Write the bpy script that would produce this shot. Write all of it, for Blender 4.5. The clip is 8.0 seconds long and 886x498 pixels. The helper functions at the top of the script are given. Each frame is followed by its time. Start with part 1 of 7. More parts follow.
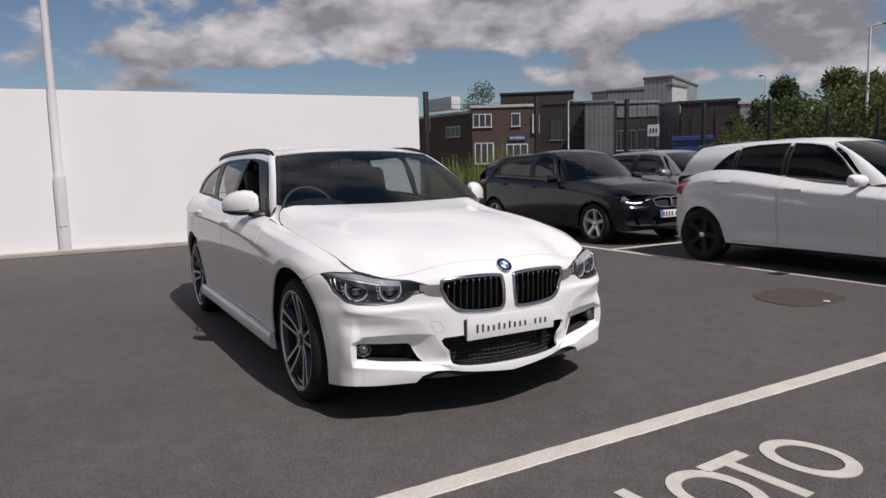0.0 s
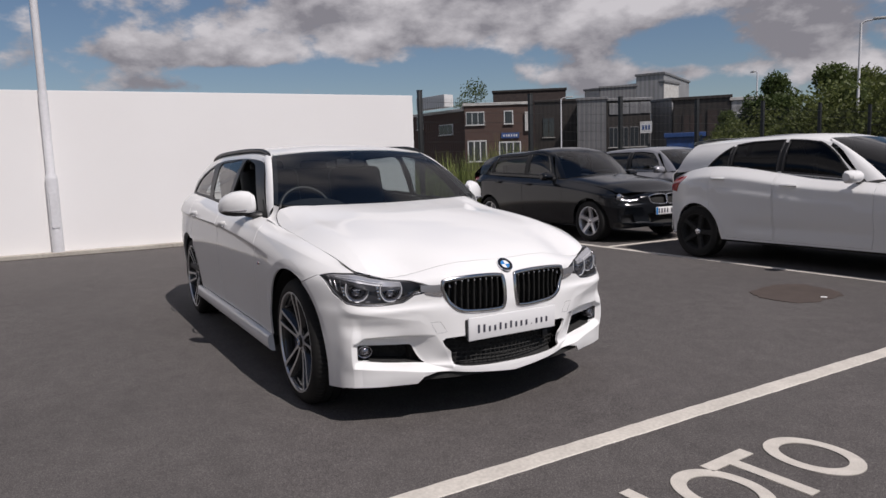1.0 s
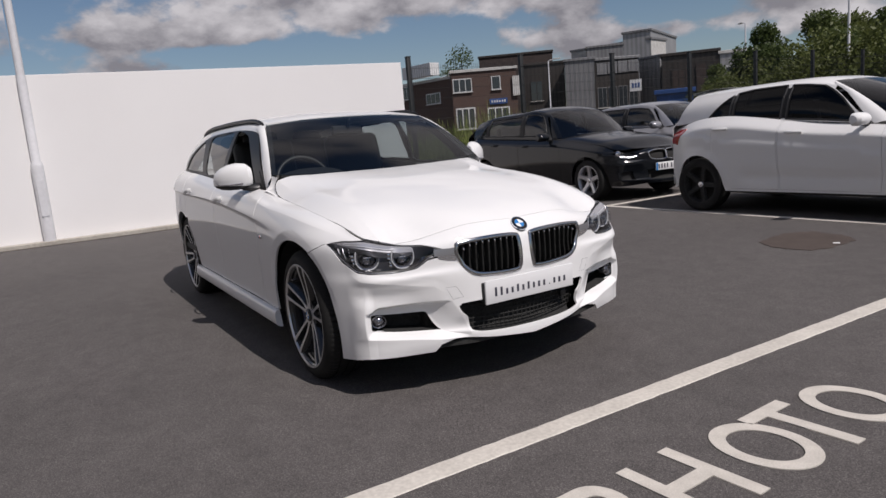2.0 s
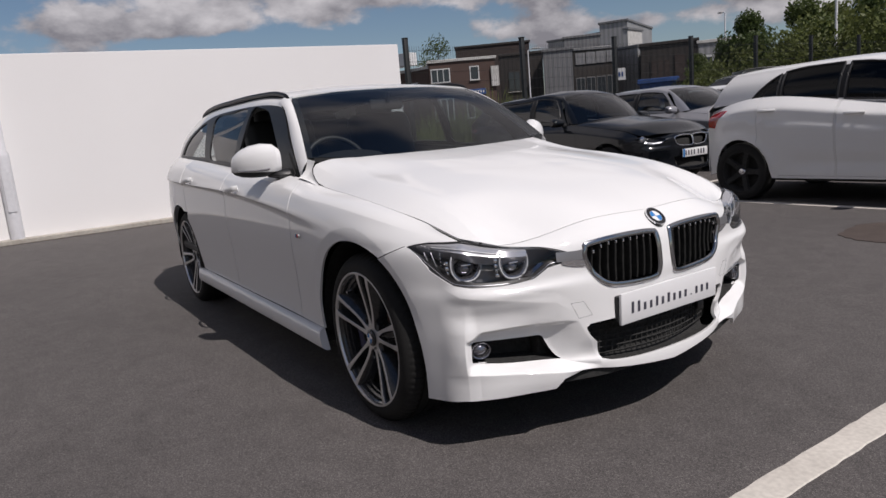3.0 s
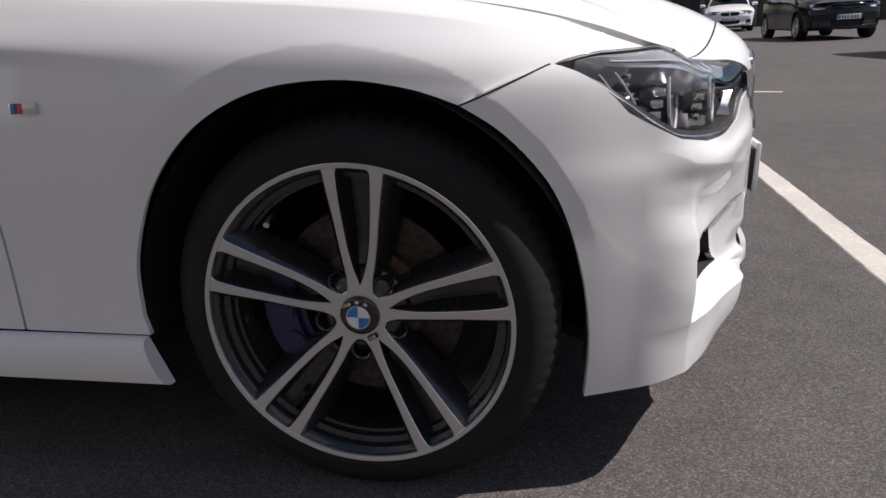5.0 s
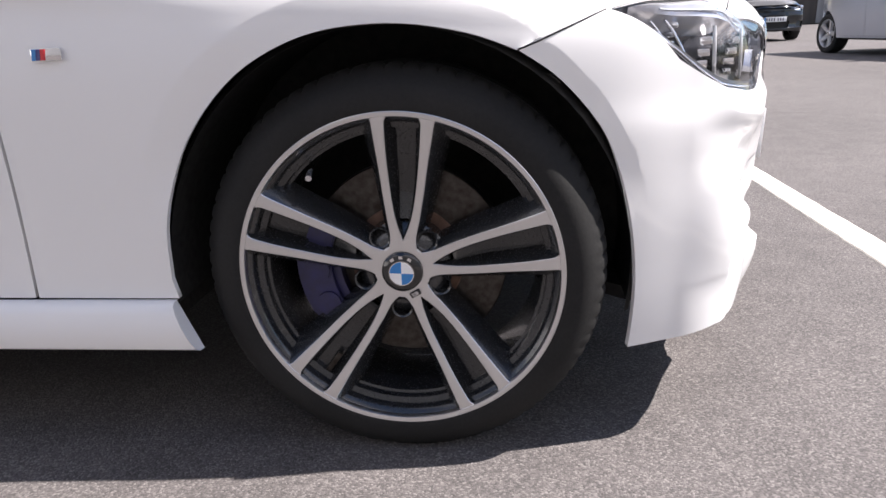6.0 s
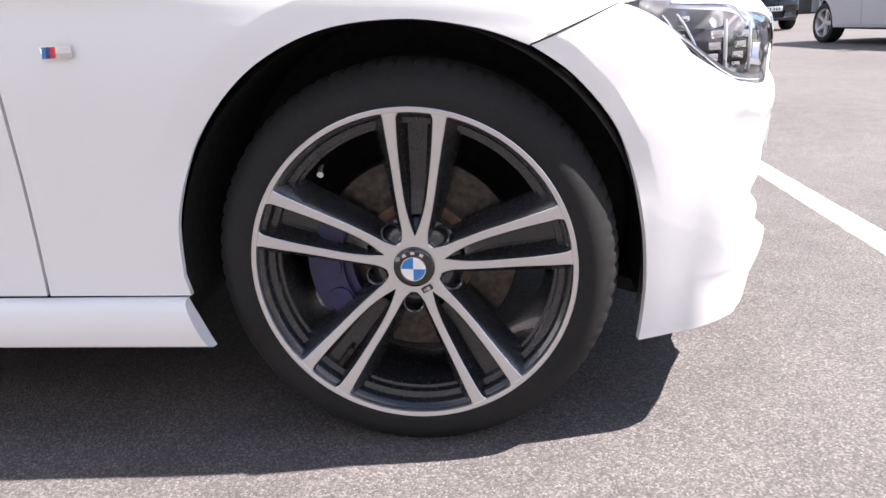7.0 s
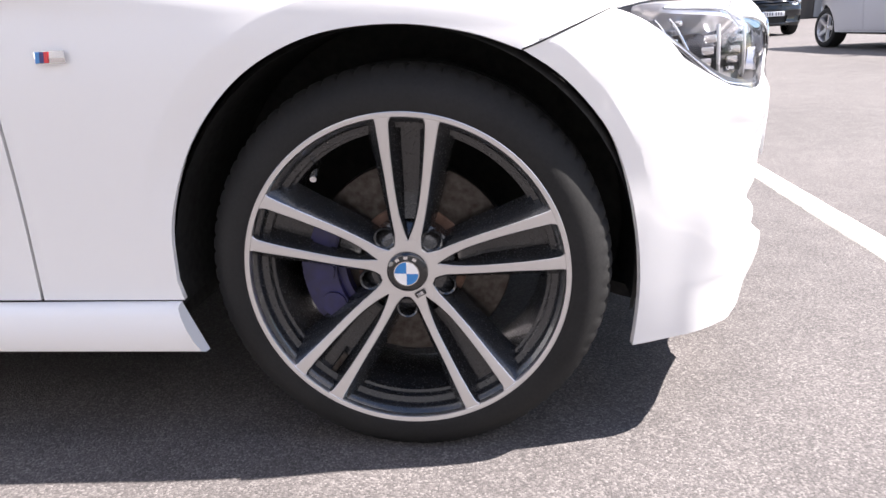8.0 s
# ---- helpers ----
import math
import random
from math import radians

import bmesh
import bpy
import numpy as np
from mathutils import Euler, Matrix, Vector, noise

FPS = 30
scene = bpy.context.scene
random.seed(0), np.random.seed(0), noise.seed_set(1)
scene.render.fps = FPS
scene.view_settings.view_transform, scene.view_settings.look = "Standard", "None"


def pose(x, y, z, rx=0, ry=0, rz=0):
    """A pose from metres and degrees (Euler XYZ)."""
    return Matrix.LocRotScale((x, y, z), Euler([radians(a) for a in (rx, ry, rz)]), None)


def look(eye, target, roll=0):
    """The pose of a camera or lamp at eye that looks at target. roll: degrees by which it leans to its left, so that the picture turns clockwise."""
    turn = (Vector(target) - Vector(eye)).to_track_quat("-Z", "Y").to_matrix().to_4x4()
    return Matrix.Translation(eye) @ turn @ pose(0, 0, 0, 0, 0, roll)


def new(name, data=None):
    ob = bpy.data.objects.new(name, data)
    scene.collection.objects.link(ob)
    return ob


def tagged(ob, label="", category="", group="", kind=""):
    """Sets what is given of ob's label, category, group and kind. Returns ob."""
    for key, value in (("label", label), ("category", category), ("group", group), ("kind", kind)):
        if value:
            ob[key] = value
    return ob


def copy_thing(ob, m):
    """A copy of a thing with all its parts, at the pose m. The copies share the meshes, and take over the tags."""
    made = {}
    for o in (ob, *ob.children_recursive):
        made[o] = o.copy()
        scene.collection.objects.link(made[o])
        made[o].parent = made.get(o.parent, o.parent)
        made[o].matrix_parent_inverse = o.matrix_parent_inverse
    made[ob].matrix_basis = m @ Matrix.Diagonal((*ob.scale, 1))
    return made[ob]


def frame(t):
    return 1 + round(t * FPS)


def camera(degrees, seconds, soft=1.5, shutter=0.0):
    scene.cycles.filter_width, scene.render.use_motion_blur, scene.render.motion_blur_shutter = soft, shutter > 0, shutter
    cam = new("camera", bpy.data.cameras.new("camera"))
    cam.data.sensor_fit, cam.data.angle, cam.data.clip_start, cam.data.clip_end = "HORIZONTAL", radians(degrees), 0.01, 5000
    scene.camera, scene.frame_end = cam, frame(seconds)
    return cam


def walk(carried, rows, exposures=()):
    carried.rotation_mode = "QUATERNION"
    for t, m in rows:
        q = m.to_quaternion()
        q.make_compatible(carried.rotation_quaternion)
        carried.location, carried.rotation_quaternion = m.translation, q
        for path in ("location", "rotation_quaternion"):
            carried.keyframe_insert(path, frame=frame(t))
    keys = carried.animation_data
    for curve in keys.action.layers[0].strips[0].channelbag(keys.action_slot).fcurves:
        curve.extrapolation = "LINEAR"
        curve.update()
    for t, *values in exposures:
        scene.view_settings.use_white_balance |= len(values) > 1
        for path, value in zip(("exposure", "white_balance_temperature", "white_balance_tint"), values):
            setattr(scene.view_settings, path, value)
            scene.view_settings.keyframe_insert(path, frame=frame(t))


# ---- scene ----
cam = camera(66.1, 8.0)
PATH = [
    (0, (3.487, -1.911, 1.219), (1.756, -0.937, 0.981), -1.4),
    (0.5, (3.466, -1.924, 1.228), (1.739, -0.942, 0.998), -1.7),
    (1, (3.451, -1.929, 1.226), (1.73, -0.939, 0.982), -1.8),
    (2.5, (2.933, -1.94, 1.147), (1.237, -0.942, 0.791), -5.8),
    (3, (2.344, -1.957, 1.121), (0.683, -0.903, 0.762), -5.0),
    (3.5, (1.747, -1.979, 1.053), (0.22, -0.772, 0.592), -9.1),
    (4, (1.155, -1.956, 1.046), (-0.093, -0.46, 0.595), -6.4),
    (4.2, (0.96, -1.935, 1.027), (-0.107, -0.317, 0.534), -5.9),
    (4.5, (0.673, -1.881, 0.94), (-0.146, -0.157, 0.342), -7.8),
    (5, (0.376, -1.85, 0.778), (-0.02, 0.012, 0.162), -3.4),
    (5.2, (0.279, -1.876, 0.733), (0.015, 0.008, 0.118), -4.2),
    (6.5, (0.194, -1.889, 0.706), (-0.028, -0.001, 0.085), -2.6),
    (7, (0.18, -1.891, 0.714), (-0.033, -0.008, 0.072), -3.1),
    (7.5, (0.182, -1.893, 0.713), (-0.03, -0.008, 0.078), -3.0),
    (8, (0.195, -1.888, 0.713), (-0.025, -0.002, 0.084), -3.1),
]
EXPOSURES = [(0, -0.1, 6430, 15.5), (2.5, -0.14, 6430, 15.5), (3.5, -0.18, 6430, 15.5), (4.5, -0.3, 6430, 15.5), (5.0, 0.25, 6430, 15.5), (5.2, 0.5, 6430, 15.5), (6.3, 1.9, 6430, 16), (6.5, 1.96, 6430, 16), (7.0, 2.16, 6430, 16), (8, 2.27, 6430, 16)]
walk(cam, [(t, look(eye, target, roll)) for t, eye, target, roll in PATH], EXPOSURES)

# world, sun
SUN_DIR = Vector((0.72, 0.125, 1.0)).normalized()
world = bpy.data.worlds.new("sky_world")
scene.world = world
world.use_nodes = True
wn, wl = world.node_tree.nodes, world.node_tree.links
wn.clear()
w_out = wn.new("ShaderNodeOutputWorld")
w_bg = wn.new("ShaderNodeBackground")
w_sky = wn.new("ShaderNodeTexSky")
w_sky.sky_type = 'NISHITA'
w_sky.sun_disc = False
w_sky.sun_elevation = math.asin(SUN_DIR.z)
w_sky.sun_rotation = math.atan2(SUN_DIR.x, SUN_DIR.y)
w_sky.air_density, w_sky.dust_density, w_sky.ozone_density = 1.1, 0.1, 3.6
w_bg.inputs["Strength"].default_value = 0.06
wl.new(w_sky.outputs[0], w_bg.inputs[0])


def w_math(op, a, b=None, c=None):
    n = wn.new("ShaderNodeMath")
    n.operation = op
    for i, q in enumerate((a, b, c)):
        if q is None:
            continue
        if isinstance(q, (int, float)):
            n.inputs[i].default_value = q
        else:
            wl.new(q, n.inputs[i])
    return n.outputs[0]


# clouds: noise over azimuth and elevation, thicker in one long bank
w_tc = wn.new("ShaderNodeTexCoord")
w_sep = wn.new("ShaderNodeSeparateXYZ")
wl.new(w_tc.outputs["Generated"], w_sep.inputs[0])
w_az = w_math('ARCTAN2', w_sep.outputs[1], w_sep.outputs[0])
w_el = w_math('ARCSINE', w_sep.outputs[2])


def w_noise(scale_az, scale_el, shift, detail, z=0.0):
    cb = wn.new("ShaderNodeCombineXYZ")
    wl.new(w_math('MULTIPLY', w_az, scale_az), cb.inputs[0])
    wl.new(w_math('MULTIPLY', w_math('ADD', w_el, shift), scale_el), cb.inputs[1])
    cb.inputs[2].default_value = z
    nn = wn.new("ShaderNodeTexNoise")
    nn.inputs["Scale"].default_value, nn.inputs["Detail"].default_value, nn.inputs["Roughness"].default_value = 1.0, detail, 0.55
    wl.new(cb.outputs[0], nn.inputs["Vector"])
    return nn.outputs["Fac"]


def w_bump(az, el, wa, we):
    """A soft hill at an azimuth and elevation, in degrees."""
    a = w_math('POWER', w_math('ABSOLUTE', w_math('DIVIDE', w_math('SUBTRACT', w_az, radians(az)), radians(wa))), 2.0)
    e = w_math('POWER', w_math('ABSOLUTE', w_math('DIVIDE', w_math('SUBTRACT', w_el, radians(el)), radians(we))), 2.0)
    return w_math('EXPONENT', w_math('MULTIPLY', w_math('ADD', a, e), -1.0))


low_n, low_up = w_noise(6.5, 11.0, 0.0, 6.5, 3.1), w_noise(6.5, 11.0, 0.03, 6.5, 3.1)
# overhead the bank gives way to broad, soft cloud
w_high = wn.new("ShaderNodeTexNoise")
w_high.inputs["Scale"].default_value, w_high.inputs["Detail"].default_value = 1.6, 3.0
wl.new(w_tc.outputs["Generated"], w_high.inputs["Vector"])
w_up = wn.new("ShaderNodeMapRange")
w_up.interpolation_type = 'SMOOTHSTEP'
w_up.inputs["From Min"].default_value, w_up.inputs["From Max"].default_value = radians(16), radians(30)
wl.new(w_el, w_up.inputs["Value"])


def w_lerp(a, b):
    return w_math('MULTIPLY_ADD', w_math('SUBTRACT', b, a), w_up.outputs[0], a)


dens, dens_up = w_lerp(low_n, w_high.outputs["Fac"]), w_lerp(low_up, w_high.outputs["Fac"])
hills = 0.0
for az, el, wa, we, k in ((147, 12.4, 20, 2.8, .43), (171, 8.9, 7, 1.1, .22), (171, 6.6, 5, .7, .17), (122.5, 8.6, 6.5, 2.2, .30), (133, 6.6, 9, .8, .14), (150, 20, 60, 4, .16), (128, 50, 30, 13, .22), (60, 25, 40, 14, .06), (-60, 30, 60, 16, .06), (160, 7.6, 9, .8, -.16), (131, 9.6, 3, 1.8, -.15)):
    hills = w_math('MULTIPLY_ADD', w_bump(az, el, wa, we), k, hills)
thick = w_math('MULTIPLY_ADD', w_up.outputs[0], .09, w_math('ADD', dens, hills))
cover = wn.new("ShaderNodeMapRange")
cover.interpolation_type = 'SMOOTHSTEP'
cover.inputs["From Min"].default_value, cover.inputs["From Max"].default_value = 0.53, 0.64
wl.new(thick, cover.inputs["Value"])
lit = w_math('MULTIPLY_ADD', w_math('SUBTRACT', dens, dens_up), 2.6, w_math('MULTIPLY_ADD', w_noise(16, 40, 0.3, 6.0, 9.0), .5, .22))
lit = w_math('MULTIPLY_ADD', w_math('SUBTRACT', w_el, radians(11.5)), w_math('MULTIPLY_ADD', w_up.outputs[0], -2.0, 2.0), lit)
shade = wn.new("ShaderNodeValToRGB")
shade.color_ramp.elements[0].position, shade.color_ramp.elements[0].color = 0.2, (0.31, 0.30, 0.32, 1)
shade.color_ramp.elements[1].position, shade.color_ramp.elements[1].color = 0.85, (0.80, 0.78, 0.78, 1)
wl.new(lit, shade.inputs[0])
w_cloud = wn.new("ShaderNodeBackground")
w_cloud.inputs["Strength"].default_value = 0.80
wl.new(shade.outputs[0], w_cloud.inputs[0])
w_mix = wn.new("ShaderNodeMixShader")
wl.new(w_math('MULTIPLY', cover.outputs[0], .95), w_mix.inputs[0])
wl.new(w_bg.outputs[0], w_mix.inputs[1])
wl.new(w_cloud.outputs[0], w_mix.inputs[2])
wl.new(w_mix.outputs[0], w_out.inputs[0])

sun = new("sun", bpy.data.lights.new("sun", 'SUN'))
sun.data.energy, sun.data.angle, sun.data.color = 4.2, radians(0.53), (1.0, 0.95, 0.88)
sun.matrix_world = look(SUN_DIR * 40, (0, 0, 0))

# materials
def mat(name, color=(0.5, 0.5, 0.5), rough=0.5, metal=0.0, coat=0.0, spec=0.5):
    m = bpy.data.materials.new(name)
    m.use_nodes = True
    b = m.node_tree.nodes["Principled BSDF"]
    b.inputs["Base Color"].default_value = (*color, 1)
    b.inputs["Roughness"].default_value = rough
    b.inputs["Metallic"].default_value = metal
    b.inputs["Coat Weight"].default_value = coat
    b.inputs["Coat Roughness"].default_value = 0.03
    b.inputs["Specular IOR Level"].default_value = spec
    return m


def grain(m, scale, amount, colors=None, rough=None, scale2=None, bump_dist=0.001, coords="Object", detail=6.0):
    """Two-scale noise on colour, roughness and bump."""
    nt = m.node_tree
    n, l = nt.nodes, nt.links
    b = n["Principled BSDF"]
    tc = n.new("ShaderNodeTexCoord")
    n1 = n.new("ShaderNodeTexNoise")
    n1.inputs["Scale"].default_value, n1.inputs["Detail"].default_value = scale, detail
    l.new(tc.outputs[coords], n1.inputs["Vector"])
    fac = n1.outputs["Fac"]
    if scale2:
        n2 = n.new("ShaderNodeTexNoise")
        n2.inputs["Scale"].default_value, n2.inputs["Detail"].default_value = scale2, 4.0
        l.new(tc.outputs[coords], n2.inputs["Vector"])
        mx = n.new("ShaderNodeMath")
        mx.operation = 'MULTIPLY_ADD'
        l.new(n2.outputs["Fac"], mx.inputs[0])
        mx.inputs[1].default_value = 0.5
        hf = n.new("ShaderNodeMath")
        hf.operation = 'MULTIPLY'
        hf.inputs[1].default_value = 0.5
        l.new(fac, hf.inputs[0])
        l.new(hf.outputs[0], mx.inputs[2])
        fac = mx.outputs[0]
    if colors:
        cr = n.new("ShaderNodeValToRGB")
        cr.color_ramp.elements[0].position, cr.color_ramp.elements[1].position = 0.3, 0.7
        cr.color_ramp.elements[0].color = (*colors[0], 1)
        cr.color_ramp.elements[1].color = (*colors[1], 1)
        l.new(fac, cr.inputs[0])
        l.new(cr.outputs[0], b.inputs["Base Color"])
    if rough:
        mr = n.new("ShaderNodeMapRange")
        mr.inputs["To Min"].default_value, mr.inputs["To Max"].default_value = rough
        l.new(fac, mr.inputs["Value"])
        l.new(mr.outputs[0], b.inputs["Roughness"])
    if amount:
        bp = n.new("ShaderNodeBump")
        bp.inputs["Strength"].default_value, bp.inputs["Distance"].default_value = amount, bump_dist
        l.new(n1.outputs["Fac"], bp.inputs["Height"])
        l.new(bp.outputs[0], b.inputs["Normal"])
    return m


def glass_mat(name, tint=(0.8, 0.85, 0.85), rough=0.0, ior=1.45, opacity=0.0, dark=(0.01, 0.01, 0.012)):
    """Thin glass: see-through with a tint, glossy by Fresnel."""
    m = bpy.data.materials.new(name)
    m.use_nodes = True
    n, l = m.node_tree.nodes, m.node_tree.links
    n.clear()
    out = n.new("ShaderNodeOutputMaterial")
    tr = n.new("ShaderNodeBsdfTransparent")
    tr.inputs[0].default_value = (*tint, 1)
    gl = n.new("ShaderNodeBsdfGlossy")
    gl.inputs["Roughness"].default_value = rough
    lw = n.new("ShaderNodeLayerWeight")
    lw.inputs[0].default_value = 0.5
    pw, ma = n.new("ShaderNodeMath"), n.new("ShaderNodeMath")
    pw.operation, pw.inputs[1].default_value = 'POWER', 5.0
    ma.operation, ma.inputs[1].default_value, ma.inputs[2].default_value = 'MULTIPLY_ADD', 0.95, ((ior - 1) / (ior + 1)) ** 2
    l.new(lw.outputs["Facing"], pw.inputs[0])
    l.new(pw.outputs[0], ma.inputs[0])
    mx = n.new("ShaderNodeMixShader")
    l.new(ma.outputs[0], mx.inputs[0])
    l.new(tr.outputs[0], mx.inputs[1])
    l.new(gl.outputs[0], mx.inputs[2])
    l.new(mx.outputs[0], out.inputs[0])
    return m


M_PAINT = mat("white_paint", (0.76, 0.76, 0.76), 0.6, coat=0.8, spec=0.15)
M_PLASTIC = grain(mat("black_plastic", (0.012, 0.012, 0.013), 0.45), 900, 0.15, rough=(0.35, 0.55))
M_GLOSSBLACK = mat("gloss_black", (0.006, 0.006, 0.007), 0.12, coat=0.5)
M_LINER = grain(mat("arch_liner", (0.014, 0.014, 0.014), 0.85, spec=0.15), 60, 0.4, colors=((0.024, 0.024, 0.024), (0.042, 0.042, 0.041)))
M_RUBBER = grain(mat("tyre_rubber", (0.028, 0.028, 0.028), 0.75, spec=0.25), 180, 0.25, colors=((0.010, 0.010, 0.010), (0.020, 0.0197, 0.0195)), scale2=9)
M_MACHINED = grain(mat("machined_alloy", (0.70, 0.70, 0.705), 0.3, 1.0), 30, 0.0, rough=(0.26, 0.34))
M_WHEELBLACK = grain(mat("wheel_dark_paint", (0.024, 0.025, 0.027), 0.25, 0.2, coat=0.6), 300, 0.01, rough=(0.2, 0.32))
M_CHROME = mat("chrome", (0.78, 0.78, 0.79), 0.08, 1.0)
M_DARKCHROME = mat("dark_chrome", (0.42, 0.42, 0.43), 0.14, 1.0)
M_BROW = mat("silver_brow_paint", (0.58, 0.58, 0.60), 0.22, 0.6, coat=0.6)
M_SATIN = mat("satin_silver", (0.62, 0.62, 0.64), 0.25, 0.9)
M_STEEL = grain(mat("brake_steel", (0.35, 0.34, 0.33), 0.4, 0.9), 80, 0.2, colors=((0.035, 0.028, 0.024), (0.085, 0.078, 0.072)), rough=(0.35, 0.5))
M_RUST = grain(mat("brake_hub_rust", (0.16, 0.09, 0.06), 0.8), 40, 0.4, colors=((0.09, 0.05, 0.035), (0.22, 0.13, 0.09)))
M_CALIPER = grain(mat("blue_caliper_paint", (0.02, 0.02, 0.22), 0.4, coat=0.3), 60, 0.15, colors=((0.006, 0.006, 0.045), (0.012, 0.012, 0.085)))
M_BLUE = mat("enamel_blue", (0.02, 0.19, 0.50), 0.25, coat=0.6)
M_WHITE = mat("enamel_white", (0.8, 0.8, 0.8), 0.25, coat=0.6)
M_RED = mat("enamel_red", (0.55, 0.02, 0.03), 0.25, coat=0.6)
M_DKBLUE = mat("enamel_dark_blue", (0.02, 0.03, 0.16), 0.25, coat=0.6)
M_PLATE = grain(mat("plate_acrylic", (0.72, 0.72, 0.73), 0.25), 30, 0.0, rough=(0.2, 0.3))
M_INK = mat("plate_ink", (0.05, 0.05, 0.07), 0.4)
M_LAMPDARK = mat("lamp_bowl_grey", (0.26, 0.26, 0.275), 0.3, 0.5)
M_TRIM = grain(mat("window_trim_black", (0.008, 0.008, 0.009), 0.35, spec=0.3), 300, 0.03, rough=(0.3, 0.45))
M_LAMPEYE = mat("projector_glass", (0.20, 0.20, 0.22), 0.15, 0.8, coat=0.5)
M_RING = mat("frosted_light_guide", (0.50, 0.51, 0.53), 0.3, coat=0.5)
M_GLASS = glass_mat("car_glass", (0.50, 0.56, 0.57), ior=1.95)
M_GLASSDARK = glass_mat("privacy_glass", (0.60, 0.64, 0.64))
M_LENS = glass_mat("headlamp_lens", (0.97, 0.97, 0.98))
M_CABIN = grain(mat("cabin_trim", (0.018, 0.018, 0.019), 0.7), 200, 0.2, rough=(0.6, 0.8))
M_LEATHER = grain(mat("seat_leather", (0.020, 0.019, 0.019), 0.5), 350, 0.3, rough=(0.4, 0.6))
M_TAIL = mat("red_lamp_plastic", (0.35, 0.008, 0.012), 0.15, coat=0.6)

# mesh helpers
def spl(xs, ys):
    """Natural cubic spline through (xs, ys); ys may hold vectors. Past its ends it goes on straight."""
    xs, ys = np.asarray(xs, float), np.asarray(ys, float)
    if xs[0] > xs[-1]:
        xs, ys = xs[::-1], ys[::-1]
    flat = ys.ndim == 1
    ys = ys.reshape(len(xs), -1)
    n, h = len(xs), np.diff(xs)
    A, r = np.eye(n), np.zeros_like(ys)
    for i in range(1, n - 1):
        A[i, i - 1:i + 2] = h[i - 1], 2 * (h[i - 1] + h[i]), h[i]
        r[i] = 6 * ((ys[i + 1] - ys[i]) / h[i] - (ys[i] - ys[i - 1]) / h[i - 1])
    M = np.linalg.solve(A, r)

    def f(x):
        x = np.asarray(x, float)
        q = np.clip(x, xs[0], xs[-1])
        i = np.clip(np.searchsorted(xs, q) - 1, 0, n - 2)
        a, b = ((xs[i + 1] - q) / h[i])[..., None], ((q - xs[i]) / h[i])[..., None]
        hh = h[i][..., None] ** 2 / 6
        out = a * ys[i] + b * ys[i + 1] + ((a ** 3 - a) * M[i] + (b ** 3 - b) * M[i + 1]) * hh
        s0 = (ys[1] - ys[0]) / h[0] - h[0] * M[1] / 6
        s1 = (ys[-1] - ys[-2]) / h[-1] + h[-1] * M[-2] / 6
        out = out + np.where(x < xs[0], x - xs[0], 0)[..., None] * s0 + np.where(x > xs[-1], x - xs[-1], 0)[..., None] * s1
        return out[..., 0] if flat else out
    return f


def knots(K):
    """Weights of a natural spline with K even knots, as a function of v."""
    base = spl(range(K), np.eye(K))
    return base


class Sheet:
    """A smooth surface (a, b) -> place, with a ruler for its second direction."""

    def __init__(self, fn, a0, a1, b0, b1, sign=1.0, na=240, nb=160):
        self.fn, self.sign = fn, sign
        A, B = np.meshgrid(np.linspace(a0, a1, na), np.linspace(b0, b1, nb), indexing="ij")
        self.A, self.B = A.ravel(), B.ravel()
        self.P = fn(self.A, self.B)
        g = self.P.reshape(na, nb, 3)
        self.ka = float(np.linalg.norm(np.diff(g, axis=0), axis=2).mean() / ((a1 - a0) / (na - 1)))
        self.kb = float(np.linalg.norm(np.diff(g, axis=1), axis=2).mean() / ((b1 - b0) / (nb - 1)))
        self.da, self.db = (a1 - a0) / (na - 1), (b1 - b0) / (nb - 1)

    def find(self, p):
        """(a, b) of the place on the sheet nearest to p."""
        p = np.asarray(p, float)
        i = int(((self.P - p) ** 2).sum(1).argmin())
        a, b, ra, rb = self.A[i], self.B[i], self.da, self.db
        for _ in range(6):
            aa, bb = np.meshgrid(a + ra * np.linspace(-1, 1, 5), b + rb * np.linspace(-1, 1, 5))
            q = self.fn(aa.ravel(), bb.ravel())
            j = int(((q - p) ** 2).sum(1).argmin())
            a, b, ra, rb = aa.ravel()[j], bb.ravel()[j], ra / 2, rb / 2
        return (a, b)

    def line(self, pts):
        return [self.find(p) for p in pts]

    def normal(self, a, b):
        e = 1e-3
        ta = self.fn(a + e / self.ka, b) - self.fn(a - e / self.ka, b)
        tb = self.fn(a, b + e / self.kb) - self.fn(a, b - e / self.kb)
        n = np.cross(ta, tb) * self.sign
        return n / (np.linalg.norm(n, axis=1, keepdims=True) + 1e-12)


def smooth_line(pts, n=8, closed=False):
    """Catmull-Rom through the points, n steps a span."""
    p = [np.asarray(q, float) for q in pts]
    m, out = len(p), []
    for i in range(m if closed else m - 1):
        if closed:
            a, b, c, d = p[i - 1], p[i], p[(i + 1) % m], p[(i + 2) % m]
        else:
            a, b, c, d = p[max(i - 1, 0)], p[i], p[i + 1], p[min(i + 2, m - 1)]
        for k in range(n):
            t = k / n
            out.append(0.5 * (2 * b + (c - a) * t + (2 * a - 5 * b + 4 * c - d) * t * t + (3 * b - a - 3 * c + d) * t ** 3))
    if not closed:
        out.append(p[-1])
    return out


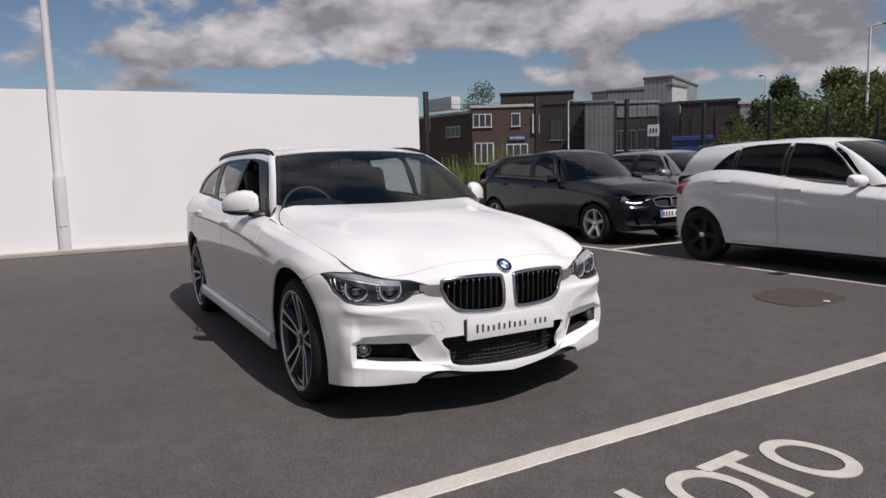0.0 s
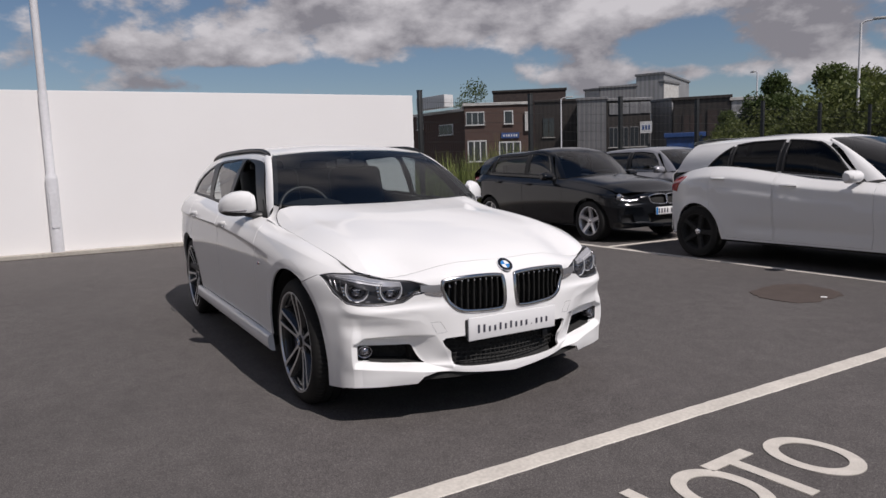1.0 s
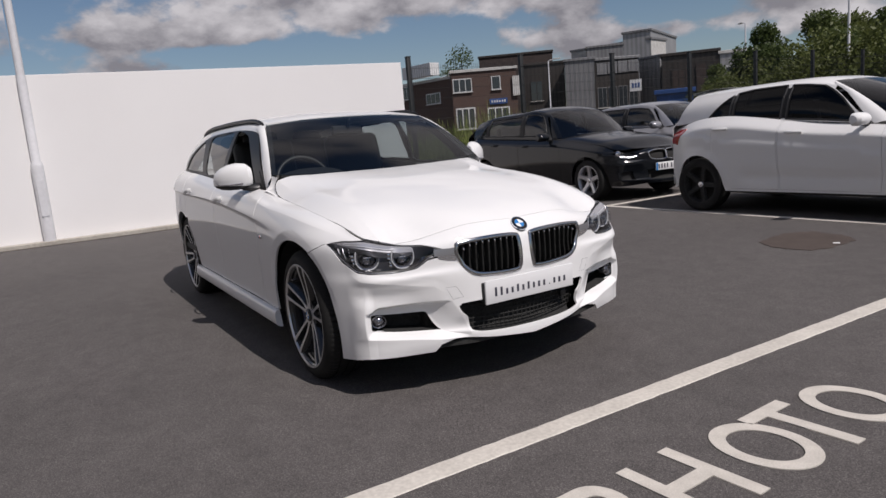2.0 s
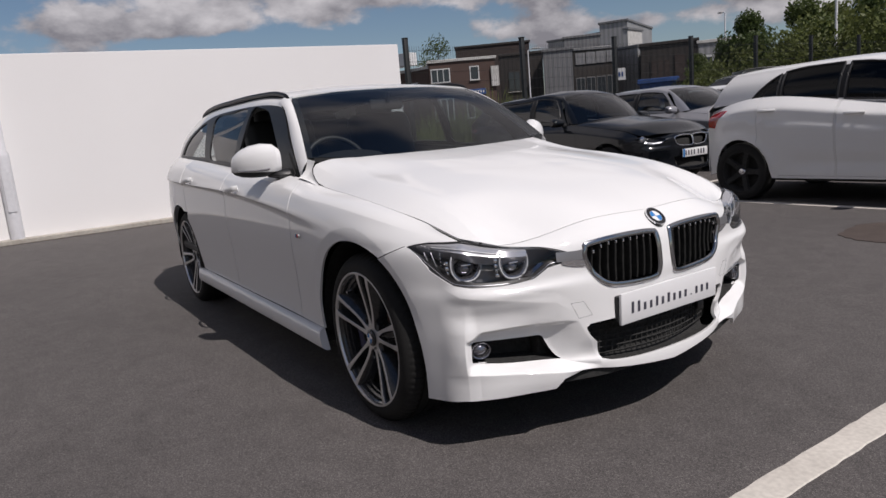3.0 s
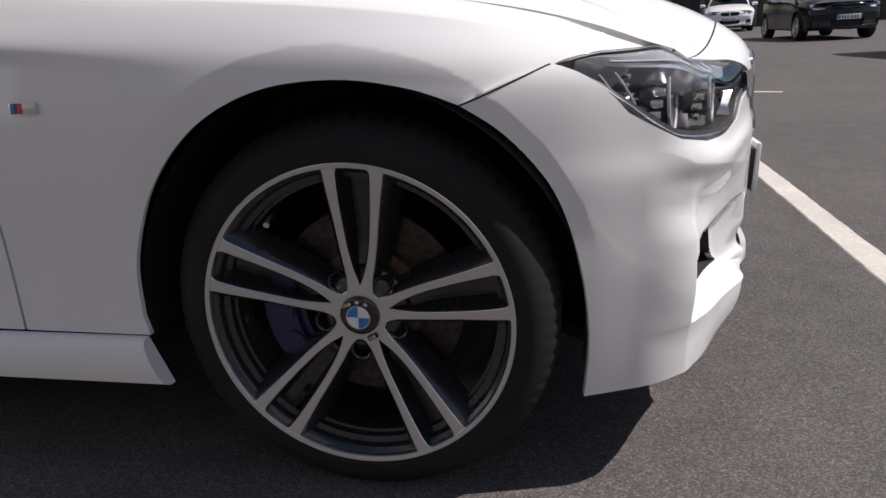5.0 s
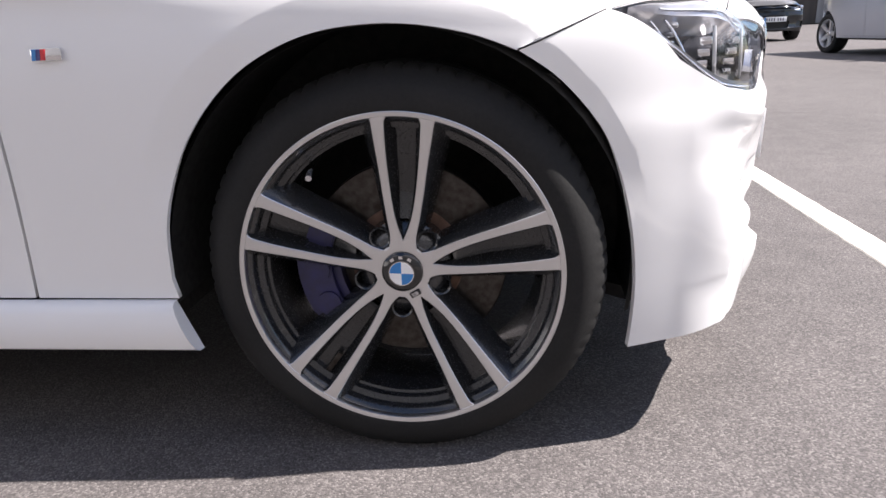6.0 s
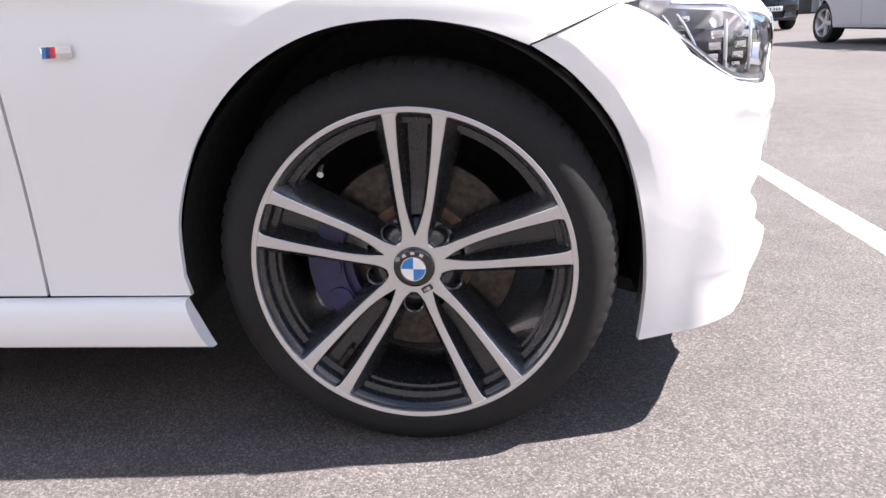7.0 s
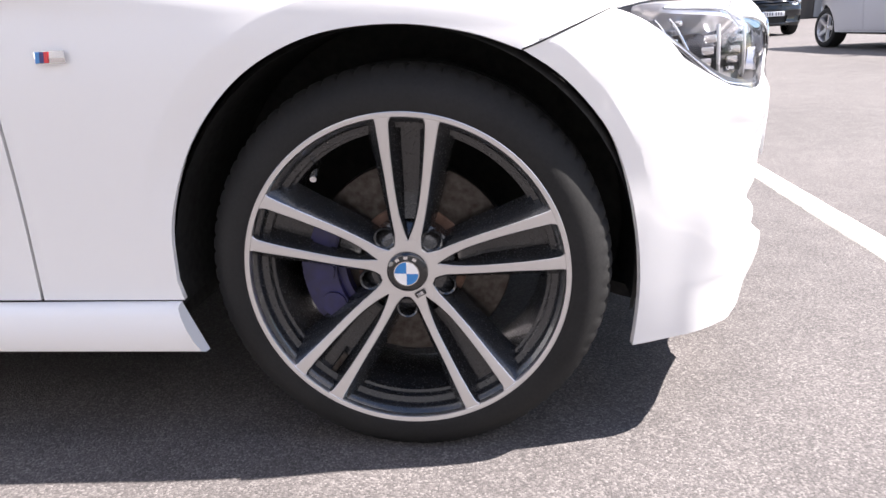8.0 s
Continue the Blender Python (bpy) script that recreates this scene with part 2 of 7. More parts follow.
def rounded(pts, r, n=5):
    """A closed 2D polygon with its corners rounded by about r."""
    p, out = [np.asarray(q, float) for q in pts], []
    for i, c in enumerate(p):
        a, b = p[i - 1], p[(i + 1) % len(p)]
        ra = min(r, 0.45 * np.linalg.norm(a - c))
        rb = min(r, 0.45 * np.linalg.norm(b - c))
        s, e = c + (a - c) / np.linalg.norm(a - c) * ra, c + (b - c) / np.linalg.norm(b - c) * rb
        for k in range(n + 1):
            t = k / n
            out.append((1 - t) ** 2 * s + 2 * t * (1 - t) * c + t * t * e)
    return out


def inside(poly, P):
    x, y = P[:, 0], P[:, 1]
    q = np.roll(poly, -1, axis=0)
    hit = np.zeros(len(P), bool)
    for (x0, y0), (x1, y1) in zip(poly, q):
        if y0 == y1:
            continue
        hit ^= ((y0 > y) != (y1 > y)) & (x < (x1 - x0) * (y - y0) / (y1 - y0) + x0)
    return hit


def redo(poly, step):
    """The closed polygon with no side longer than step."""
    out = []
    for p, q in zip(poly, np.roll(poly, -1, axis=0)):
        k = max(1, int(np.ceil(np.linalg.norm(q - p) / step)))
        out += [p + (q - p) * i / k for i in range(k)]
    return np.array(out)


def panel_data(sheet, outline, holes=(), step=0.02, thick=0.008, lift=0.0, mirror=False, creases=()):
    """Vertices, faces and normals of a panel cut from a sheet, with a folded-in rim. Outlines in (a, b)."""
    from mathutils.geometry import delaunay_2d_cdt
    k = np.array([sheet.ka, sheet.kb])
    loops = [redo(np.array([np.asarray(q, float) for q in lp]) * k, step) for lp in (outline, *holes)]
    lo, hi = loops[0].min(0), loops[0].max(0)
    gx, gy = np.arange(lo[0] + step / 2, hi[0], step), np.arange(lo[1] + step / 2, hi[1], step)
    G = np.stack(np.meshgrid(gx, gy, indexing="ij"), -1).reshape(-1, 2)
    ok = inside(loops[0], G)
    for h in loops[1:]:
        ok &= ~inside(h, G)
    G = G[ok]
    folds = []
    for ln in creases:
        q, row = np.array([np.asarray(p, float) for p in ln]) * k, []
        for p0, p1 in zip(q, q[1:]):
            m = max(1, int(np.ceil(np.linalg.norm(p1 - p0) / step)))
            row += [p0 + (p1 - p0) * i / m for i in range(m)]
        row = np.array(row + [q[-1]])
        along_row = np.gradient(row, axis=0)
        side_row = along_row[:, ::-1] * (-1, 1) / np.maximum(np.linalg.norm(along_row, axis=1, keepdims=True), 1e-9)
        for d in (-.5, 0, .5):
            r = row + side_row * d * step
            keep = inside(loops[0], r)
            for h in loops[1:]:
                keep &= ~inside(h, r)
            for h in loops:
                keep &= ((r[:, None] - h[None]) ** 2).sum(2).min(1) > (.4 * step) ** 2
            folds.append(r[keep])
    if len(G):
        B = np.concatenate(loops + folds)
        near = np.full(len(G), 9.0)
        for i in range(0, len(B), 200):
            near = np.minimum(near, ((G[:, None] - B[None, i:i + 200]) ** 2).sum(2).min(1))
        G = G[near > (0.45 * step) ** 2]
    verts, edges, base = [], [], 0
    for lp in loops:
        verts += [Vector(p) for p in lp]
        edges += [(base + i, base + (i + 1) % len(lp)) for i in range(len(lp))]
        base += len(lp)
    for row in folds:
        verts += [Vector(p) for p in row]
        edges += [(base + i, base + i + 1) for i in range(len(row) - 1) if np.linalg.norm(row[i + 1] - row[i]) < 1.5 * step]
        base += len(row)
    verts += [Vector(p) for p in G]
    vs, es, fs, *_ = delaunay_2d_cdt(verts, edges, [], 0, 1e-6)
    V = np.array([(v.x, v.y) for v in vs])
    F = np.array([tuple(f) for f in fs], int).reshape(-1, 3)
    C = V[F].mean(1)
    ok = inside(loops[0], C)
    for h in loops[1:]:
        ok &= ~inside(h, C)
    F = F[ok]
    a, b = V[:, 0] / k[0], V[:, 1] / k[1]
    P, N = sheet.fn(a, b), sheet.normal(a, b)
    P = P + N * lift
    d1, d2 = P[F[:, 1]] - P[F[:, 0]], P[F[:, 2]] - P[F[:, 0]]
    wrong = (np.cross(d1, d2) * N[F[:, 0]]).sum(1) < 0
    F[wrong] = F[wrong][:, ::-1]
    P, N, faces = list(P), list(N), [tuple(int(i) for i in f) for f in F]
    if thick:
        count = {}
        for f in faces:
            for i in range(3):
                e = (f[i], f[(i + 1) % 3])
                count[e] = count.get(e, 0) + 1
        rim = [e for e in count if (e[1], e[0]) not in count]
        top, low = {}, {}
        for i in {i for e in rim for i in e}:
            top[i] = len(P)
            P.append(P[i])
            N.append(np.zeros(3))
            low[i] = len(P)
            P.append(P[i] - np.asarray(N[i]) * thick)
            N.append(np.zeros(3))
        faces += [(top[j], top[i], low[i], low[j]) for i, j in rim]
    P, N = np.array(P), np.array(N)
    if mirror:
        P, N, faces = P * (1, -1, 1), N * (1, -1, 1), [f[::-1] for f in faces]
    return P, faces, N


def joined(*datas):
    P, N, F, base = [], [], [], 0
    for p, f, n in datas:
        P.append(p)
        N.append(n)
        F += [tuple(i + base for i in q) for q in f]
        base += len(p)
    return np.concatenate(P), F, np.concatenate(N)


def data_mesh(name, data, material):
    P, F, N = data
    me = bpy.data.meshes.new(name)
    me.from_pydata([tuple(p) for p in P], [], F)
    me.polygons.foreach_set("use_smooth", [True] * len(F))
    me.materials.append(material)
    me.update()
    me.normals_split_custom_set_from_vertices([tuple(n) for n in N])
    return me


def piece(name, data, material, parent, label=""):
    """A panel as one mesh object under its thing or part."""
    ob = new(name, data_mesh(name, data, material))
    ob.parent = parent
    if label:
        tagged(ob, label)
    return ob


def part(name, bm, material, parent, label="", smooth=True, m=None):
    """A bmesh as one mesh object under a thing or a part."""
    me = bpy.data.meshes.new(name)
    bmesh.ops.recalc_face_normals(bm, faces=bm.faces)
    bm.to_mesh(me)
    bm.free()
    if smooth:
        me.polygons.foreach_set("use_smooth", [True] * len(me.polygons))
        me.set_sharp_from_angle(angle=radians(38))
    for q in (material if isinstance(material, (list, tuple)) else [material]):
        me.materials.append(q)
    ob = new(name, me)
    ob.parent = parent
    if m is not None:
        ob.matrix_local = m
    if label:
        tagged(ob, label)
    return ob


def box(bm, size, at=(0, 0, 0), bevel=0.0, turn=None, seg=2):
    """A box of that size into bm, round its middle, with bevelled edges."""
    r = bmesh.ops.create_cube(bm, size=1.0)
    vs = r["verts"]
    bmesh.ops.scale(bm, vec=size, verts=vs)
    if bevel:
        es = list({e for v in vs for e in v.link_edges})
        q = bmesh.ops.bevel(bm, geom=es, offset=bevel, segments=seg, affect='EDGES', profile=0.5)
        vs = list({v for f in q["faces"] for v in f.verts} | {v for v in vs if v.is_valid})
    if turn is not None:
        bmesh.ops.transform(bm, matrix=turn, verts=vs)
    bmesh.ops.translate(bm, vec=at, verts=vs)
    return vs


def revolve(bm, profile, n=48, axis="y", closed=False):
    """Turns (radius, along) points round an axis."""
    rings = []
    for k in range(n):
        c, s = math.cos(2 * math.pi * k / n), math.sin(2 * math.pi * k / n)
        ring = []
        for r, h in profile:
            p = (r * c, h, r * s) if axis == "y" else ((h, r * c, r * s) if axis == "x" else (r * c, r * s, h))
            ring.append(bm.verts.new(p))
        rings.append(ring)
    m = len(profile)
    for k in range(n):
        a, b = rings[k], rings[(k + 1) % n]
        for i in range(m if closed else m - 1):
            j = (i + 1) % m
            bm.faces.new((a[i], a[j], b[j], b[i]))
    return rings


def loft(bm, curves, closed=False, cap=False):
    """Quads between successive rows of points."""
    rows = [[bm.verts.new(tuple(p)) for p in c] for c in curves]
    for a, b in zip(rows, rows[1:]):
        n = len(a)
        for i in range(n if closed else n - 1):
            j = (i + 1) % n
            bm.faces.new((a[i], a[j], b[j], b[i]))
    if cap:
        bm.faces.new(rows[0][::-1])
        bm.faces.new(rows[-1])
    return rows


def tube(bm, pts, r, n=8, squash=(1, 1), cap=True):
    """A round bar along points; r may be one number or one each."""
    pts = [Vector(p) for p in pts]
    rows = []
    for i, p in enumerate(pts):
        d = (pts[min(i + 1, len(pts) - 1)] - pts[max(i - 1, 0)]).normalized()
        up = Vector((0, 0, 1)) if abs(d.z) < 0.9 else Vector((1, 0, 0))
        s = d.cross(up).normalized()
        u = s.cross(d)
        rr = r[i] if isinstance(r, (list, tuple)) else r
        rows.append([p + (s * math.cos(2 * math.pi * k / n) * squash[0] + u * math.sin(2 * math.pi * k / n) * squash[1]) * rr for k in range(n)])
    return loft(bm, rows, closed=True, cap=cap)


def prism(bm, poly, h0, h1, axis="z", bevel=0.0):
    """A flat polygon drawn out from h0 to h1."""
    def at(p, h):
        return (p[0], p[1], h) if axis == "z" else ((p[0], h, p[1]) if axis == "y" else (h, p[0], p[1]))
    a = [bm.verts.new(at(p, h0)) for p in poly]
    b = [bm.verts.new(at(p, h1)) for p in poly]
    n = len(poly)
    fs = [bm.faces.new(a[::-1]), bm.faces.new(b)]
    for i in range(n):
        fs.append(bm.faces.new((a[i], a[(i + 1) % n], b[(i + 1) % n], b[i])))
    if bevel:
        es = list({e for f in fs[:2] for e in f.edges})
        bmesh.ops.bevel(bm, geom=es, offset=bevel, segments=2, affect='EDGES')
    return fs


def thing(name, label, category, group="", kind="", m=None):
    ob = tagged(new(name), label, category, group, kind)
    ob.empty_display_size = 0.2
    if m is not None:
        ob.matrix_world = m
    return ob

# ground, wall, markings
M_TARMAC = bpy.data.materials.new("tarmac")
M_TARMAC.use_nodes = True


def tarmac_nodes(m):
    n, l = m.node_tree.nodes, m.node_tree.links
    b = n["Principled BSDF"]
    b.inputs["Specular IOR Level"].default_value = 0.35
    tc = n.new("ShaderNodeTexCoord")
    vor = n.new("ShaderNodeTexVoronoi")
    vor.inputs["Scale"].default_value = 300
    l.new(tc.outputs["Object"], vor.inputs["Vector"])
    stone = n.new("ShaderNodeValToRGB")
    e = stone.color_ramp.elements
    e[0].position, e[0].color = 0.0, (0.054, 0.0495, 0.0485, 1)
    e[1].position, e[1].color = 1.0, (0.168, 0.154, 0.149, 1)
    x = e.new(0.5)
    x.color = (0.085, 0.077, 0.075, 1)
    x = e.new(0.8)
    x.color = (0.116, 0.106, 0.102, 1)
    sep = n.new("ShaderNodeSeparateColor")
    l.new(vor.outputs["Color"], sep.inputs[0])
    l.new(sep.outputs[0], stone.inputs[0])
    big = n.new("ShaderNodeTexNoise")
    big.inputs["Scale"].default_value, big.inputs["Detail"].default_value = 0.55, 5
    l.new(tc.outputs["Object"], big.inputs["Vector"])
    fine = n.new("ShaderNodeTexNoise")
    fine.inputs["Scale"].default_value, fine.inputs["Detail"].default_value = 7.0, 6
    l.new(tc.outputs["Object"], fine.inputs["Vector"])
    add = n.new("ShaderNodeMath")
    add.operation = 'ADD'
    l.new(big.outputs["Fac"], add.inputs[0])
    l.new(fine.outputs["Fac"], add.inputs[1])
    mr = n.new("ShaderNodeMapRange")
    mr.inputs["From Min"].default_value, mr.inputs["From Max"].default_value = 0.7, 1.3
    mr.inputs["To Min"].default_value, mr.inputs["To Max"].default_value = 0.82, 1.15
    l.new(add.outputs[0], mr.inputs[0])
    mul = n.new("ShaderNodeVectorMath")
    mul.operation = 'SCALE'
    l.new(stone.outputs[0], mul.inputs[0])
    l.new(mr.outputs[0], mul.inputs["Scale"])
    l.new(mul.outputs[0], b.inputs["Base Color"])
    b.inputs["Roughness"].default_value = 0.85
    bp = n.new("ShaderNodeBump")
    bp.inputs["Strength"].default_value, bp.inputs["Distance"].default_value = 0.45, 0.003
    l.new(vor.outputs["Distance"], bp.inputs["Height"])
    bp.invert = True
    l.new(bp.outputs[0], b.inputs["Normal"])


tarmac_nodes(M_TARMAC)
M_LINE = grain(mat("road_paint", (0.62, 0.58, 0.52), 0.7), 60, 0.5, colors=((0.42, 0.39, 0.35), (0.66, 0.62, 0.56)), scale2=4, bump_dist=0.002)
M_RENDER = grain(mat("white_render", (0.78, 0.77, 0.76), 0.85), 90, 0.2, colors=((0.74, 0.725, 0.72), (0.80, 0.79, 0.785)), scale2=0.5)
M_KERB = grain(mat("kerb_concrete", (0.4, 0.37, 0.32), 0.9), 25, 0.4, colors=((0.28, 0.255, 0.22), (0.48, 0.45, 0.40)), scale2=2.5)
M_POST = grain(mat("post_white_paint", (0.66, 0.66, 0.68), 0.5), 20, 0.1, colors=((0.58, 0.58, 0.60), (0.70, 0.70, 0.72)), scale2=2)

bm = bmesh.new()
bmesh.ops.create_grid(bm, x_segments=60, y_segments=60, size=900)
ground = part("ground", bm, M_TARMAC, None, smooth=False)
tagged(ground, "dark grey weathered tarmac of a car park with pale aggregate", "ground", kind="structure")


def strip(p, q, width, name="trim", label="worn cream-white painted bay line on tarmac"):
    """A painted line 4 mm proud of the tarmac, with slightly ragged sides."""
    p, q = Vector((*p, 0)), Vector((*q, 0))
    d = (q - p).normalized()
    s = Vector((-d.y, d.x, 0))
    n = max(2, int((q - p).length / 0.05))
    bm = bmesh.new()
    rows = []
    for i in range(n + 1):
        c = p + (q - p) * i / n
        w0, w1 = (width / 2 + random.uniform(-0.0025, 0.0025) for _ in (0, 1))
        rows.append([c - s * w0 + Vector((0, 0, 0.0005)), c - s * (w0 - 0.004) + Vector((0, 0, 0.004)), c + s * (w1 - 0.004) + Vector((0, 0, 0.004)), c + s * w1 + Vector((0, 0, 0.0005))])
    loft(bm, rows)
    return tagged(part(name, bm, M_LINE, None, smooth=False), label, "road marking", kind="structure")


strip((1.345, -6.0), (1.25, 4.88), 0.105)
strip((-4.4, 4.86), (1.25, 4.86), 0.09)
strip((-3.72, 4.91), (-3.66, 9.6), 0.09)
for x0, y0, x1, y1 in ((1.6, 10.85, 2.05, 10.72), (1.55, 8.33, 2.0, 8.2), (1.62, 5.77, 2.3, 5.44)):
    strip((x0, y0), (x1, y1), 0.07)

# wall with its capping edge and kerb
WALL_X = -8.87
WALL = pose(WALL_X, 4.56, 0, 0, 0, 0.8)
bm = bmesh.new()
box(bm, (0.22, 40.0, 2.63), (-0.11, -20.0, 1.315), 0.006)
for v in bm.verts:
    if v.co.z > 1:
        v.co.z += .0158 * max(v.co.y, -30)
wall = part("wall_west", bm, M_RENDER, None, smooth=False, m=WALL)
tagged(wall, "long smooth white rendered boundary wall", "wall", kind="structure")
bm = bmesh.new()
box(bm, (0.16, 40.0, 0.07), (0.08, -20.0, 0.035), 0.012)
tagged(part("kerb", bm, M_KERB, None, smooth=False, m=WALL @ pose(0, 0.1, 0)), "pale concrete kerb edging along a wall foot", "kerb", kind="structure")

# lamp post in front of the wall
post = thing("lamp_post", "tall white painted steel lamp post with wider base section", "lamp post", m=pose(-8.72, -1.86, 0))
bm = bmesh.new()
revolve(bm, [(0.0, 0), (0.088, 0), (0.088, 1.20), (0.084, 1.24), (0.064, 1.28), (0.064, 2.50), (0.060, 2.54)], 24, "z")
part("base_section", bm, M_POST, post)
bm = bmesh.new()
revolve(bm, [(0.057, 2.5), (0.053, 4.5), (0.043, 7.8), (0.0, 7.82)], 24, "z")
part("shaft", bm, M_POST, post)
bm = bmesh.new()
prism(bm, rounded([(-0.05, 0.45), (0.05, 0.45), (0.05, 1.0), (-0.05, 1.0)], 0.02), 0.07, 0.094, axis="x")
part("access_door", bm, M_POST, post)

# letters on the tarmac
LETTERS = tagged(new("painted_letters"), "worn cream painted capital letters on tarmac", "road marking", kind="structure")


def letter(ch, m):
    cu = bpy.data.curves.new("letter", 'FONT')
    cu.body, cu.size, cu.extrude, cu.offset = ch, 1.0, 0.002, 0.012
    ob = bpy.data.objects.new("letter", cu)
    me = bpy.data.meshes.new_from_object(ob)
    bpy.data.objects.remove(ob)
    xs = [v.co.x for v in me.vertices]
    ys = [v.co.y for v in me.vertices]
    w, h, mx, my = max(xs) - min(xs), max(ys) - min(ys), (max(xs) + min(xs)) / 2, min(ys)
    for v in me.vertices:
        v.co.x, v.co.y = (v.co.x - mx) / w, (v.co.y - my) / h
    me.materials.append(M_LINE)
    o = new("letter", me)
    o.parent = LETTERS
    o.matrix_local = m
    return o


# the word runs along +y, its tops to -x
for ch, y0, w in (("P", -0.60, 0.20), ("H", -0.28, 0.27), ("O", 0.11, 0.31), ("T", 0.36, 0.27), ("O", 0.67, 0.31)):
    letter(ch, pose(2.085, y0 + 0.025, 0.003, 0, 0, 90) @ Matrix(((w, -0.05, 0, 0), (0, 0.385, 0, 0), (0, 0, 1, 0), (0, 0, 0, 1))))

# a mended square of darker, brownish tarmac
M_PATCH = grain(mat("mended_tarmac", (0.06, 0.05, 0.04), 0.9), 120, 0.6, colors=((0.045, 0.033, 0.028), (0.082, 0.062, 0.052)), scale2=6, bump_dist=0.004)
rp = random.Random(31)
corner = [(-.50, 3.95), (-.36, 4.18), (.0, 4.10), (.16, 3.92), (.18, 3.55), (.10, 3.34), (-.18, 3.32), (-.42, 3.46)]
edge = []
for a, b in zip(corner, corner[1:] + corner[:1]):
    for k in range(6):
        edge.append((a[0] + (b[0] - a[0]) * k / 6 + rp.uniform(-.018, .018), a[1] + (b[1] - a[1]) * k / 6 + rp.uniform(-.018, .018)))
bm = bmesh.new()
prism(bm, edge, 0.0005, 0.005, "z")
tagged(part("tarmac_patch", bm, M_PATCH, None, smooth=False), "worn brownish mended patch in the tarmac", "road patch", kind="structure")
bm = bmesh.new()
box(bm, (.05, .03, .008), (.12, 3.72, .009), .003, turn=Matrix.Rotation(.6, 4, 'Z'))
tagged(part("litter", bm, M_RENDER, None), "small white scrap of litter on tarmac", "litter")

# the white estate car: front axle middle at x = 0, nose towards +x, its right side at -y
car = thing("estate_car", "clean white estate car with black roof rails, parked on tarmac", "car")


def sections(lines, mirror=False):
    """A surface (x, v) through lengthwise lines, each a list of (x, y, z)."""
    fs = []
    for ln in lines:
        q = sorted(ln)
        fs.append(spl([p[0] for p in q], [(p[1], p[2]) for p in q]))
    K = len(lines) * 2 - 1 if mirror else len(lines)
    base = knots(K)

    def fn(x, v):
        x, v = np.asarray(x, float), np.asarray(v, float)
        yz = np.stack([f(x) for f in fs], 1)
        if mirror:
            yz = np.concatenate([yz, yz[:, -2::-1] * (-1, 1)], 1)
        w = base(v)
        o = (w[..., None] * yz).sum(1)
        return np.stack([x, o[:, 0], o[:, 1]], 1)
    return fn


SIDE = sections([
    [(-3.72, -.66, .35), (-3.4, -.80, .315), (-2.81, -.875, .288), (-2.1, -.876, .288), (-1.4, -.876, .288), (-.7, -.876, .288), (-.3, -.882, .288), (0, -.875, .288), (.25, -.85, .288), (.5, -.80, .288)],
    [(-3.72, -.68, .53), (-3.4, -.825, .505), (-2.81, -.897, .50), (-2.1, -.886, .50), (-1.4, -.885, .50), (-.7, -.886, .50), (-.3, -.897, .50), (0, -.902, .50), (.25, -.875, .50), (.5, -.79, .50)],
    [(-3.72, -.68, .72), (-3.4, -.832, .70), (-2.81, -.906, .70), (-2.1, -.897, .70), (-1.4, -.895, .69), (-.7, -.896, .67), (-.3, -.903, .66), (0, -.905, .66), (.25, -.872, .64), (.5, -.765, .61)],
    [(-3.72, -.672, .875), (-3.4, -.818, .872), (-2.81, -.894, .855), (-2.1, -.890, .842), (-1.4, -.889, .826), (-.7, -.890, .775), (-.3, -.898, .735), (0, -.897, .715), (.25, -.862, .692), (.5, -.75, .655)],
    [(-3.72, -.67, .90), (-3.4, -.825, .895), (-2.81, -.906, .88), (-2.1, -.904, .865), (-1.4, -.904, .848), (-.7, -.899, .80), (-.3, -.893, .772), (0, -.885, .755), (.25, -.848, .732), (.5, -.735, .69)],
    [(-3.72, -.655, .94), (-3.4, -.81, .935), (-2.81, -.890, .92), (-2.1, -.887, .90), (-1.4, -.886, .883), (-.7, -.883, .843), (-.3, -.872, .82), (0, -.858, .80), (.25, -.815, .77), (.5, -.715, .715)],
    [(-3.72, -.63, .99), (-3.4, -.78, .985), (-2.81, -.85, .98), (-2.1, -.852, .95), (-1.4, -.85, .923), (-.7, -.842, .896), (-.3, -.83, .862), (0, -.82, .835), (.25, -.785, .792), (.5, -.695, .728)],
    [(-3.72, -.60, 1.05), (-3.4, -.715, 1.045), (-2.81, -.768, 1.032), (-2.1, -.772, .995), (-1.4, -.772, .962), (-.72, -.762, .925), (-.5, -.75, .892), (-.27, -.757, .873), (0, -.765, .847), (.2, -.755, .817), (.34, -.735, .785), (.475, -.703, .74), (.56, -.66, .70)],
])
side_plain = SIDE


def soft(x):
    """A smooth step from 0 to 1."""
    x = np.clip(x, 0, 1)
    return x * x * (3 - 2 * x)


def flare(x, z):
    """How far the wheel arch's lip is rolled in round the front wheel, inside a crisp line."""
    return -.16 * np.maximum(0, .414 - np.hypot(x + .002, z - .352)) * soft((z - .40) / .14)


def shoulder(x, z, top):
    """A ridge below the shoulder's upper edge that dies away downwards."""
    d = top - .028 - z
    return .007 * np.where(d > 0, np.exp(-np.abs(d) / .022), np.clip(1 + d / .028, 0, 1)) * soft((.42 - x) / .25)


def SIDE(x, v):
    p = side_plain(x, v)
    top = side_plain(x, np.full(len(p), 7.0))[:, 2]
    p[:, 1] -= flare(p[:, 0], p[:, 2]) + shoulder(p[:, 0], p[:, 2], top)
    return p


side = Sheet(SIDE, -3.72, 0.5, 0, 7)

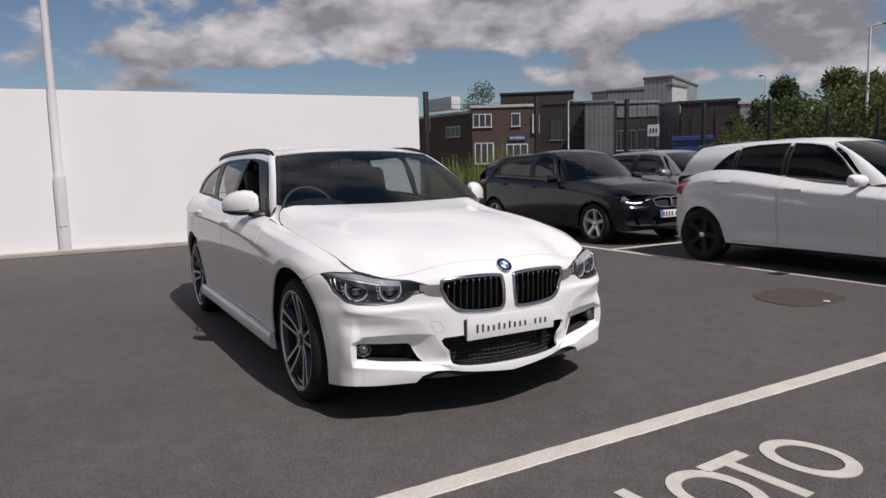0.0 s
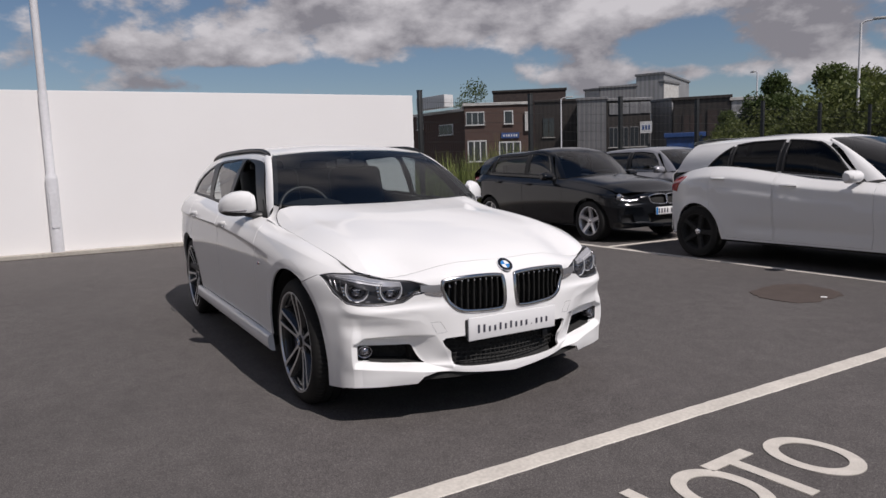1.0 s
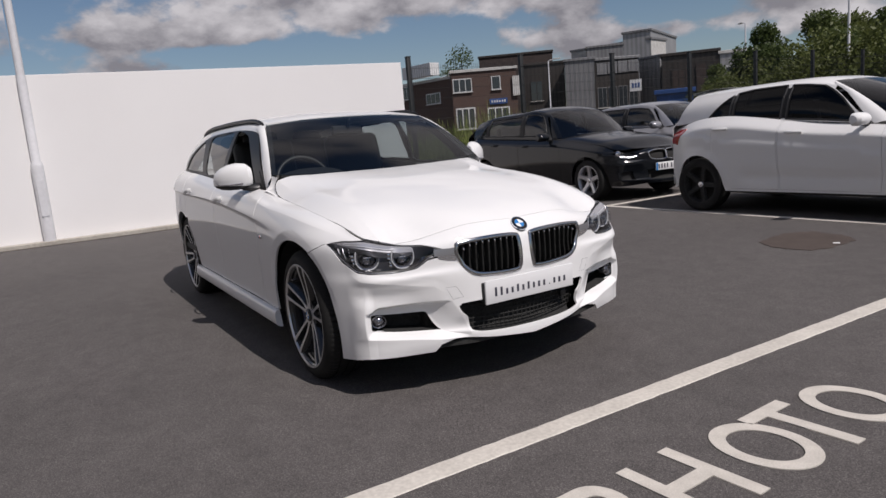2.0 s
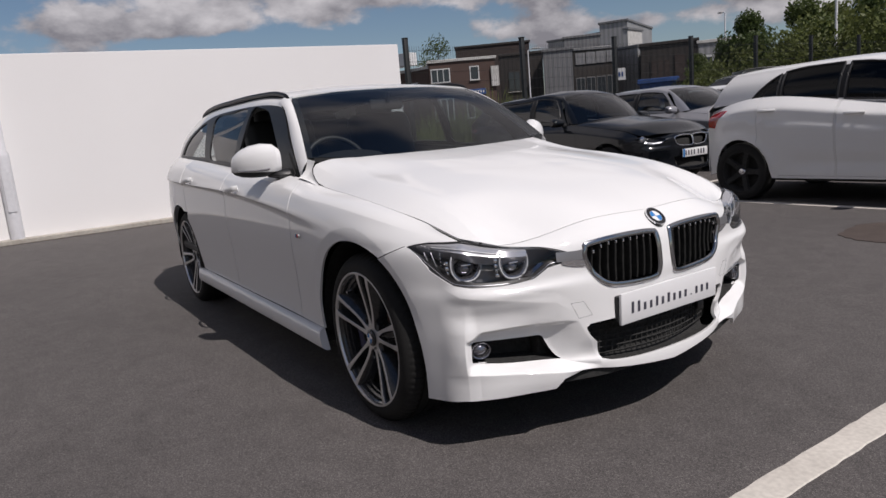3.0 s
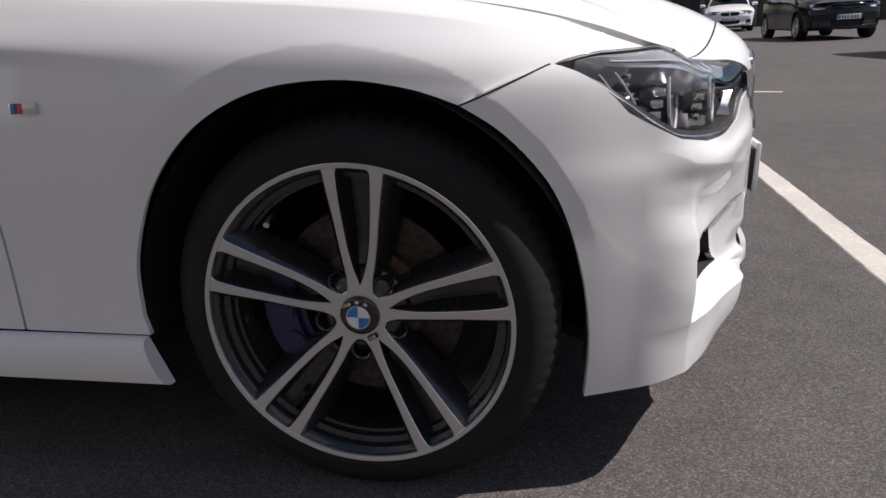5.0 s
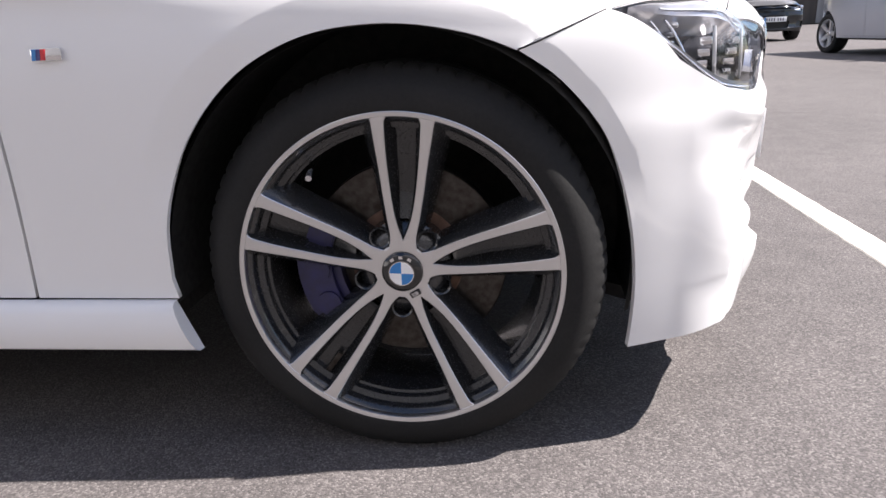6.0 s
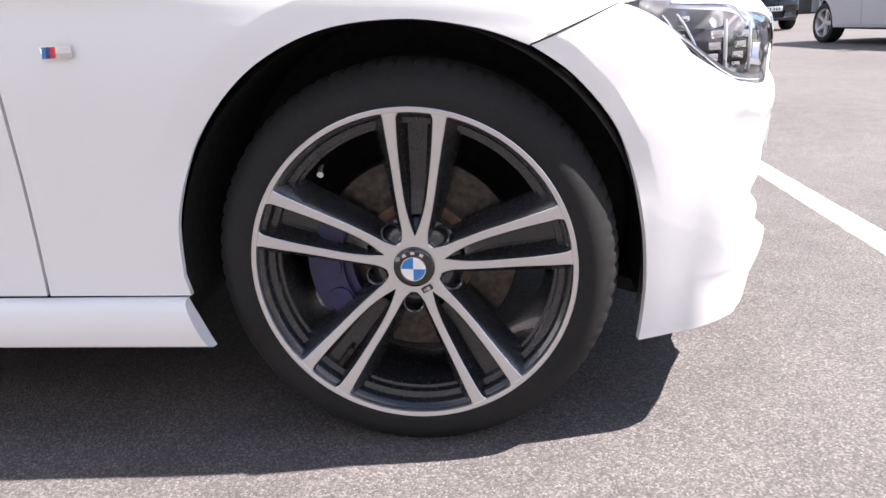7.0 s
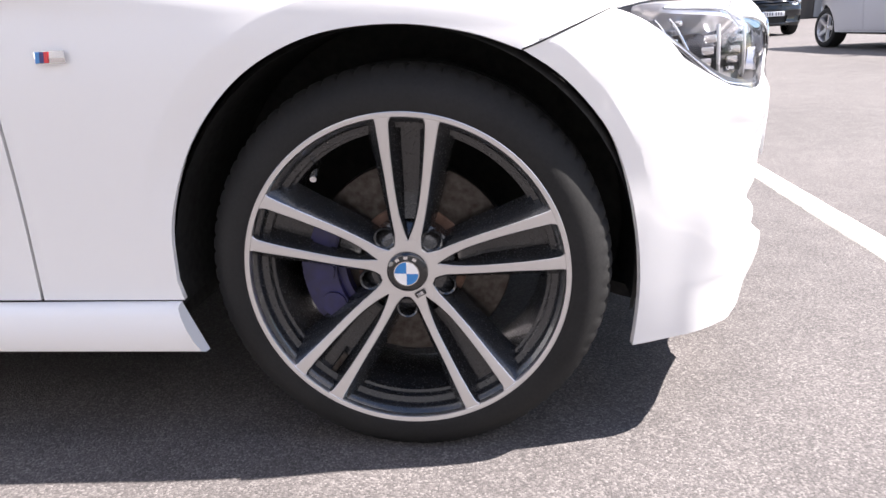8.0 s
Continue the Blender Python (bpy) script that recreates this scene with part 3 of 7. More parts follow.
EDGE_X = [-.82, -.72, -.62, -.5, -.27, 0, .2, .34, .475, .56, .70]
edge_y = spl(EDGE_X, [.757, .757, .753, .748, .757, .765, .755, .735, .703, .63, .40])
edge_z = spl(EDGE_X, [.985, .950, .917, .892, .873, .847, .817, .785, .738, .708, .68])
mid_z = spl([-.80, -.4, 0, .3, .5, .60, .66, .72, .78], [1.015, .985, .935, .88, .828, .792, .763, .728, .69])


def bonnet_fn(x, v):
    x = np.asarray(x, float)
    ey, ez, mz = edge_y(x), edge_z(x), mid_z(x)
    rows = [(1, 0, 0), (.93, .22, .006), (.83, .45, .011), (.70, .60, .002), (.40, .91, 0), (0, 1, 0)]
    yz = np.stack([np.stack([-ey * k, ez + (mz - ez) * f + o], 1) for k, f, o in rows], 1)
    yz = np.concatenate([yz, yz[:, -2::-1] * (-1, 1)], 1)
    o = (knots11(np.asarray(v, float))[..., None] * yz).sum(1)
    return np.stack([x, o[:, 0], o[:, 1]], 1)


knots11 = knots(11)
bonnet_base = Sheet(bonnet_fn, -.82, .72, 0, 10)

# roof and side windows
UPPER = sections([
    [(-3.6, -.64, 1.05), (-3.3, -.735, 1.045), (-2.81, -.766, 1.032), (-2.1, -.770, .995), (-1.4, -.770, .962), (-.72, -.760, .925)],
    [(-3.6, -.60, 1.12), (-3.3, -.685, 1.16), (-2.81, -.715, 1.175), (-2.1, -.72, 1.155), (-1.4, -.72, 1.14), (-.72, -.715, 1.10)],
    [(-3.6, -.545, 1.185), (-3.3, -.605, 1.25), (-2.81, -.632, 1.305), (-2.1, -.632, 1.318), (-1.4, -.632, 1.305), (-1.1, -.635, 1.27), (-.72, -.64, 1.2)],
    [(-3.6, -.49, 1.21), (-3.3, -.55, 1.288), (-2.81, -.575, 1.355), (-2.1, -.572, 1.368), (-1.4, -.572, 1.35), (-1.2, -.575, 1.325), (-.72, -.60, 1.22)],
    [(-3.6, -.42, 1.225), (-3.3, -.475, 1.305), (-2.81, -.50, 1.38), (-2.1, -.50, 1.392), (-1.4, -.50, 1.367), (-1.2, -.50, 1.34), (-.72, -.5, 1.23)],
    [(-3.6, -.21, 1.24), (-3.3, -.235, 1.325), (-2.81, -.25, 1.402), (-2.1, -.25, 1.413), (-1.4, -.25, 1.384), (-1.2, -.25, 1.352), (-.72, -.25, 1.24)],
    [(-3.6, 0, 1.245), (-3.3, 0, 1.33), (-2.81, 0, 1.407), (-2.1, 0, 1.418), (-1.4, 0, 1.389), (-1.2, 0, 1.356), (-.72, 0, 1.245)],
], mirror=True)
upper = Sheet(UPPER, -3.65, -.75, 0, 12)

# front end: plan line at mid height, with profiles at five places along it
plan = [(.765, 0), (.752, -.20), (.705, -.39), (.629, -.60), (.556, -.748), (.468, -.803), (.36, -.848), (.20, -.887)]
plan_f = spl(range(-2, 8), [(.705, .39), (.752, .20)] + plan)
prof_u = (-2, 0, 2, 3, 4, 5, 6, 7)
prof_off = spl(prof_u, [
    (.020, .024, .020, .002, .002, .006, -.005, -.012, -.085),
    (.028, .030, .024, .005, -.005, -.008, -.015, -.035, -.10),
    (.020, .024, .020, .002, .002, .006, -.005, -.012, -.085),
    (.012, .018, .016, .004, .004, .020, .000, -.012, -.085),
    (.012, .014, .015, .014, .010, .013, -.002, -.012, -.066),
    (-.002, .0003, .002, .0027, .0047, .0060, -.0007, -.009, -.048),
    (-.016, -.0133, -.011, -.0087, -.0007, .0030, .0007, -.006, -.036),
    (-.030, -.027, -.024, -.020, -.006, .000, .002, -.003, -.025)])
prof_z = spl(prof_u, [
    (.215, .245, .280, .315, .45, .555, .60, .69, .745),
    (.205, .235, .270, .315, .45, .545, .60, .69, .755),
    (.215, .245, .280, .315, .45, .555, .60, .69, .745),
    (.200, .240, .285, .315, .45, .550, .585, .668, .711),
    (.195, .240, .285, .320, .45, .550, .60, .69, .731),
    (.190, .233, .277, .313, .45, .548, .60, .69, .733),
    (.185, .227, .268, .307, .45, .547, .60, .69, .733),
    (.180, .220, .260, .300, .45, .545, .60, .69, .735)])
knots_f = knots(9)


def along(xs, ys):
    return lambda x: np.interp(x, xs, ys)


EDGE_U = 4.12
FRAME_Y = along((.265, .32, .362, .405, .47, .505), (.322, .345, .36, .386, .42, .47))
BROW_Z = along((.40, .52, .62, .715, .74, .77), (.432, .434, .434, .432, .414, .398))
LEDGE_Z = along((.34, .774), (.249, .294))
FLOOR_Z = along((.34, .445, .77), (.262, .288, .322))
WAIST_Z = along((.42, .472, .62, .762, .80, .85), (.47, .505, .533, .56, .592, .60))


def front_fn(u, w, recess=True):
    u, w = np.asarray(u, float), np.asarray(w, float)
    p, e = plan_f(u), 0.01
    t = plan_f(u + e) - plan_f(u - e)
    t /= np.linalg.norm(t, axis=1, keepdims=True)
    n = np.stack([-t[:, 1], t[:, 0]], 1)
    k = knots_f(w)
    off, z = (k * prof_off(u)).sum(1), (k * prof_z(u)).sum(1)
    tuck = .026 * soft((.29 - z) / .08) * soft((p[:, 0] - .38) / .15) * soft((np.abs(p[:, 1]) - .25) / .2)
    if recess:
        y = np.abs(p[:, 1])
        # lower air-duct recess: sharp brow, sloping inner flank, flat ledge, upright corner edge
        yi, yf, zc, zl, zb = FRAME_Y(z), .445 + .65 * (z - .288), BROW_Z(y), LEDGE_Z(y), FLOOR_Z(y)
        q = np.clip((y - yi) / np.maximum(yf - yi, .02), 0, 1) * np.clip((EDGE_U - u) / .10, 0, 1) * np.clip((z - zl) / (zb - zl), 0, 1)
        q = q * (.8 * np.clip((zc - z) / .008, 0, 1) + .2 * np.clip((zc - z) / .035, 0, 1))
        off = off - np.interp(y, (.45, .75), (.032, .026)) * q
        zw = WAIST_Z(y)
        off = off - .013 * soft((zw - z) / .11) * soft((y - yi) / .16) * soft((EDGE_U - u) / .35) * np.clip((z - zl) / (zb - zl), 0, 1)
        off = off + .007 * np.clip(np.where(u < EDGE_U, 1 - (EDGE_U - u) / .30, 1 - (u - EDGE_U) / 1.7), 0, 1) * soft((.50 - z) / .12)
        # waist line of the bumper
        off = off + .007 * np.clip(np.where(z > zw, 1 - (z - zw) / .035, 1 - (zw - z) / .085), 0, 1) * soft((5.0 - u) / 1.2) * soft((y - .36) / .22)
        # flatter behind the plate, and the middle of the lower lip further back
        off = off - .014 * np.exp(-((z - .47) / .07) ** 2) * soft((.34 - y) / .25)
        off = off - .020 * soft((.37 - z) / .08) * soft((.45 - y) / .12)
        off = off + flare(p[:, 0], z) * soft((u - 4.6) / .6)
        # the corner is drawn back under the lamp and along its foot
        corner = soft((y - .40) / .22) * soft((EDGE_U + .9 - u) / 1.0)
        off = off - .014 * corner * soft((.585 - z) / .06) * soft((z - .43) / .07) - .014 * corner * soft((.37 - z) / .12)
        tuck = tuck * np.interp(y, (.40, .47), (1, 0))
    off = off - tuck
    q = p + n * off[:, None]
    return np.stack([q[:, 0], q[:, 1], z], 1)


front = Sheet(front_fn, 0, 7, 0, 8, sign=-1.0)


def panel(name, sheet, pts, holes=(), parent=car, material=M_PAINT, step=0.022, thick=0.01, lift=0.0, both=True, label="", raw=False, creases=()):
    """Panels of both sides from a right-hand outline of places near the sheet."""
    o = pts if raw else sheet.line(pts)
    hs = [h if raw else sheet.line(h) for h in holes]
    obs = []
    for mirror in (False, True) if both else (False,):
        obs.append(piece(name, panel_data(sheet, o, hs, step, thick, lift, mirror, creases), material, parent, label))
    return obs


def gap(pts):
    return smooth_line(pts, 5)


# lines that neighbouring panels share
HEADLAMP = [(.334, -.826, .714), (.402, -.778, .730), (.480, -.712, .738), (.553, -.603, .712), (.63, -.495, .686), (.700, -.40, .660),
            (.708, -.395, .634), (.692, -.44, .634), (.668, -.49, .625), (.645, -.535, .594), (.60, -.65, .583), (.555, -.725, .581), (.52, -.765, .596), (.44, -.803, .645)]
LAMP_LINE = smooth_line(HEADLAMP[:4], 5)[:-1] + HEADLAMP[3:]
ARCH = [(.381, -.815, .179), (.392, -.835, .30), (.378, -.855, .43), (.335, -.87, .545), (.27, -.88, .625), (.206, -.885, .672)]
ARCH_REAR = [(.206, -.885, .672), (.13, -.90, .702), (.02, -.905, .718), (-.095, -.905, .706), (-.21, -.90, .652), (-.30, -.897, .557), (-.354, -.893, .44), (-.368, -.888, .33), (-.366, -.885, .293)]
SHUT = [(.480, -.708, .740), (.34, -.735, .785), (.2, -.755, .817), (0, -.765, .847), (-.27, -.757, .873), (-.5, -.747, .892)]

# front bumper
KIDNEY = [(.724, -.345, .690), (.735, -.20, .697), (.738, -.058, .690), (.74, -.034, .665), (.745, -.036, .55), (.745, -.068, .524), (.745, -.20, .527), (.74, -.285, .542), (.735, -.335, .585), (.725, -.365, .64), (.724, -.362, .675)]
INTAKE = [(.79, 0, .262), (.785, -.16, .264), (.775, -.27, .275), (.765, -.315, .295), (.735, -.372, .385), (.735, -.365, .405), (.745, -.33, .412), (.76, 0, .425)]
TOP = [(.668, 0, .755), (.655, -.20, .752), (.633, -.36, .742), (.60, -.49, .724), (.556, -.60, .712)]


def duct(y, z):
    """Sheet place at a distance y from the middle and a height z; y above 1 is read as u + 10."""
    us = np.linspace(0, 5, 501)
    u = y - 10 if y > 1 else float(np.interp(y, -plan_f(us)[:, 1], us))
    ws = np.linspace(0, 8, 401)
    return (u, float(np.interp(z, (knots_f(ws) * prof_z(np.full(401, u))).sum(1), ws)))


FOG = rounded([duct(13.99, .399), duct(.512, .386), duct(.449, .293), duct(14.0, .327)], .07, 5)
ys = np.linspace(.345, .753, 30)
FOLDS = [[duct(y, float(fz(y))) for y in ys] + [duct(10 + EDGE_U, float(fz(.757)))] for fz in (LEDGE_Z, FLOOR_Z)]
for dz in (0, .008):
    FOLDS.append([duct(y, float(BROW_Z(y)) - dz) for y in np.linspace(.395, .750, 34)])
LIP = [(-.002 + .414 * math.cos(a), .352 + .414 * math.sin(a)) for a in np.linspace(radians(10), radians(170), 70)]
FOLDS.append(front.line([(x, -.86, z) for x, z in LIP if x > .22 and z > .42]))
FOLDS.append([duct(10 + EDGE_U, z) for z in np.linspace(.205, .44, 24)])
FOLDS.append([duct(float(FRAME_Y(z)), z) for z in np.linspace(.272, .50, 24)])
FOLDS.append([duct(y, float(WAIST_Z(y))) for y in np.linspace(.385, .83, 36)])
top = [(a, min(b, 7.97)) for a, b in front.line(gap(TOP))]
lamp = front.line(HEADLAMP[3:] + HEADLAMP[:1])
low = front.line([(.381, -.815, .179), (.46, -.80, .19), (.540, -.774, .200), (.60, -.69, .198), (.692, -.500, .197), (.696, -.487, .218), (.704, -.470, .236), (.722, -.40, .248), (.738, -.343, .250), (.77, -.22, .232), (.80, 0, .208)])
ou = [(0.0, top[0][1])] + top[1:] + lamp + front.line(gap(ARCH)[::-1]) + low[1:-1] + [(0.0, low[-1][1])]
intake = front.line(gap(INTAKE))
intake[0], intake[-1] = (0.0, intake[0][1]), (0.0, intake[-1][1])
ou += intake
bumper_holes = [front.line(smooth_line(KIDNEY, 4, True)), FOG]
halves = [panel_data(front, ou, bumper_holes, 0.0062, 0.012, 0, mr, FOLDS) for mr in (False, True)]
bumper = piece("front_bumper", joined(*halves), M_PAINT, car)

# bonnet, with the corner pieces that lie outside its rear shut line
TOP3 = front_fn(*np.array(top).T)
NOSE = np.concatenate([TOP3 + (-.0035, 0, .0005), [(.522, -.655, .726), (.486, -.702, .7375)]])


def bonnet_z(x, y):
    """Height of the bonnet as first drawn, at x and a distance y from the middle."""
    v = np.linspace(0, 5, 201)
    p = bonnet_fn(np.full(201, x), v)
    return float(np.interp(-y, p[:, 1], p[:, 2]))


NOSE_DZ = NOSE[:, 2] - np.array([bonnet_z(p[0], -p[1]) for p in NOSE])


SCUTTLE = np.array([(-.550 - .148 * a * a, .742 * a, 1.0 + .014 * a * a - .004) for a in (0, .2, .4, .6, .75, .87, .94)])
near = np.array(bonnet_base.line([(p[0], -p[1], p[2]) for p in SCUTTLE]))
SCUTTLE_DZ = np.append(SCUTTLE[:, 2] - bonnet_fn(near[:, 0], near[:, 1])[:, 2], (.008, 0))
SCUTTLE_DZ[5:7] *= (.85, .6)
SCUTTLE = np.concatenate([SCUTTLE, [(-.69, .735, 0), (-.69, .756, 0)]])


def bonnet_nose(x, v):
    """The bonnet, drawn down at its front to meet the bumper."""
    P = bonnet_fn(x, v)
    y = np.abs(P[:, 1])
    xe, dz = np.interp(y, -NOSE[:, 1], NOSE[:, 0]), np.interp(y, -NOSE[:, 1], NOSE_DZ)
    w = np.clip(1 - (xe - P[:, 0]) / .36, 0, 1)
    P[:, 2] += dz * w * w * (3 - 2 * w)
    xr, dr = np.interp(y, SCUTTLE[:, 1], SCUTTLE[:, 0]), np.interp(y, SCUTTLE[:, 1], SCUTTLE_DZ)
    P[:, 2] += dr * soft(1 - (P[:, 0] - xr) / .42)
    return P


bonnet_sheet = Sheet(bonnet_nose, -.82, .72, 0, 10)
bo = [(x, max(v, .0)) for x, v in bonnet_sheet.line(gap(SHUT[::-1]))]
fr = bonnet_sheet.line([tuple(p) for p in NOSE[::-1]])
fr[-1] = (fr[-1][0], 5)
curve = [(-.682, .78), (-.652, .50), (-.612, .27), (-.585, .13), (-.555, .06)]
half = [(-.561, 5), (-.585, 4), (-.636, 3), (-.667, 2), (-.691, 1.1)] + curve + bo + fr[1:]
whole = half + [(x, 10 - v) for x, v in half[::-1] if abs(v - 5) > 1e-6]
piece("bonnet", panel_data(bonnet_sheet, whole, (), 0.022, 0.012), M_PAINT, car)
bm = bmesh.new()
loft(bm, [[tuple(p * (1, s, 1) + (dx, 0, dz)) for s in (1, -1) for p in (TOP3[::-1] if s > 0 else TOP3[1:])] for dx, dz in ((.002, -.008), (-.003, -.006), (-.03, -.013))])
part("bonnet_seal", bm, M_TRIM, car)
cu = np.array(smooth_line(curve[::-1], 4))
rim_line = bonnet_nose(cu[:, 0], cu[:, 1]) + (-.003, -.003, 0)
B = np.concatenate([rim_line, [(-.677, -.704, 1.003), (-.712, -.728, 1.014)]])
A = np.array(smooth_line([(-.555, -.763, .8985), (-.62, -.766, .9140), (-.68, -.772, .9260), (-.735, -.776, .9315)], 9))
A = np.stack([np.interp(np.linspace(0, 1, len(B)), np.linspace(0, 1, len(A)), A[:, i]) for i in range(3)], 1)
for sg in (1, -1):
    bm = bmesh.new()
    loft(bm, [[tuple(p * (1, sg, 1)) for p in A + (B - A) * q + np.array((.0, .010, -.011)) * 4 * q * (1 - q) * np.linspace(.2, 1, len(A))[:, None]] for q in np.linspace(0, 1, 7)])
    part("wing_corner", bm, M_PAINT, car)

# wings
panel("wing", side, gap([(.206, -.885, .672), (.27, -.855, .695), (.328, -.824, .711)]) + gap(HEADLAMP[:3])
      + gap([(p[0], p[1] - .0015, p[2]) for p in SHUT[1:]]) + gap([(-.56, -.752, .90), (-.62, -.755, .917), (-.70, -.762, .932)])
      + gap([(-.615, -.85, .89), (-.60, -.89, .74), (-.605, -.895, .51), (-.618, -.88, .2955)]) + [(-.362, -.885, .2955)] + gap(ARCH_REAR[:-1][::-1]), step=0.014,
      creases=[side.line([(x, -.9, z) for x, z in LIP if x < .27]), [(x, float(np.interp(float(side_plain(np.array([x]), np.array([7.0]))[0, 2]) - .028, side_plain(np.full(81, x), np.linspace(4, 7, 81))[:, 2], np.linspace(4, 7, 81)))) for x in np.linspace(-.60, .30, 40)]])

# doors, rear quarter
panel("front_door", side, [(-.705, -.758, .925)] + gap([(-.621, -.85, .887), (-.606, -.89, .74), (-.611, -.895, .51), (-.624, -.88, .2955)]) + [(-1.60, -.876, .2955)]
      + gap([(-1.615, -.885, .5), (-1.635, -.90, .8), (-1.66, -.82, .94), (-1.675, -.772, .975)]) + [(-1.2, -.772, .95)])
R_ARCH = [(-2.81 + .372 * math.cos(a), -.90, .33 + .385 * math.sin(a)) for a in np.linspace(0.0, math.pi, 15)]
panel("rear_door", side, [(-1.682, -.772, .976)] + gap([(-1.667, -.82, .94), (-1.642, -.90, .8), (-1.622, -.885, .5), (-1.607, -.876, .2955)]) + [(-2.40, -.876, .2955)]
      + R_ARCH[1:5] + gap([(-2.56, -.905, .68), (-2.62, -.90, .85), (-2.68, -.82, .99), (-2.70, -.770, 1.026)]) + [(-2.2, -.772, 1.0)])
panel("rear_quarter", side, [(-2.707, -.770, 1.027)] + gap([(-2.687, -.82, .99), (-2.627, -.90, .85), (-2.567, -.905, .68)]) + R_ARCH[5:] + [(-3.3, -.82, .31), (-3.70, -.67, .35), (-3.70, -.69, .6), (-3.70, -.68, .9), (-3.70, -.61, 1.05), (-3.2, -.74, 1.04)])

# sill skirts
for sgn in (-1, 1):
    bm = bmesh.new()
    prof = [(.878, .2925), (.892, .2925), (.902, .288), (.909, .275), (.913, .255), (.913, .232), (.907, .213), (.896, .206), (.878, .204)]
    rows = []
    for x, lean in ((-2.46, .0), (-2.0, 0), (-1.4, 0), (-.8, 0), (-.42, .40), (-.370, .40)):
        rows.append([(x + lean * (.30 - z), sgn * y, z) for y, z in prof])
    loft(bm, rows)
    skirt = part("side_skirt", bm, M_PAINT, car)
    bm = bmesh.new()
    bm.faces.new([bm.verts.new((x - .003, y, z)) for x, y, z in rows[-1]])
    part("skirt_cap", bm, M_PAINT, skirt, smooth=False)

# wheels: built with the outer face to -y, lip plane at y = 0
def tyre_bm():
    bm = bmesh.new()
    prof = [(.252, .012), (.258, -.002), (.264, -.006), (.268, -.0072), (.274, -.0076), (.281, -.0074), (.288, -.0066), (.295, -.0045), (.301, -.0015), (.306, .002), (.311, .0065), (.3215, .0165), (.3278, .027), (.3307, .038), (.3312, .050), (.3312, .052), (.3242, .053),
            (.3242, .061), (.3312, .062), (.3312, .098), (.3242, .099), (.3242, .107), (.3312, .108), (.3312, .144), (.3242, .145), (.3242, .153), (.3312, .154), (.3307, .176), (.327, .190), (.308, .206), (.28, .214), (.255, .205)]
    n = 300
    rings = revolve(bm, prof, n, "y")
    for k, ring in enumerate(rings):
        if k % 4 == 0:
            for i, v in enumerate(ring):
                if 11 <= i <= 14 or 27 <= i <= 28:
                    s = (prof[i][0] - (.0045 if i > 11 else .002)) / prof[i][0]
                    v.co.x, v.co.z = v.co.x * s, v.co.z * s
        for v in ring:
            if v.co.z < -.3215:
                v.co.z = -.3215
    return bm


def rim_bm():
    bm = bmesh.new()
    revolve(bm, [(.2640, .010), (.2540, .003), (.2480, .008), (.2455, .012), (.2440, .024), (.2350, .028), (.2335, .040), (.2290, .042), (.2260, .060), (.222, .12), (.235, .19), (.258, .20)], 96, "y")
    return bm


def lip_bm():
    bm = bmesh.new()
    revolve(bm, [(.262, .010), (.2660, .002), (.2657, -.004), (.2625, -.0065), (.2555, -.005), (.2535, -.001), (.2530, .010)], 128, "y")
    return bm


face_y = spl([.030, .06, .10, .15, .20, .235, .256], [.026, .026, .022, .014, .004, -.002, -.004])


# inner and outer edges of an arm's bright face, from the middle of its pair
slot_in = spl([.036, .050, .062, .080, .099, .13, .16, .20, .2565], [-.002, -.001, .0035, .0095, .0142, .0190, .0222, .0255, .0278])
slot_out = spl([.036, .057, .075, .099, .13, .16, .20, .2565], [.0235, .0215, .0245, .0285, .0330, .0366, .0420, .0500])


def spoke_bm(angle):
    """A pair of arms with machined faces and dark flanks, and the dark web between them."""
    bm = bmesh.new()
    rs = np.concatenate([np.linspace(.036, .243, 18), np.linspace(.2465, .2565, 4)])
    ca, sa = math.cos(angle), math.sin(angle)

    def put(r, o, y):
        return (ca * r - sa * o, y, sa * r + ca * o)
    for sgn in (-1, 1):
        rows = []
        for r in rs:
            q = (r - .036) / .2175
            i, o = float(slot_in(r)), float(slot_out(r))
            if r > .243:
                i, o = i - .007 * ((r - .243) / .0135) ** 2, o + .006 * ((r - .243) / .0135) ** 2
            c, w, y = sgn * (i + o) / 2, (o - i) / 2, float(face_y(r))
            sec = [(-w - .005, y + .050), (-w - .0025, y + .006), (-w, y + .0012), (-w + .001, y), (w - .001, y), (w, y + .0012), (w + .006 + .004 * q, y + .010), (w + .012 + .016 * q, y + .050)]
            rows.append([put(r, c + sgn * e, h) for e, h in (sec if sgn > 0 else sec[::-1])])
        loft(bm, rows)
    for f in bm.faces:
        f.material_index = 1
    bm.normal_update()
    for f in bm.faces:
        ys = [v.co.y for v in f.verts]
        c = f.calc_center_median()
        r = math.hypot(c.x, c.z)
        if abs(sum(ys) / len(ys) - float(face_y(r))) < .0015:
            f.material_index = 0
    web = []
    for r in np.linspace(.085, .2515, 8):
        c, y = float(slot_in(r)) + .007, float(face_y(r))
        d = .020 + .022 * math.sin(min(1, (r - .085) / .06) * math.pi / 2)
        web.append([put(r, -c + .004, y + .012), put(r, -c * .45, y + d), put(r, c * .45, y + d), put(r, c - .004, y + .012)])
    n0 = len(bm.faces)
    loft(bm, web)
    bm.faces.ensure_lookup_table()
    for f in bm.faces[n0:]:
        f.material_index = 1
    return bm


def disc_bm(r0, r1, y, t, n=64):
    bm = bmesh.new()
    revolve(bm, [(r0, y), (r1 - .002, y), (r1, y + .002), (r1, y + t), (r0, y + t)], n, "y", closed=True)
    return bm


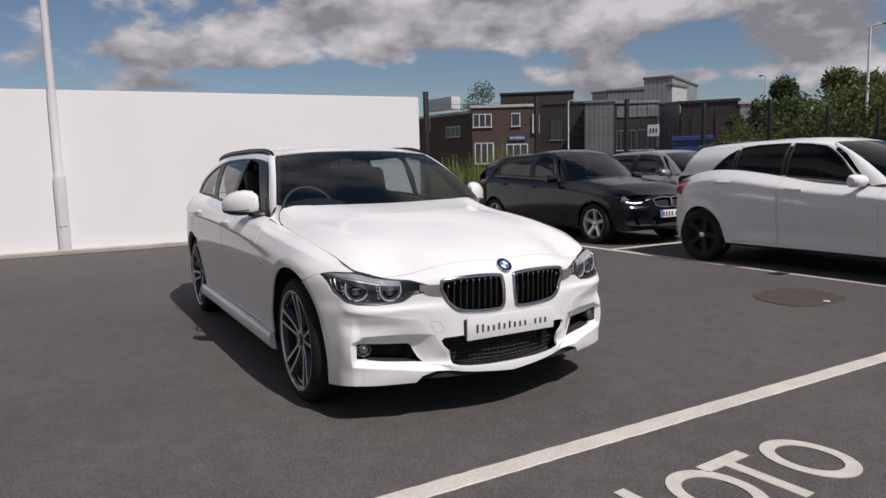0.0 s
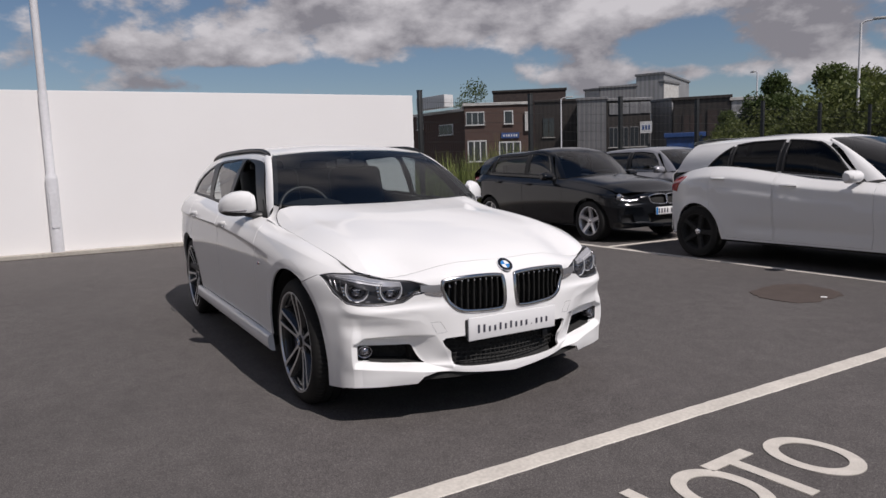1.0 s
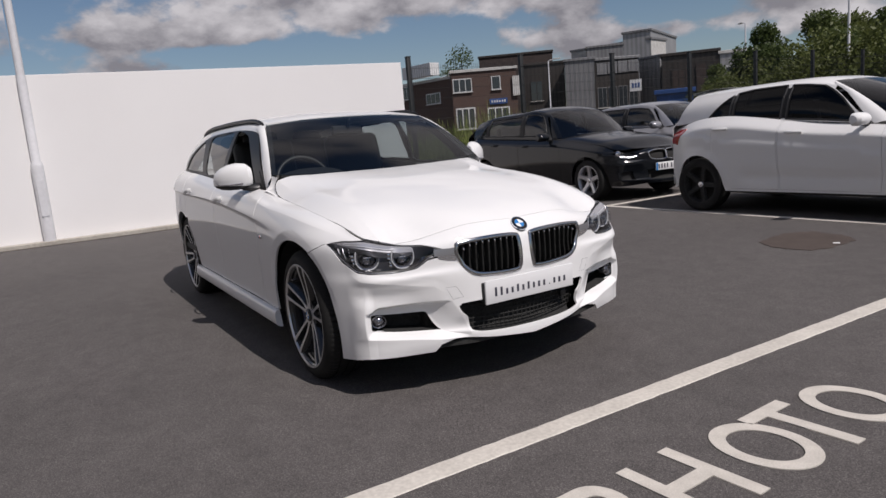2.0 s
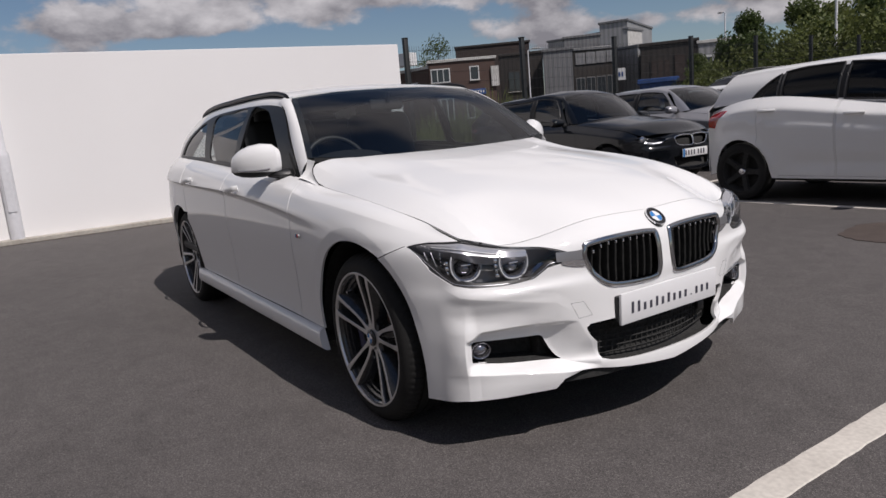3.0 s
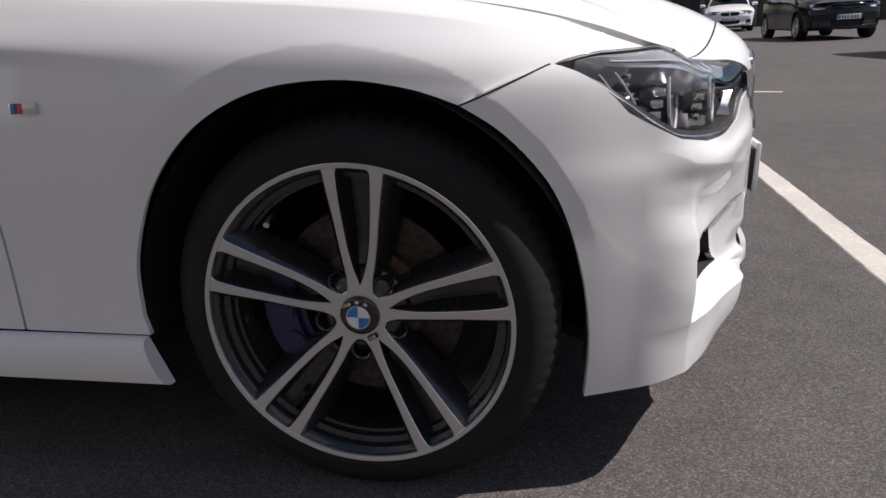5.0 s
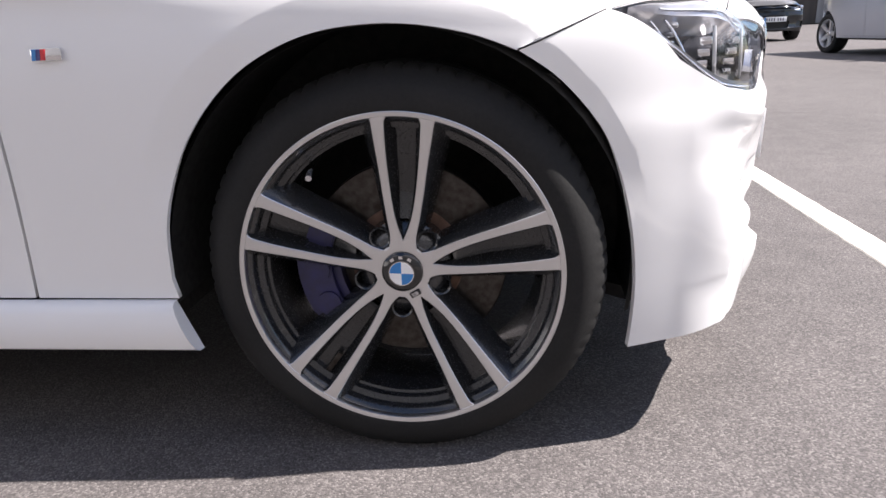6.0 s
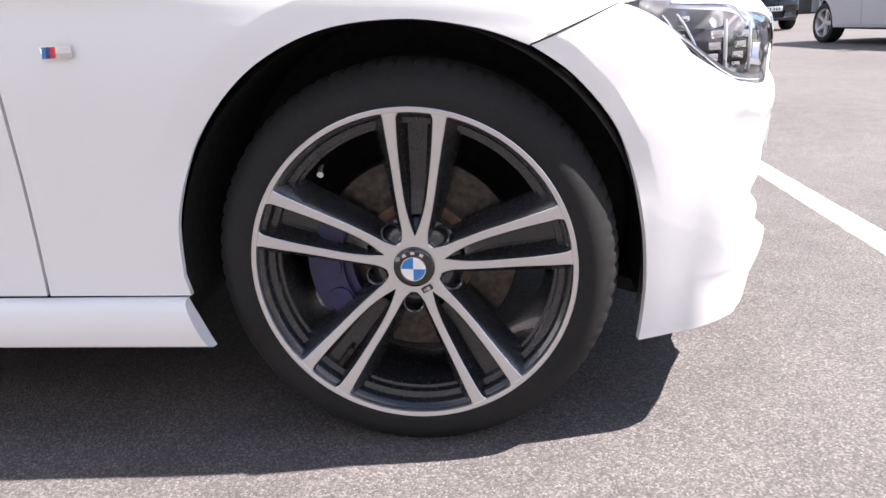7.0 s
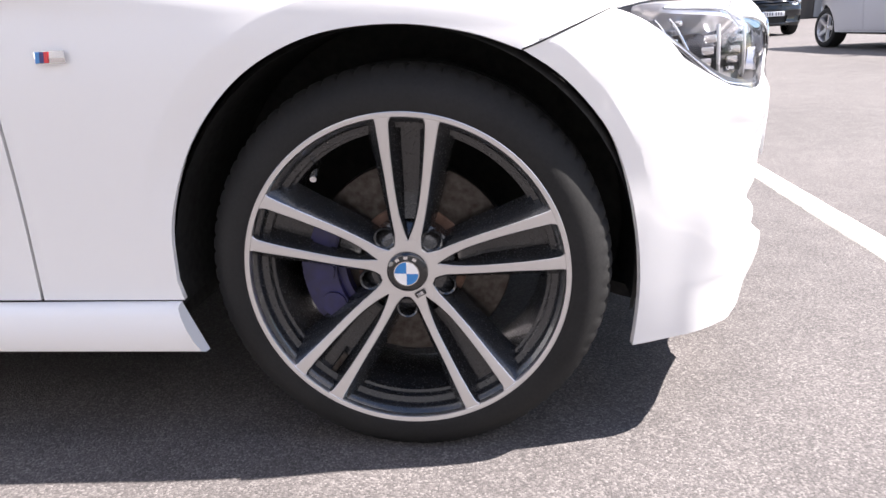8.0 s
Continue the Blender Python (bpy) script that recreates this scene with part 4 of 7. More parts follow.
def rounded_bar(bm, p0, p1, w, d):
    tube(bm, [p0, p1], w, 10, squash=(1, d / w))


def wheel(m):
    """A ten-arm alloy wheel with tyre, disc and blue caliper, under the car."""
    bm = bmesh.new()
    # hub body with bolt pockets
    revolve(bm, [(.0, .034), (.050, .030), (.062, .034), (.080, .050), (.082, .075), (.0, .075)], 48, "y")
    w = part("wheel", bm, M_WHEELBLACK, car, "diamond-cut black and silver alloy wheel", m=m)
    part("tyre", tyre_bm(), M_RUBBER, w, "black low-profile tyre")
    part("rim", rim_bm(), M_WHEELBLACK, w)
    part("rim_lip", lip_bm(), M_MACHINED, w)
    for k in range(5):
        part("spoke", spoke_bm(radians(85.5 + 72 * k)), [M_MACHINED, M_WHEELBLACK], w)
    bm = bmesh.new()
    revolve(bm, [(.0345, .030), (.0345, .0258), (.0355, .0253), (.0440, .0256), (.0460, .0268), (.0475, .034)], 48, "y")
    part("hub_ring", bm, M_MACHINED, w)
    # star-shaped machined face that joins the arms round the cap
    bm = bmesh.new()
    inner, outer, skirt_edge = [], [], []
    for k in range(180):
        a = radians(2 * k)
        d = abs((math.degrees(a) - 85.5 + 36) % 72 - 36)
        if d < 8.5:
            r = .0525 + .006 * (d / 8.5) ** 2
        elif d < 20:
            r = .0585 - .0085 * (d - 8.5) / 11.5
        else:
            r = .0465 + .0035 * math.cos((d - 20) / 16 * math.pi)
        for ring, q, y in ((inner, .0342, .0253), (outer, r, .0253), (skirt_edge, r + .0006, .040)):
            ring.append((q * math.cos(a), y, q * math.sin(a)))
    loft(bm, [inner, outer, skirt_edge], closed=True)
    part("hub_face", bm, M_MACHINED, w)
    for k in range(5):
        a = radians(121.5 + 72 * k)
        bm = bmesh.new()
        revolve(bm, [(.0175, .032), (.0185, .030), (.0175, .028), (.0150, .030), (.0145, .062), (0, .062)], 24, "y")
        bmesh.ops.translate(bm, vec=(.066 * math.cos(a), 0, .066 * math.sin(a)), verts=bm.verts)
        part("bolt_pocket", bm, M_WHEELBLACK, w)
        bm = bmesh.new()
        revolve(bm, [(.0, .048), (.0060, .046), (.0085, .047), (.0092, .053), (.0092, .062)], 6, "y")
        bmesh.ops.translate(bm, vec=(.066 * math.cos(a), 0, .066 * math.sin(a)), verts=bm.verts)
        part("wheel_bolt", bm, M_WHEELBLACK, w)
    # centre cap
    bm = bmesh.new()
    revolve(bm, [(0, .0150), (.022, .0160), (.0305, .0185), (.0335, .0215), (.0338, .027)], 48, "y")
    part("centre_cap", bm, M_GLOSSBLACK, w)
    bm = bmesh.new()
    revolve(bm, [(.0195, .0165), (.0195, .0140), (.0210, .0140), (.0210, .0175)], 40, "y")
    part("cap_ring", bm, M_CHROME, w)
    for q in range(4):
        bm = bmesh.new()
        a0 = radians(-2 + 90 * q)
        arc = [(.0195 * math.cos(a0 + i * math.pi / 16), .0195 * math.sin(a0 + i * math.pi / 16)) for i in range(9)]
        prism(bm, [(0, 0)] + arc, .0142, .0165, "y")
        part("cap_quarter", bm, M_BLUE if q % 2 else M_WHITE, w, smooth=False)
    for k in range(3):
        bm = bmesh.new()
        a = radians(122 - 32 * k)
        box(bm, (.0065, .002, .0052), (.0268 * math.cos(a), .0158, .0268 * math.sin(a)), turn=Matrix.Rotation(-(a - math.pi / 2), 4, 'Y'))
        part("cap_bar", bm, M_CHROME, w, smooth=False)
    # small dark badge on the hub
    bm = bmesh.new()
    box(bm, (.019, .003, .010), (0, 0, 0), .0015, turn=Matrix.Rotation(radians(-28), 4, 'Y'))
    tag = part("hub_badge", bm, M_GLOSSBLACK, w, m=Matrix.Translation((.0195, .0235, -.0385)))
    bm = bmesh.new()
    for o in (-.0045, -.0015, .003):
        box(bm, (.0016 if o < 0 else .005, .001, .006), (o, -.0018, 0))
    bmesh.ops.rotate(bm, cent=(0, 0, 0), matrix=Matrix.Rotation(radians(-28), 3, 'Y'), verts=bm.verts)
    part("badge_bars", bm, M_SATIN, tag, smooth=False)
    # brake
    part("brake_disc", disc_bm(.095, .170, .085, .024), M_STEEL, w)
    part("disc_hat", disc_bm(.030, .097, .080, .03), M_RUST, w)
    bm = bmesh.new()
    for r0, r1, y0, y1, b in ((.112, .188, .060, .082, .008), (.126, .172, .050, .064, .01)):
        arc = [(r, a) for a in np.linspace(radians(150), radians(213), 12) for r in (r1,)] + [(r0, a) for a in np.linspace(radians(213), radians(150), 12)]
        prism(bm, [(r * math.cos(a), r * math.sin(a)) for r, a in arc], y0, y1, "y", .004)
    for a in (158, 182, 206):
        q = radians(a)
        rounded_bar(bm, (.15 * math.cos(q), .046, .15 * math.sin(q)), (.15 * math.cos(q), .07, .15 * math.sin(q)), .022, .022)
    part("brake_caliper", bm, M_CALIPER, w, "dark blue painted brake caliper")
    bm = bmesh.new()
    a = radians(129)
    p = Vector((.218 * math.cos(a), .012, .218 * math.sin(a)))
    tube(bm, [p + Vector((0, .02, 0)), p + Vector((.001, .005, -.001)), p + Vector((.004, -.012, -.006))], [.004, .0045, .0052], 10)
    part("valve", bm, M_SATIN, w)
    for k in range(3):
        bm = bmesh.new()
        box(bm, (.016, .006, .009), (0, 0, 0), .001)
        a = radians(232)
        bmesh.ops.transform(bm, matrix=Matrix.Translation(((.226 - .013 * k) * math.cos(a), .030, (.226 - .013 * k) * math.sin(a))) @ Matrix.Rotation(-a, 4, 'Y'), verts=bm.verts)
        part("balance_weight", bm, M_STEEL, w)
    return w


WHEEL_Z = .3255
BIGGER = Matrix.Scale(1.012, 4)
LIP_Y = -.866
front_wheel = wheel(pose(.0115, LIP_Y, WHEEL_Z) @ BIGGER)


def wheel_copy(m):
    """Another wheel of the car on the same meshes."""
    w = copy_thing(front_wheel, m)
    w.parent = car
    return w


wheel_copy(pose(-2.81, LIP_Y - .004, WHEEL_Z, 0, 40, 0) @ BIGGER)
wheel_copy(pose(.006, -LIP_Y, WHEEL_Z, 0, 15, 180) @ BIGGER)
wheel_copy(pose(-2.81, -LIP_Y + .004, WHEEL_Z, 0, 70, 180) @ BIGGER)

# arch liners and underbody
for x0 in (.006, -2.81):
    for sgn in (-1, 1):
        bm = bmesh.new()
        arc = np.linspace(radians(-12), radians(187), 40)
        tuck = .055 if x0 > -1 else .0
        loft(bm, [[(x0 + r * 1.0 * math.cos(a), sgn * (y - tuck * max(0, math.cos(a)) ** 6 * (y > .8)), .325 + r * 1.03 * math.sin(a)) for a in arc] for r, y in ((.378, .868), (.388, .852), (.392, .78), (.392, .56))])
        loft(bm, [[(x0 + r * math.cos(a), sgn * .56, .325 + r * 1.03 * math.sin(a)) for a in arc] for r in (.392, .12)])
        part("arch_liner", bm, M_LINER, car)
bm = bmesh.new()
box(bm, (1.95, 1.72, .06), (-1.40, 0, .235), .02)
prism(bm, rounded([(-.35, -.55), (.25, -.56), (.42, -.72), (.60, -.66), (.725, -.30), (.75, 0), (.725, .30), (.60, .66), (.42, .72), (.25, .56), (-.35, .55)], .05), .215, .24)
box(bm, (.82, 1.15, .05), (-2.8, 0, .24), .02)
part("underbody", bm, M_LINER, car)
bm = bmesh.new()
box(bm, (.06, .96, .34), (.55, 0, .45), .02)
box(bm, (.9, 1.02, .42), (.05, 0, .50), .05)
box(bm, (.05, 1.50, .66), (-.58, 0, .56), .01)
part("engine_bay", bm, M_LINER, car)

# grilles, intakes, lamps, badges, plate
def ring_tube(name, sheet, pts, r, material, parent, lift=0.0, squash=(1, 1), mirror=False, label="", n=6):
    """A bar that follows a closed line on a sheet."""
    ab = np.array(sheet.line(smooth_line(pts, n, True))) if n > 1 else np.array(sheet.line(redo(np.array(pts), .03)))
    P = sheet.fn(ab[:, 0], ab[:, 1]) + sheet.normal(ab[:, 0], ab[:, 1]) * lift
    N = sheet.normal(ab[:, 0], ab[:, 1])
    if mirror:
        P, N = P * (1, -1, 1), N * (1, -1, 1)
    bm = bmesh.new()
    m, rows = len(P), []
    for i in range(m):
        t = P[(i + 1) % m] - P[i - 1]
        t /= np.linalg.norm(t)
        b = np.cross(t, N[i])
        rows.append([P[i] + (b * math.cos(q) * squash[0] + N[i] * math.sin(q) * squash[1]) * r for q in np.linspace(0, 2 * math.pi, 11)[:-1]])
    loft(bm, rows + [rows[0]], closed=True)
    bmesh.ops.remove_doubles(bm, verts=bm.verts, dist=1e-5)
    return part(name, bm, material, parent, label)


for mr in (False, True):
    sg = -1 if mr else 1
    # kidney grille
    back = piece("kidney_grille", panel_data(front, front.line(smooth_line(KIDNEY, 4, True)), (), .03, 0, -.055, mr), M_LINER, car, "black slatted grille in a chrome surround")
    ring_tube("surround", front, KIDNEY, .0095, M_DARKCHROME, back, -.001, (1.1, .8), mr)
    for i in range(9):
        y = -.062 - .0335 * i
        zt, zb = (.688, .532) if i < 7 else ((.682, .552) if i == 7 else (.668, .578))
        bm = bmesh.new()
        rows = []
        for z in np.linspace(zb, zt, 6):
            a, b = front.find((.74, y, z))
            p = front_fn(np.array([a]), np.array([b]))[0]
            x = p[0] - .008 - .012 * (1 - ((z - zb) / (zt - zb)))
            rows.append([(x, sg * (p[1] - .0035), z), (x + .004, sg * p[1], z), (x, sg * (p[1] + .0035), z), (x - .03, sg * (p[1] + .004), z), (x - .03, sg * (p[1] - .004), z)])
        loft(bm, rows, closed=True, cap=True)
        part("slat", bm, M_LINER, back)
        bm = bmesh.new()
        x, yy, z = rows[-1][1]
        box(bm, (.014, .0065, .012), (x - .004, yy, z - .012), .002)
        part("slat_tip", bm, M_SATIN, back)
    # fog lamp recess
    fo_ab = redo(np.array(FOG), .12)
    P = front_fn(fo_ab[:, 0], fo_ab[:, 1])
    back = P.mean(0) + (P - P.mean(0)) * .94 + np.array((-.085, .035, .004))
    bm = bmesh.new()
    rows = loft(bm, [[tuple(p * (1, sg, 1)) for p in P], [tuple(p * (1, sg, 1)) for p in back]], closed=True)
    mid = bm.verts.new(tuple(back.mean(0) * (1, sg, 1)))
    for a, b in zip(rows[1], rows[1][1:] + rows[1][:1]):
        bm.faces.new((a, b, mid))
    fog = part("fog_recess", bm, M_LINER, car)
    bm = bmesh.new()
    revolve(bm, [(0, .010), (.014, .008), (.024, .0), (.027, -.010), (.029, .010), (.033, .012), (.035, .005), (.033, -.03)], 32, "x")
    bmesh.ops.scale(bm, vec=(1, 1.05, .86), verts=bm.verts)
    fl = part("fog_lamp", bm, M_LAMPEYE, fog, m=pose(.540, sg * -.700, .364, 0, 0, sg * -14))
    bm = bmesh.new()
    revolve(bm, [(0, .017), (.016, .013), (.029, .007)], 32, "x")
    ln = part("fog_lens", bm, M_LENS, fog, m=pose(.540, sg * -.700, .364, 0, 0, sg * -14))
    ln.visible_shadow = False
    # headlamp: dark bowl, silver brow, open light guides round two projectors, facetted indicator
    outline = front.line(LAMP_LINE)
    lamp_ob = piece("headlamp", panel_data(front, outline, (), .02, 0, -.085, mr), M_LAMPDARK, car, "clear LED headlamp with a silver brow and two open light rings")
    ab = redo(np.array(outline), .10)
    P, N = front_fn(ab[:, 0], ab[:, 1]), front.normal(ab[:, 0], ab[:, 1])
    if mr:
        P, N = P * (1, -1, 1), N * (1, -1, 1)
    bm = bmesh.new()
    loft(bm, [[tuple(p) for p in P - N * d] for d in (.003, .03, .088)], closed=True)
    part("housing", bm, M_LAMPDARK, lamp_ob)
    lens = piece("lens", panel_data(front, outline, (), .02, .003, -.002, mr), M_LENS, lamp_ob)
    lens.visible_shadow = False
    ring_tube("lens_edge", front, LAMP_LINE, .0030, M_PLASTIC, lamp_ob, -.0045, (1, .7), mr, n=1)

    def inset(pts, d, n=5):
        """Places on the lamp, d behind its lens."""
        q = np.array(front.line(smooth_line(pts, n)))
        r = front_fn(q[:, 0], q[:, 1]) - front.normal(q[:, 0], q[:, 1]) * d
        return [tuple(p * (1, sg, 1)) for p in r]
    # black frame under the lens, wide along the bottom
    low_out = [(.334, -.822, .713), (.391, -.826, .693), (.440, -.810, .655), (.50, -.786, .610), (.54, -.762, .594), (.60, -.66, .584), (.645, -.55, .586), (.664, -.50, .612), (.676, -.47, .632), (.70, -.41, .636)]
    low_in = [(.345, -.822, .712), (.397, -.822, .699), (.440, -.806, .668), (.50, -.778, .624), (.54, -.748, .607), (.60, -.66, .598), (.64, -.556, .602), (.655, -.515, .624), (.665, -.485, .644), (.69, -.42, .645)]
    bm = bmesh.new()
    loft(bm, [inset(low_out, .004), inset(low_in, .010), inset(low_in, .04)])
    part("lower_frame", bm, M_PLASTIC, lamp_ob)
    for k, (d, rr) in enumerate(((.006, .0016), (.012, .0014))):
        bm = bmesh.new()
        mid = [tuple(np.array(a) * (1 - q) + np.array(b) * q) for a, b in zip(low_out, low_in) for q in (.45 + .4 * k,)]
        tube(bm, inset(mid, d), rr, 6)
        part("frame_rib", bm, M_SATIN, lamp_ob)
    # silver brow: a band along the upper edge
    oa = np.array(outline)
    nt = len(LAMP_LINE) - len(HEADLAMP) + 6
    up, dn = oa[:nt][::-1], np.concatenate([oa[nt:], oa[:1]])
    ub = np.linspace(2.75, 5.85, 26)
    wu, wd = np.interp(ub, up[:, 0], up[:, 1]), np.interp(ub, dn[:, 0], dn[:, 1])

    def band(f0, f1, d):
        """A line at a share f0 to f1 of the lamp's height under its upper edge, d behind the lens."""
        f = f1 + (f0 - f1) * np.sin(np.linspace(.12, 1.0, 26) * math.pi) ** .8
        w = wu - f * (wu - wd)
        r = front_fn(ub, w) - front.normal(ub, w) * d
        return [tuple(p * (1, sg, 1)) for p in r]
    bm = bmesh.new()
    loft(bm, [band(.04, .06, .007), band(.17, .12, .006), band(.36, .20, .016), band(.37, .21, .055)])
    part("brow", bm, M_BROW, lamp_ob, "satin silver brow strip")
    bm = bmesh.new()
    tube(bm, band(.27, .16, .0100)[3:-4], .0018, 6)
    part("light_guide", bm, M_RING, lamp_ob)
    for (cx, cy, cz), s in (((.511, -.712, .644), 1.0), ((.591, -.575, .638), .94)):
        n = np.array((1.0, -.22, .06))
        n /= np.linalg.norm(n)
        M = Matrix.Translation((cx, sg * cy, cz)) @ Vector(n * (1, sg, 1)).to_track_quat('X', 'Z').to_matrix().to_4x4()
        hexa = [(-.050, .046), (-.055, .012), (-.048, -.016), (-.028, -.038), (0, -.043), (.028, -.038), (.048, -.016), (.055, .012), (.050, .046)]
        bm = bmesh.new()
        tube(bm, [(.006, y * s, z * s) for y, z in smooth_line(hexa, 4)], .0029, 8)
        part("light_ring", bm, M_RING, lamp_ob, "frosted daytime running light ring", m=M)
        bm = bmesh.new()
        loft(bm, [[(x, y * s * k, z * s * k) for y, z in smooth_line(hexa, 4)] for x, k in ((.004, .93), (.002, .80), (-.014, .70), (-.040, .62))])
        part("projector_bezel", bm, M_LAMPEYE, lamp_ob, m=M)
        bm = bmesh.new()
        revolve(bm, [(0, .002), (.010 * s, .000), (.018 * s, -.006), (.024 * s, -.018), (.026 * s, -.04)], 28, "x")
        part("projector", bm, M_LAMPEYE, lamp_ob, m=M)
        bm = bmesh.new()
        box(bm, (.010, .036 * s, .005), (.002, 0, .012), .0015)
        part("projector_bar", bm, M_SATIN, lamp_ob, m=M)
        # upright silver stem beside the ring
        bm = bmesh.new()
        for k in range(4):
            box(bm, (.018, .012 + .003 * (k % 2), .012), (-.006 - .004 * k, -sg * (.066 - .003 * k) * s, .026 - .017 * k), .002, turn=Matrix.Rotation(radians(9 * (k % 3) - 9), 4, 'Z'))
        part("reflector_stem", bm, M_CHROME, lamp_ob, m=M)
    # stepped indicator reflectors in the outer end
    for k in range(6):
        bm = bmesh.new()
        box(bm, (.030, .006, .0085), (.436 - .002 * k, sg * (-.760 + .002 * k), .694 - .0135 * k), .002, turn=Matrix.Rotation(radians(sg * -38), 4, 'Z'))
        part("reflector", bm, M_SATIN if k % 2 else M_CHROME, lamp_ob)
    for (a, b) in (((.40, -.800, .700), (.425, -.805, .672)), ((.425, -.790, .703), (.455, -.790, .655))):
        bm = bmesh.new()
        tube(bm, inset([a, b], .016, 3), .0022, 6)
        part("reflector_edge", bm, M_SATIN, lamp_ob)
    # slanted silver blade in the inner corner
    bm = bmesh.new()
    loft(bm, [inset([(.662, -.487, .641), (.652, -.52, .614), (.64, -.552, .603)], .012), inset([(.652, -.505, .642), (.64, -.535, .618), (.63, -.57, .607)], .030)])
    part("inner_blade", bm, M_DARKCHROME, lamp_ob)
    # dark bridge between lamp and grille, silver along its foot
    bm = bmesh.new()
    loft(bm, [inset([(.675, -.46, z0), (.70, -.40, z0 - .002), (.715, -.36, z0)], -.003) for z0 in (.672, .656, .640)])
    part("bridge", bm, M_LAMPDARK, lamp_ob)
    bm = bmesh.new()
    loft(bm, [inset([(.68, -.445, .640), (.70, -.40, .638), (.715, -.36, .638)], -.004), inset([(.684, -.44, .628), (.70, -.40, .617), (.715, -.365, .612)], -.003)])
    part("bridge_foot", bm, M_SATIN, lamp_ob)

# small washer covers in the bumper
for sg in (1, -1):
    ring_tube("washer_cover", front, [(.699, -.425, .494), (.713, -.379, .494), (.720, -.348, .442), (.705, -.396, .436)], .0006, M_LAMPEYE, car, 0, (1, .6), sg < 0, n=1)

# lower intake: black backing with bars
io = front.line(gap(INTAKE))
io[0], io[-1] = (0.0, io[0][1]), (0.0, io[-1][1])
intake_ob = piece("lower_intake", joined(*[panel_data(front, io, (), .03, 0, -.07, mr) for mr in (False, True)]), M_LINER, car, "black mesh lower air intake")
for i in range(7):
    z = .275 + .021 * i
    yw = .30 + .07 * (z - .275) / .12
    bm = bmesh.new()
    tube(bm, [(.722 - .10 * (y / .4) ** 2, y, z) for y in np.linspace(-yw, yw, 17)], .0028, 6)
    part("intake_bar", bm, M_LINER, intake_ob)
for i in range(29):
    y = -.35 + .025 * i
    bm = bmesh.new()
    tube(bm, [(.720 - .10 * (y / .4) ** 2, y - .006, .268), (.720 - .10 * (y / .4) ** 2, y + .006, .405)], .0025, 6)
    part("intake_bar", bm, M_LINER, intake_ob)
bm = bmesh.new()
box(bm, (.02, .035, .035), (.700, .245, .345), .006)
part("sensor", bm, M_PLASTIC, intake_ob)

# plate on its plinth
bm = bmesh.new()
box(bm, (.012, .522, .112), (0, 0, 0), .003)
plate = part("dealer_plate", bm, M_PLATE, car, "white dealer plate with a line of dark lettering", m=pose(.758, .006, .444, 0, 2, 0))
bm = bmesh.new()
box(bm, (.03, .53, .09), (-.021, 0, 0), .004)
part("plate_holder", bm, M_PLASTIC, plate)
for i, h in enumerate((.95, .9, .62, .62, .8, .62, .8, .62, .62, .62, .12, .62, .62, .62)):
    bm = bmesh.new()
    hh = .044 * h
    box(bm, (.002, .012 if h > .3 else .005, hh), (.0068, -.205 + .0315 * i, -.022 + hh / 2), .0008)
    part("lettering", bm, M_INK, plate, smooth=False)


def roundel(parent, m, r, name="badge"):
    bm = bmesh.new()
    revolve(bm, [(0, .004), (r * .6, .0035), (r * .93, .002), (r, -.002), (r, -.006)], 40, "x")
    b = part(name, bm, M_GLOSSBLACK, parent, "round enamel bonnet badge in blue, white and black", m=m)
    for k, (r0, r1) in enumerate(((r * .93, r * 1.0), (r * .58, r * .63))):
        bm = bmesh.new()
        revolve(bm, [(r0, .0015), (r0, .005), (r1, .005), (r1, .0)], 40, "x")
        part("badge_ring", bm, M_CHROME, b)
    for q in range(4):
        a0 = radians(90 * q)
        arc = [(r * .585 * math.cos(a0 + i * math.pi / 16), r * .585 * math.sin(a0 + i * math.pi / 16)) for i in range(9)]
        bm = bmesh.new()
        prism(bm, [(0, 0)] + arc, .003, .0048, "x")
        part("badge_quarter", bm, M_BLUE if q % 2 else M_WHITE, b, smooth=False)
    return b


a, b = front.find((.700, 0, .722))
n = front.normal(np.array([0.0]), np.array([b]))[0]
c = front_fn(np.array([0.0]), np.array([b]))[0] + n * .004
roundel(car, Matrix.Translation(Vector(c)) @ Vector(n).to_track_quat('X', 'Z').to_matrix().to_4x4(), .041)

# small stripe badges on the wings
for sg in (1, -1):
    bm = bmesh.new()
    box(bm, (.048, .004, .018), (0, 0, 0), .001)
    eb = part("wing_badge", bm, M_CHROME, car, "small chrome wing badge with three colour stripes", m=pose(-.490, -sg * .9035, .695))
    for i, mm in enumerate((M_BLUE, M_DKBLUE, M_RED)):
        bm = bmesh.new()
        prism(bm, [(-.023 + .007 * i, -.008), (-.0165 + .007 * i, -.008), (-.014 + .007 * i, .008), (-.0205 + .007 * i, .008)], -sg * .0022, -sg * .0034, "y")
        part("stripe", bm, mm, eb, smooth=False)

# dark shut line between wing and bumper
for sg in (1, -1):
    q = np.array(front.line(smooth_line([(.206, -.885, .672), (.27, -.855, .695), (.328, -.824, .711)], 6)))
    r = front_fn(q[:, 0], q[:, 1]) - front.normal(q[:, 0], q[:, 1]) * .0004
    bm = bmesh.new()
    tube(bm, [tuple(p * (1, sg, 1)) for p in r], .0016, 6)
    part("wing_shut_line", bm, M_TRIM, car)

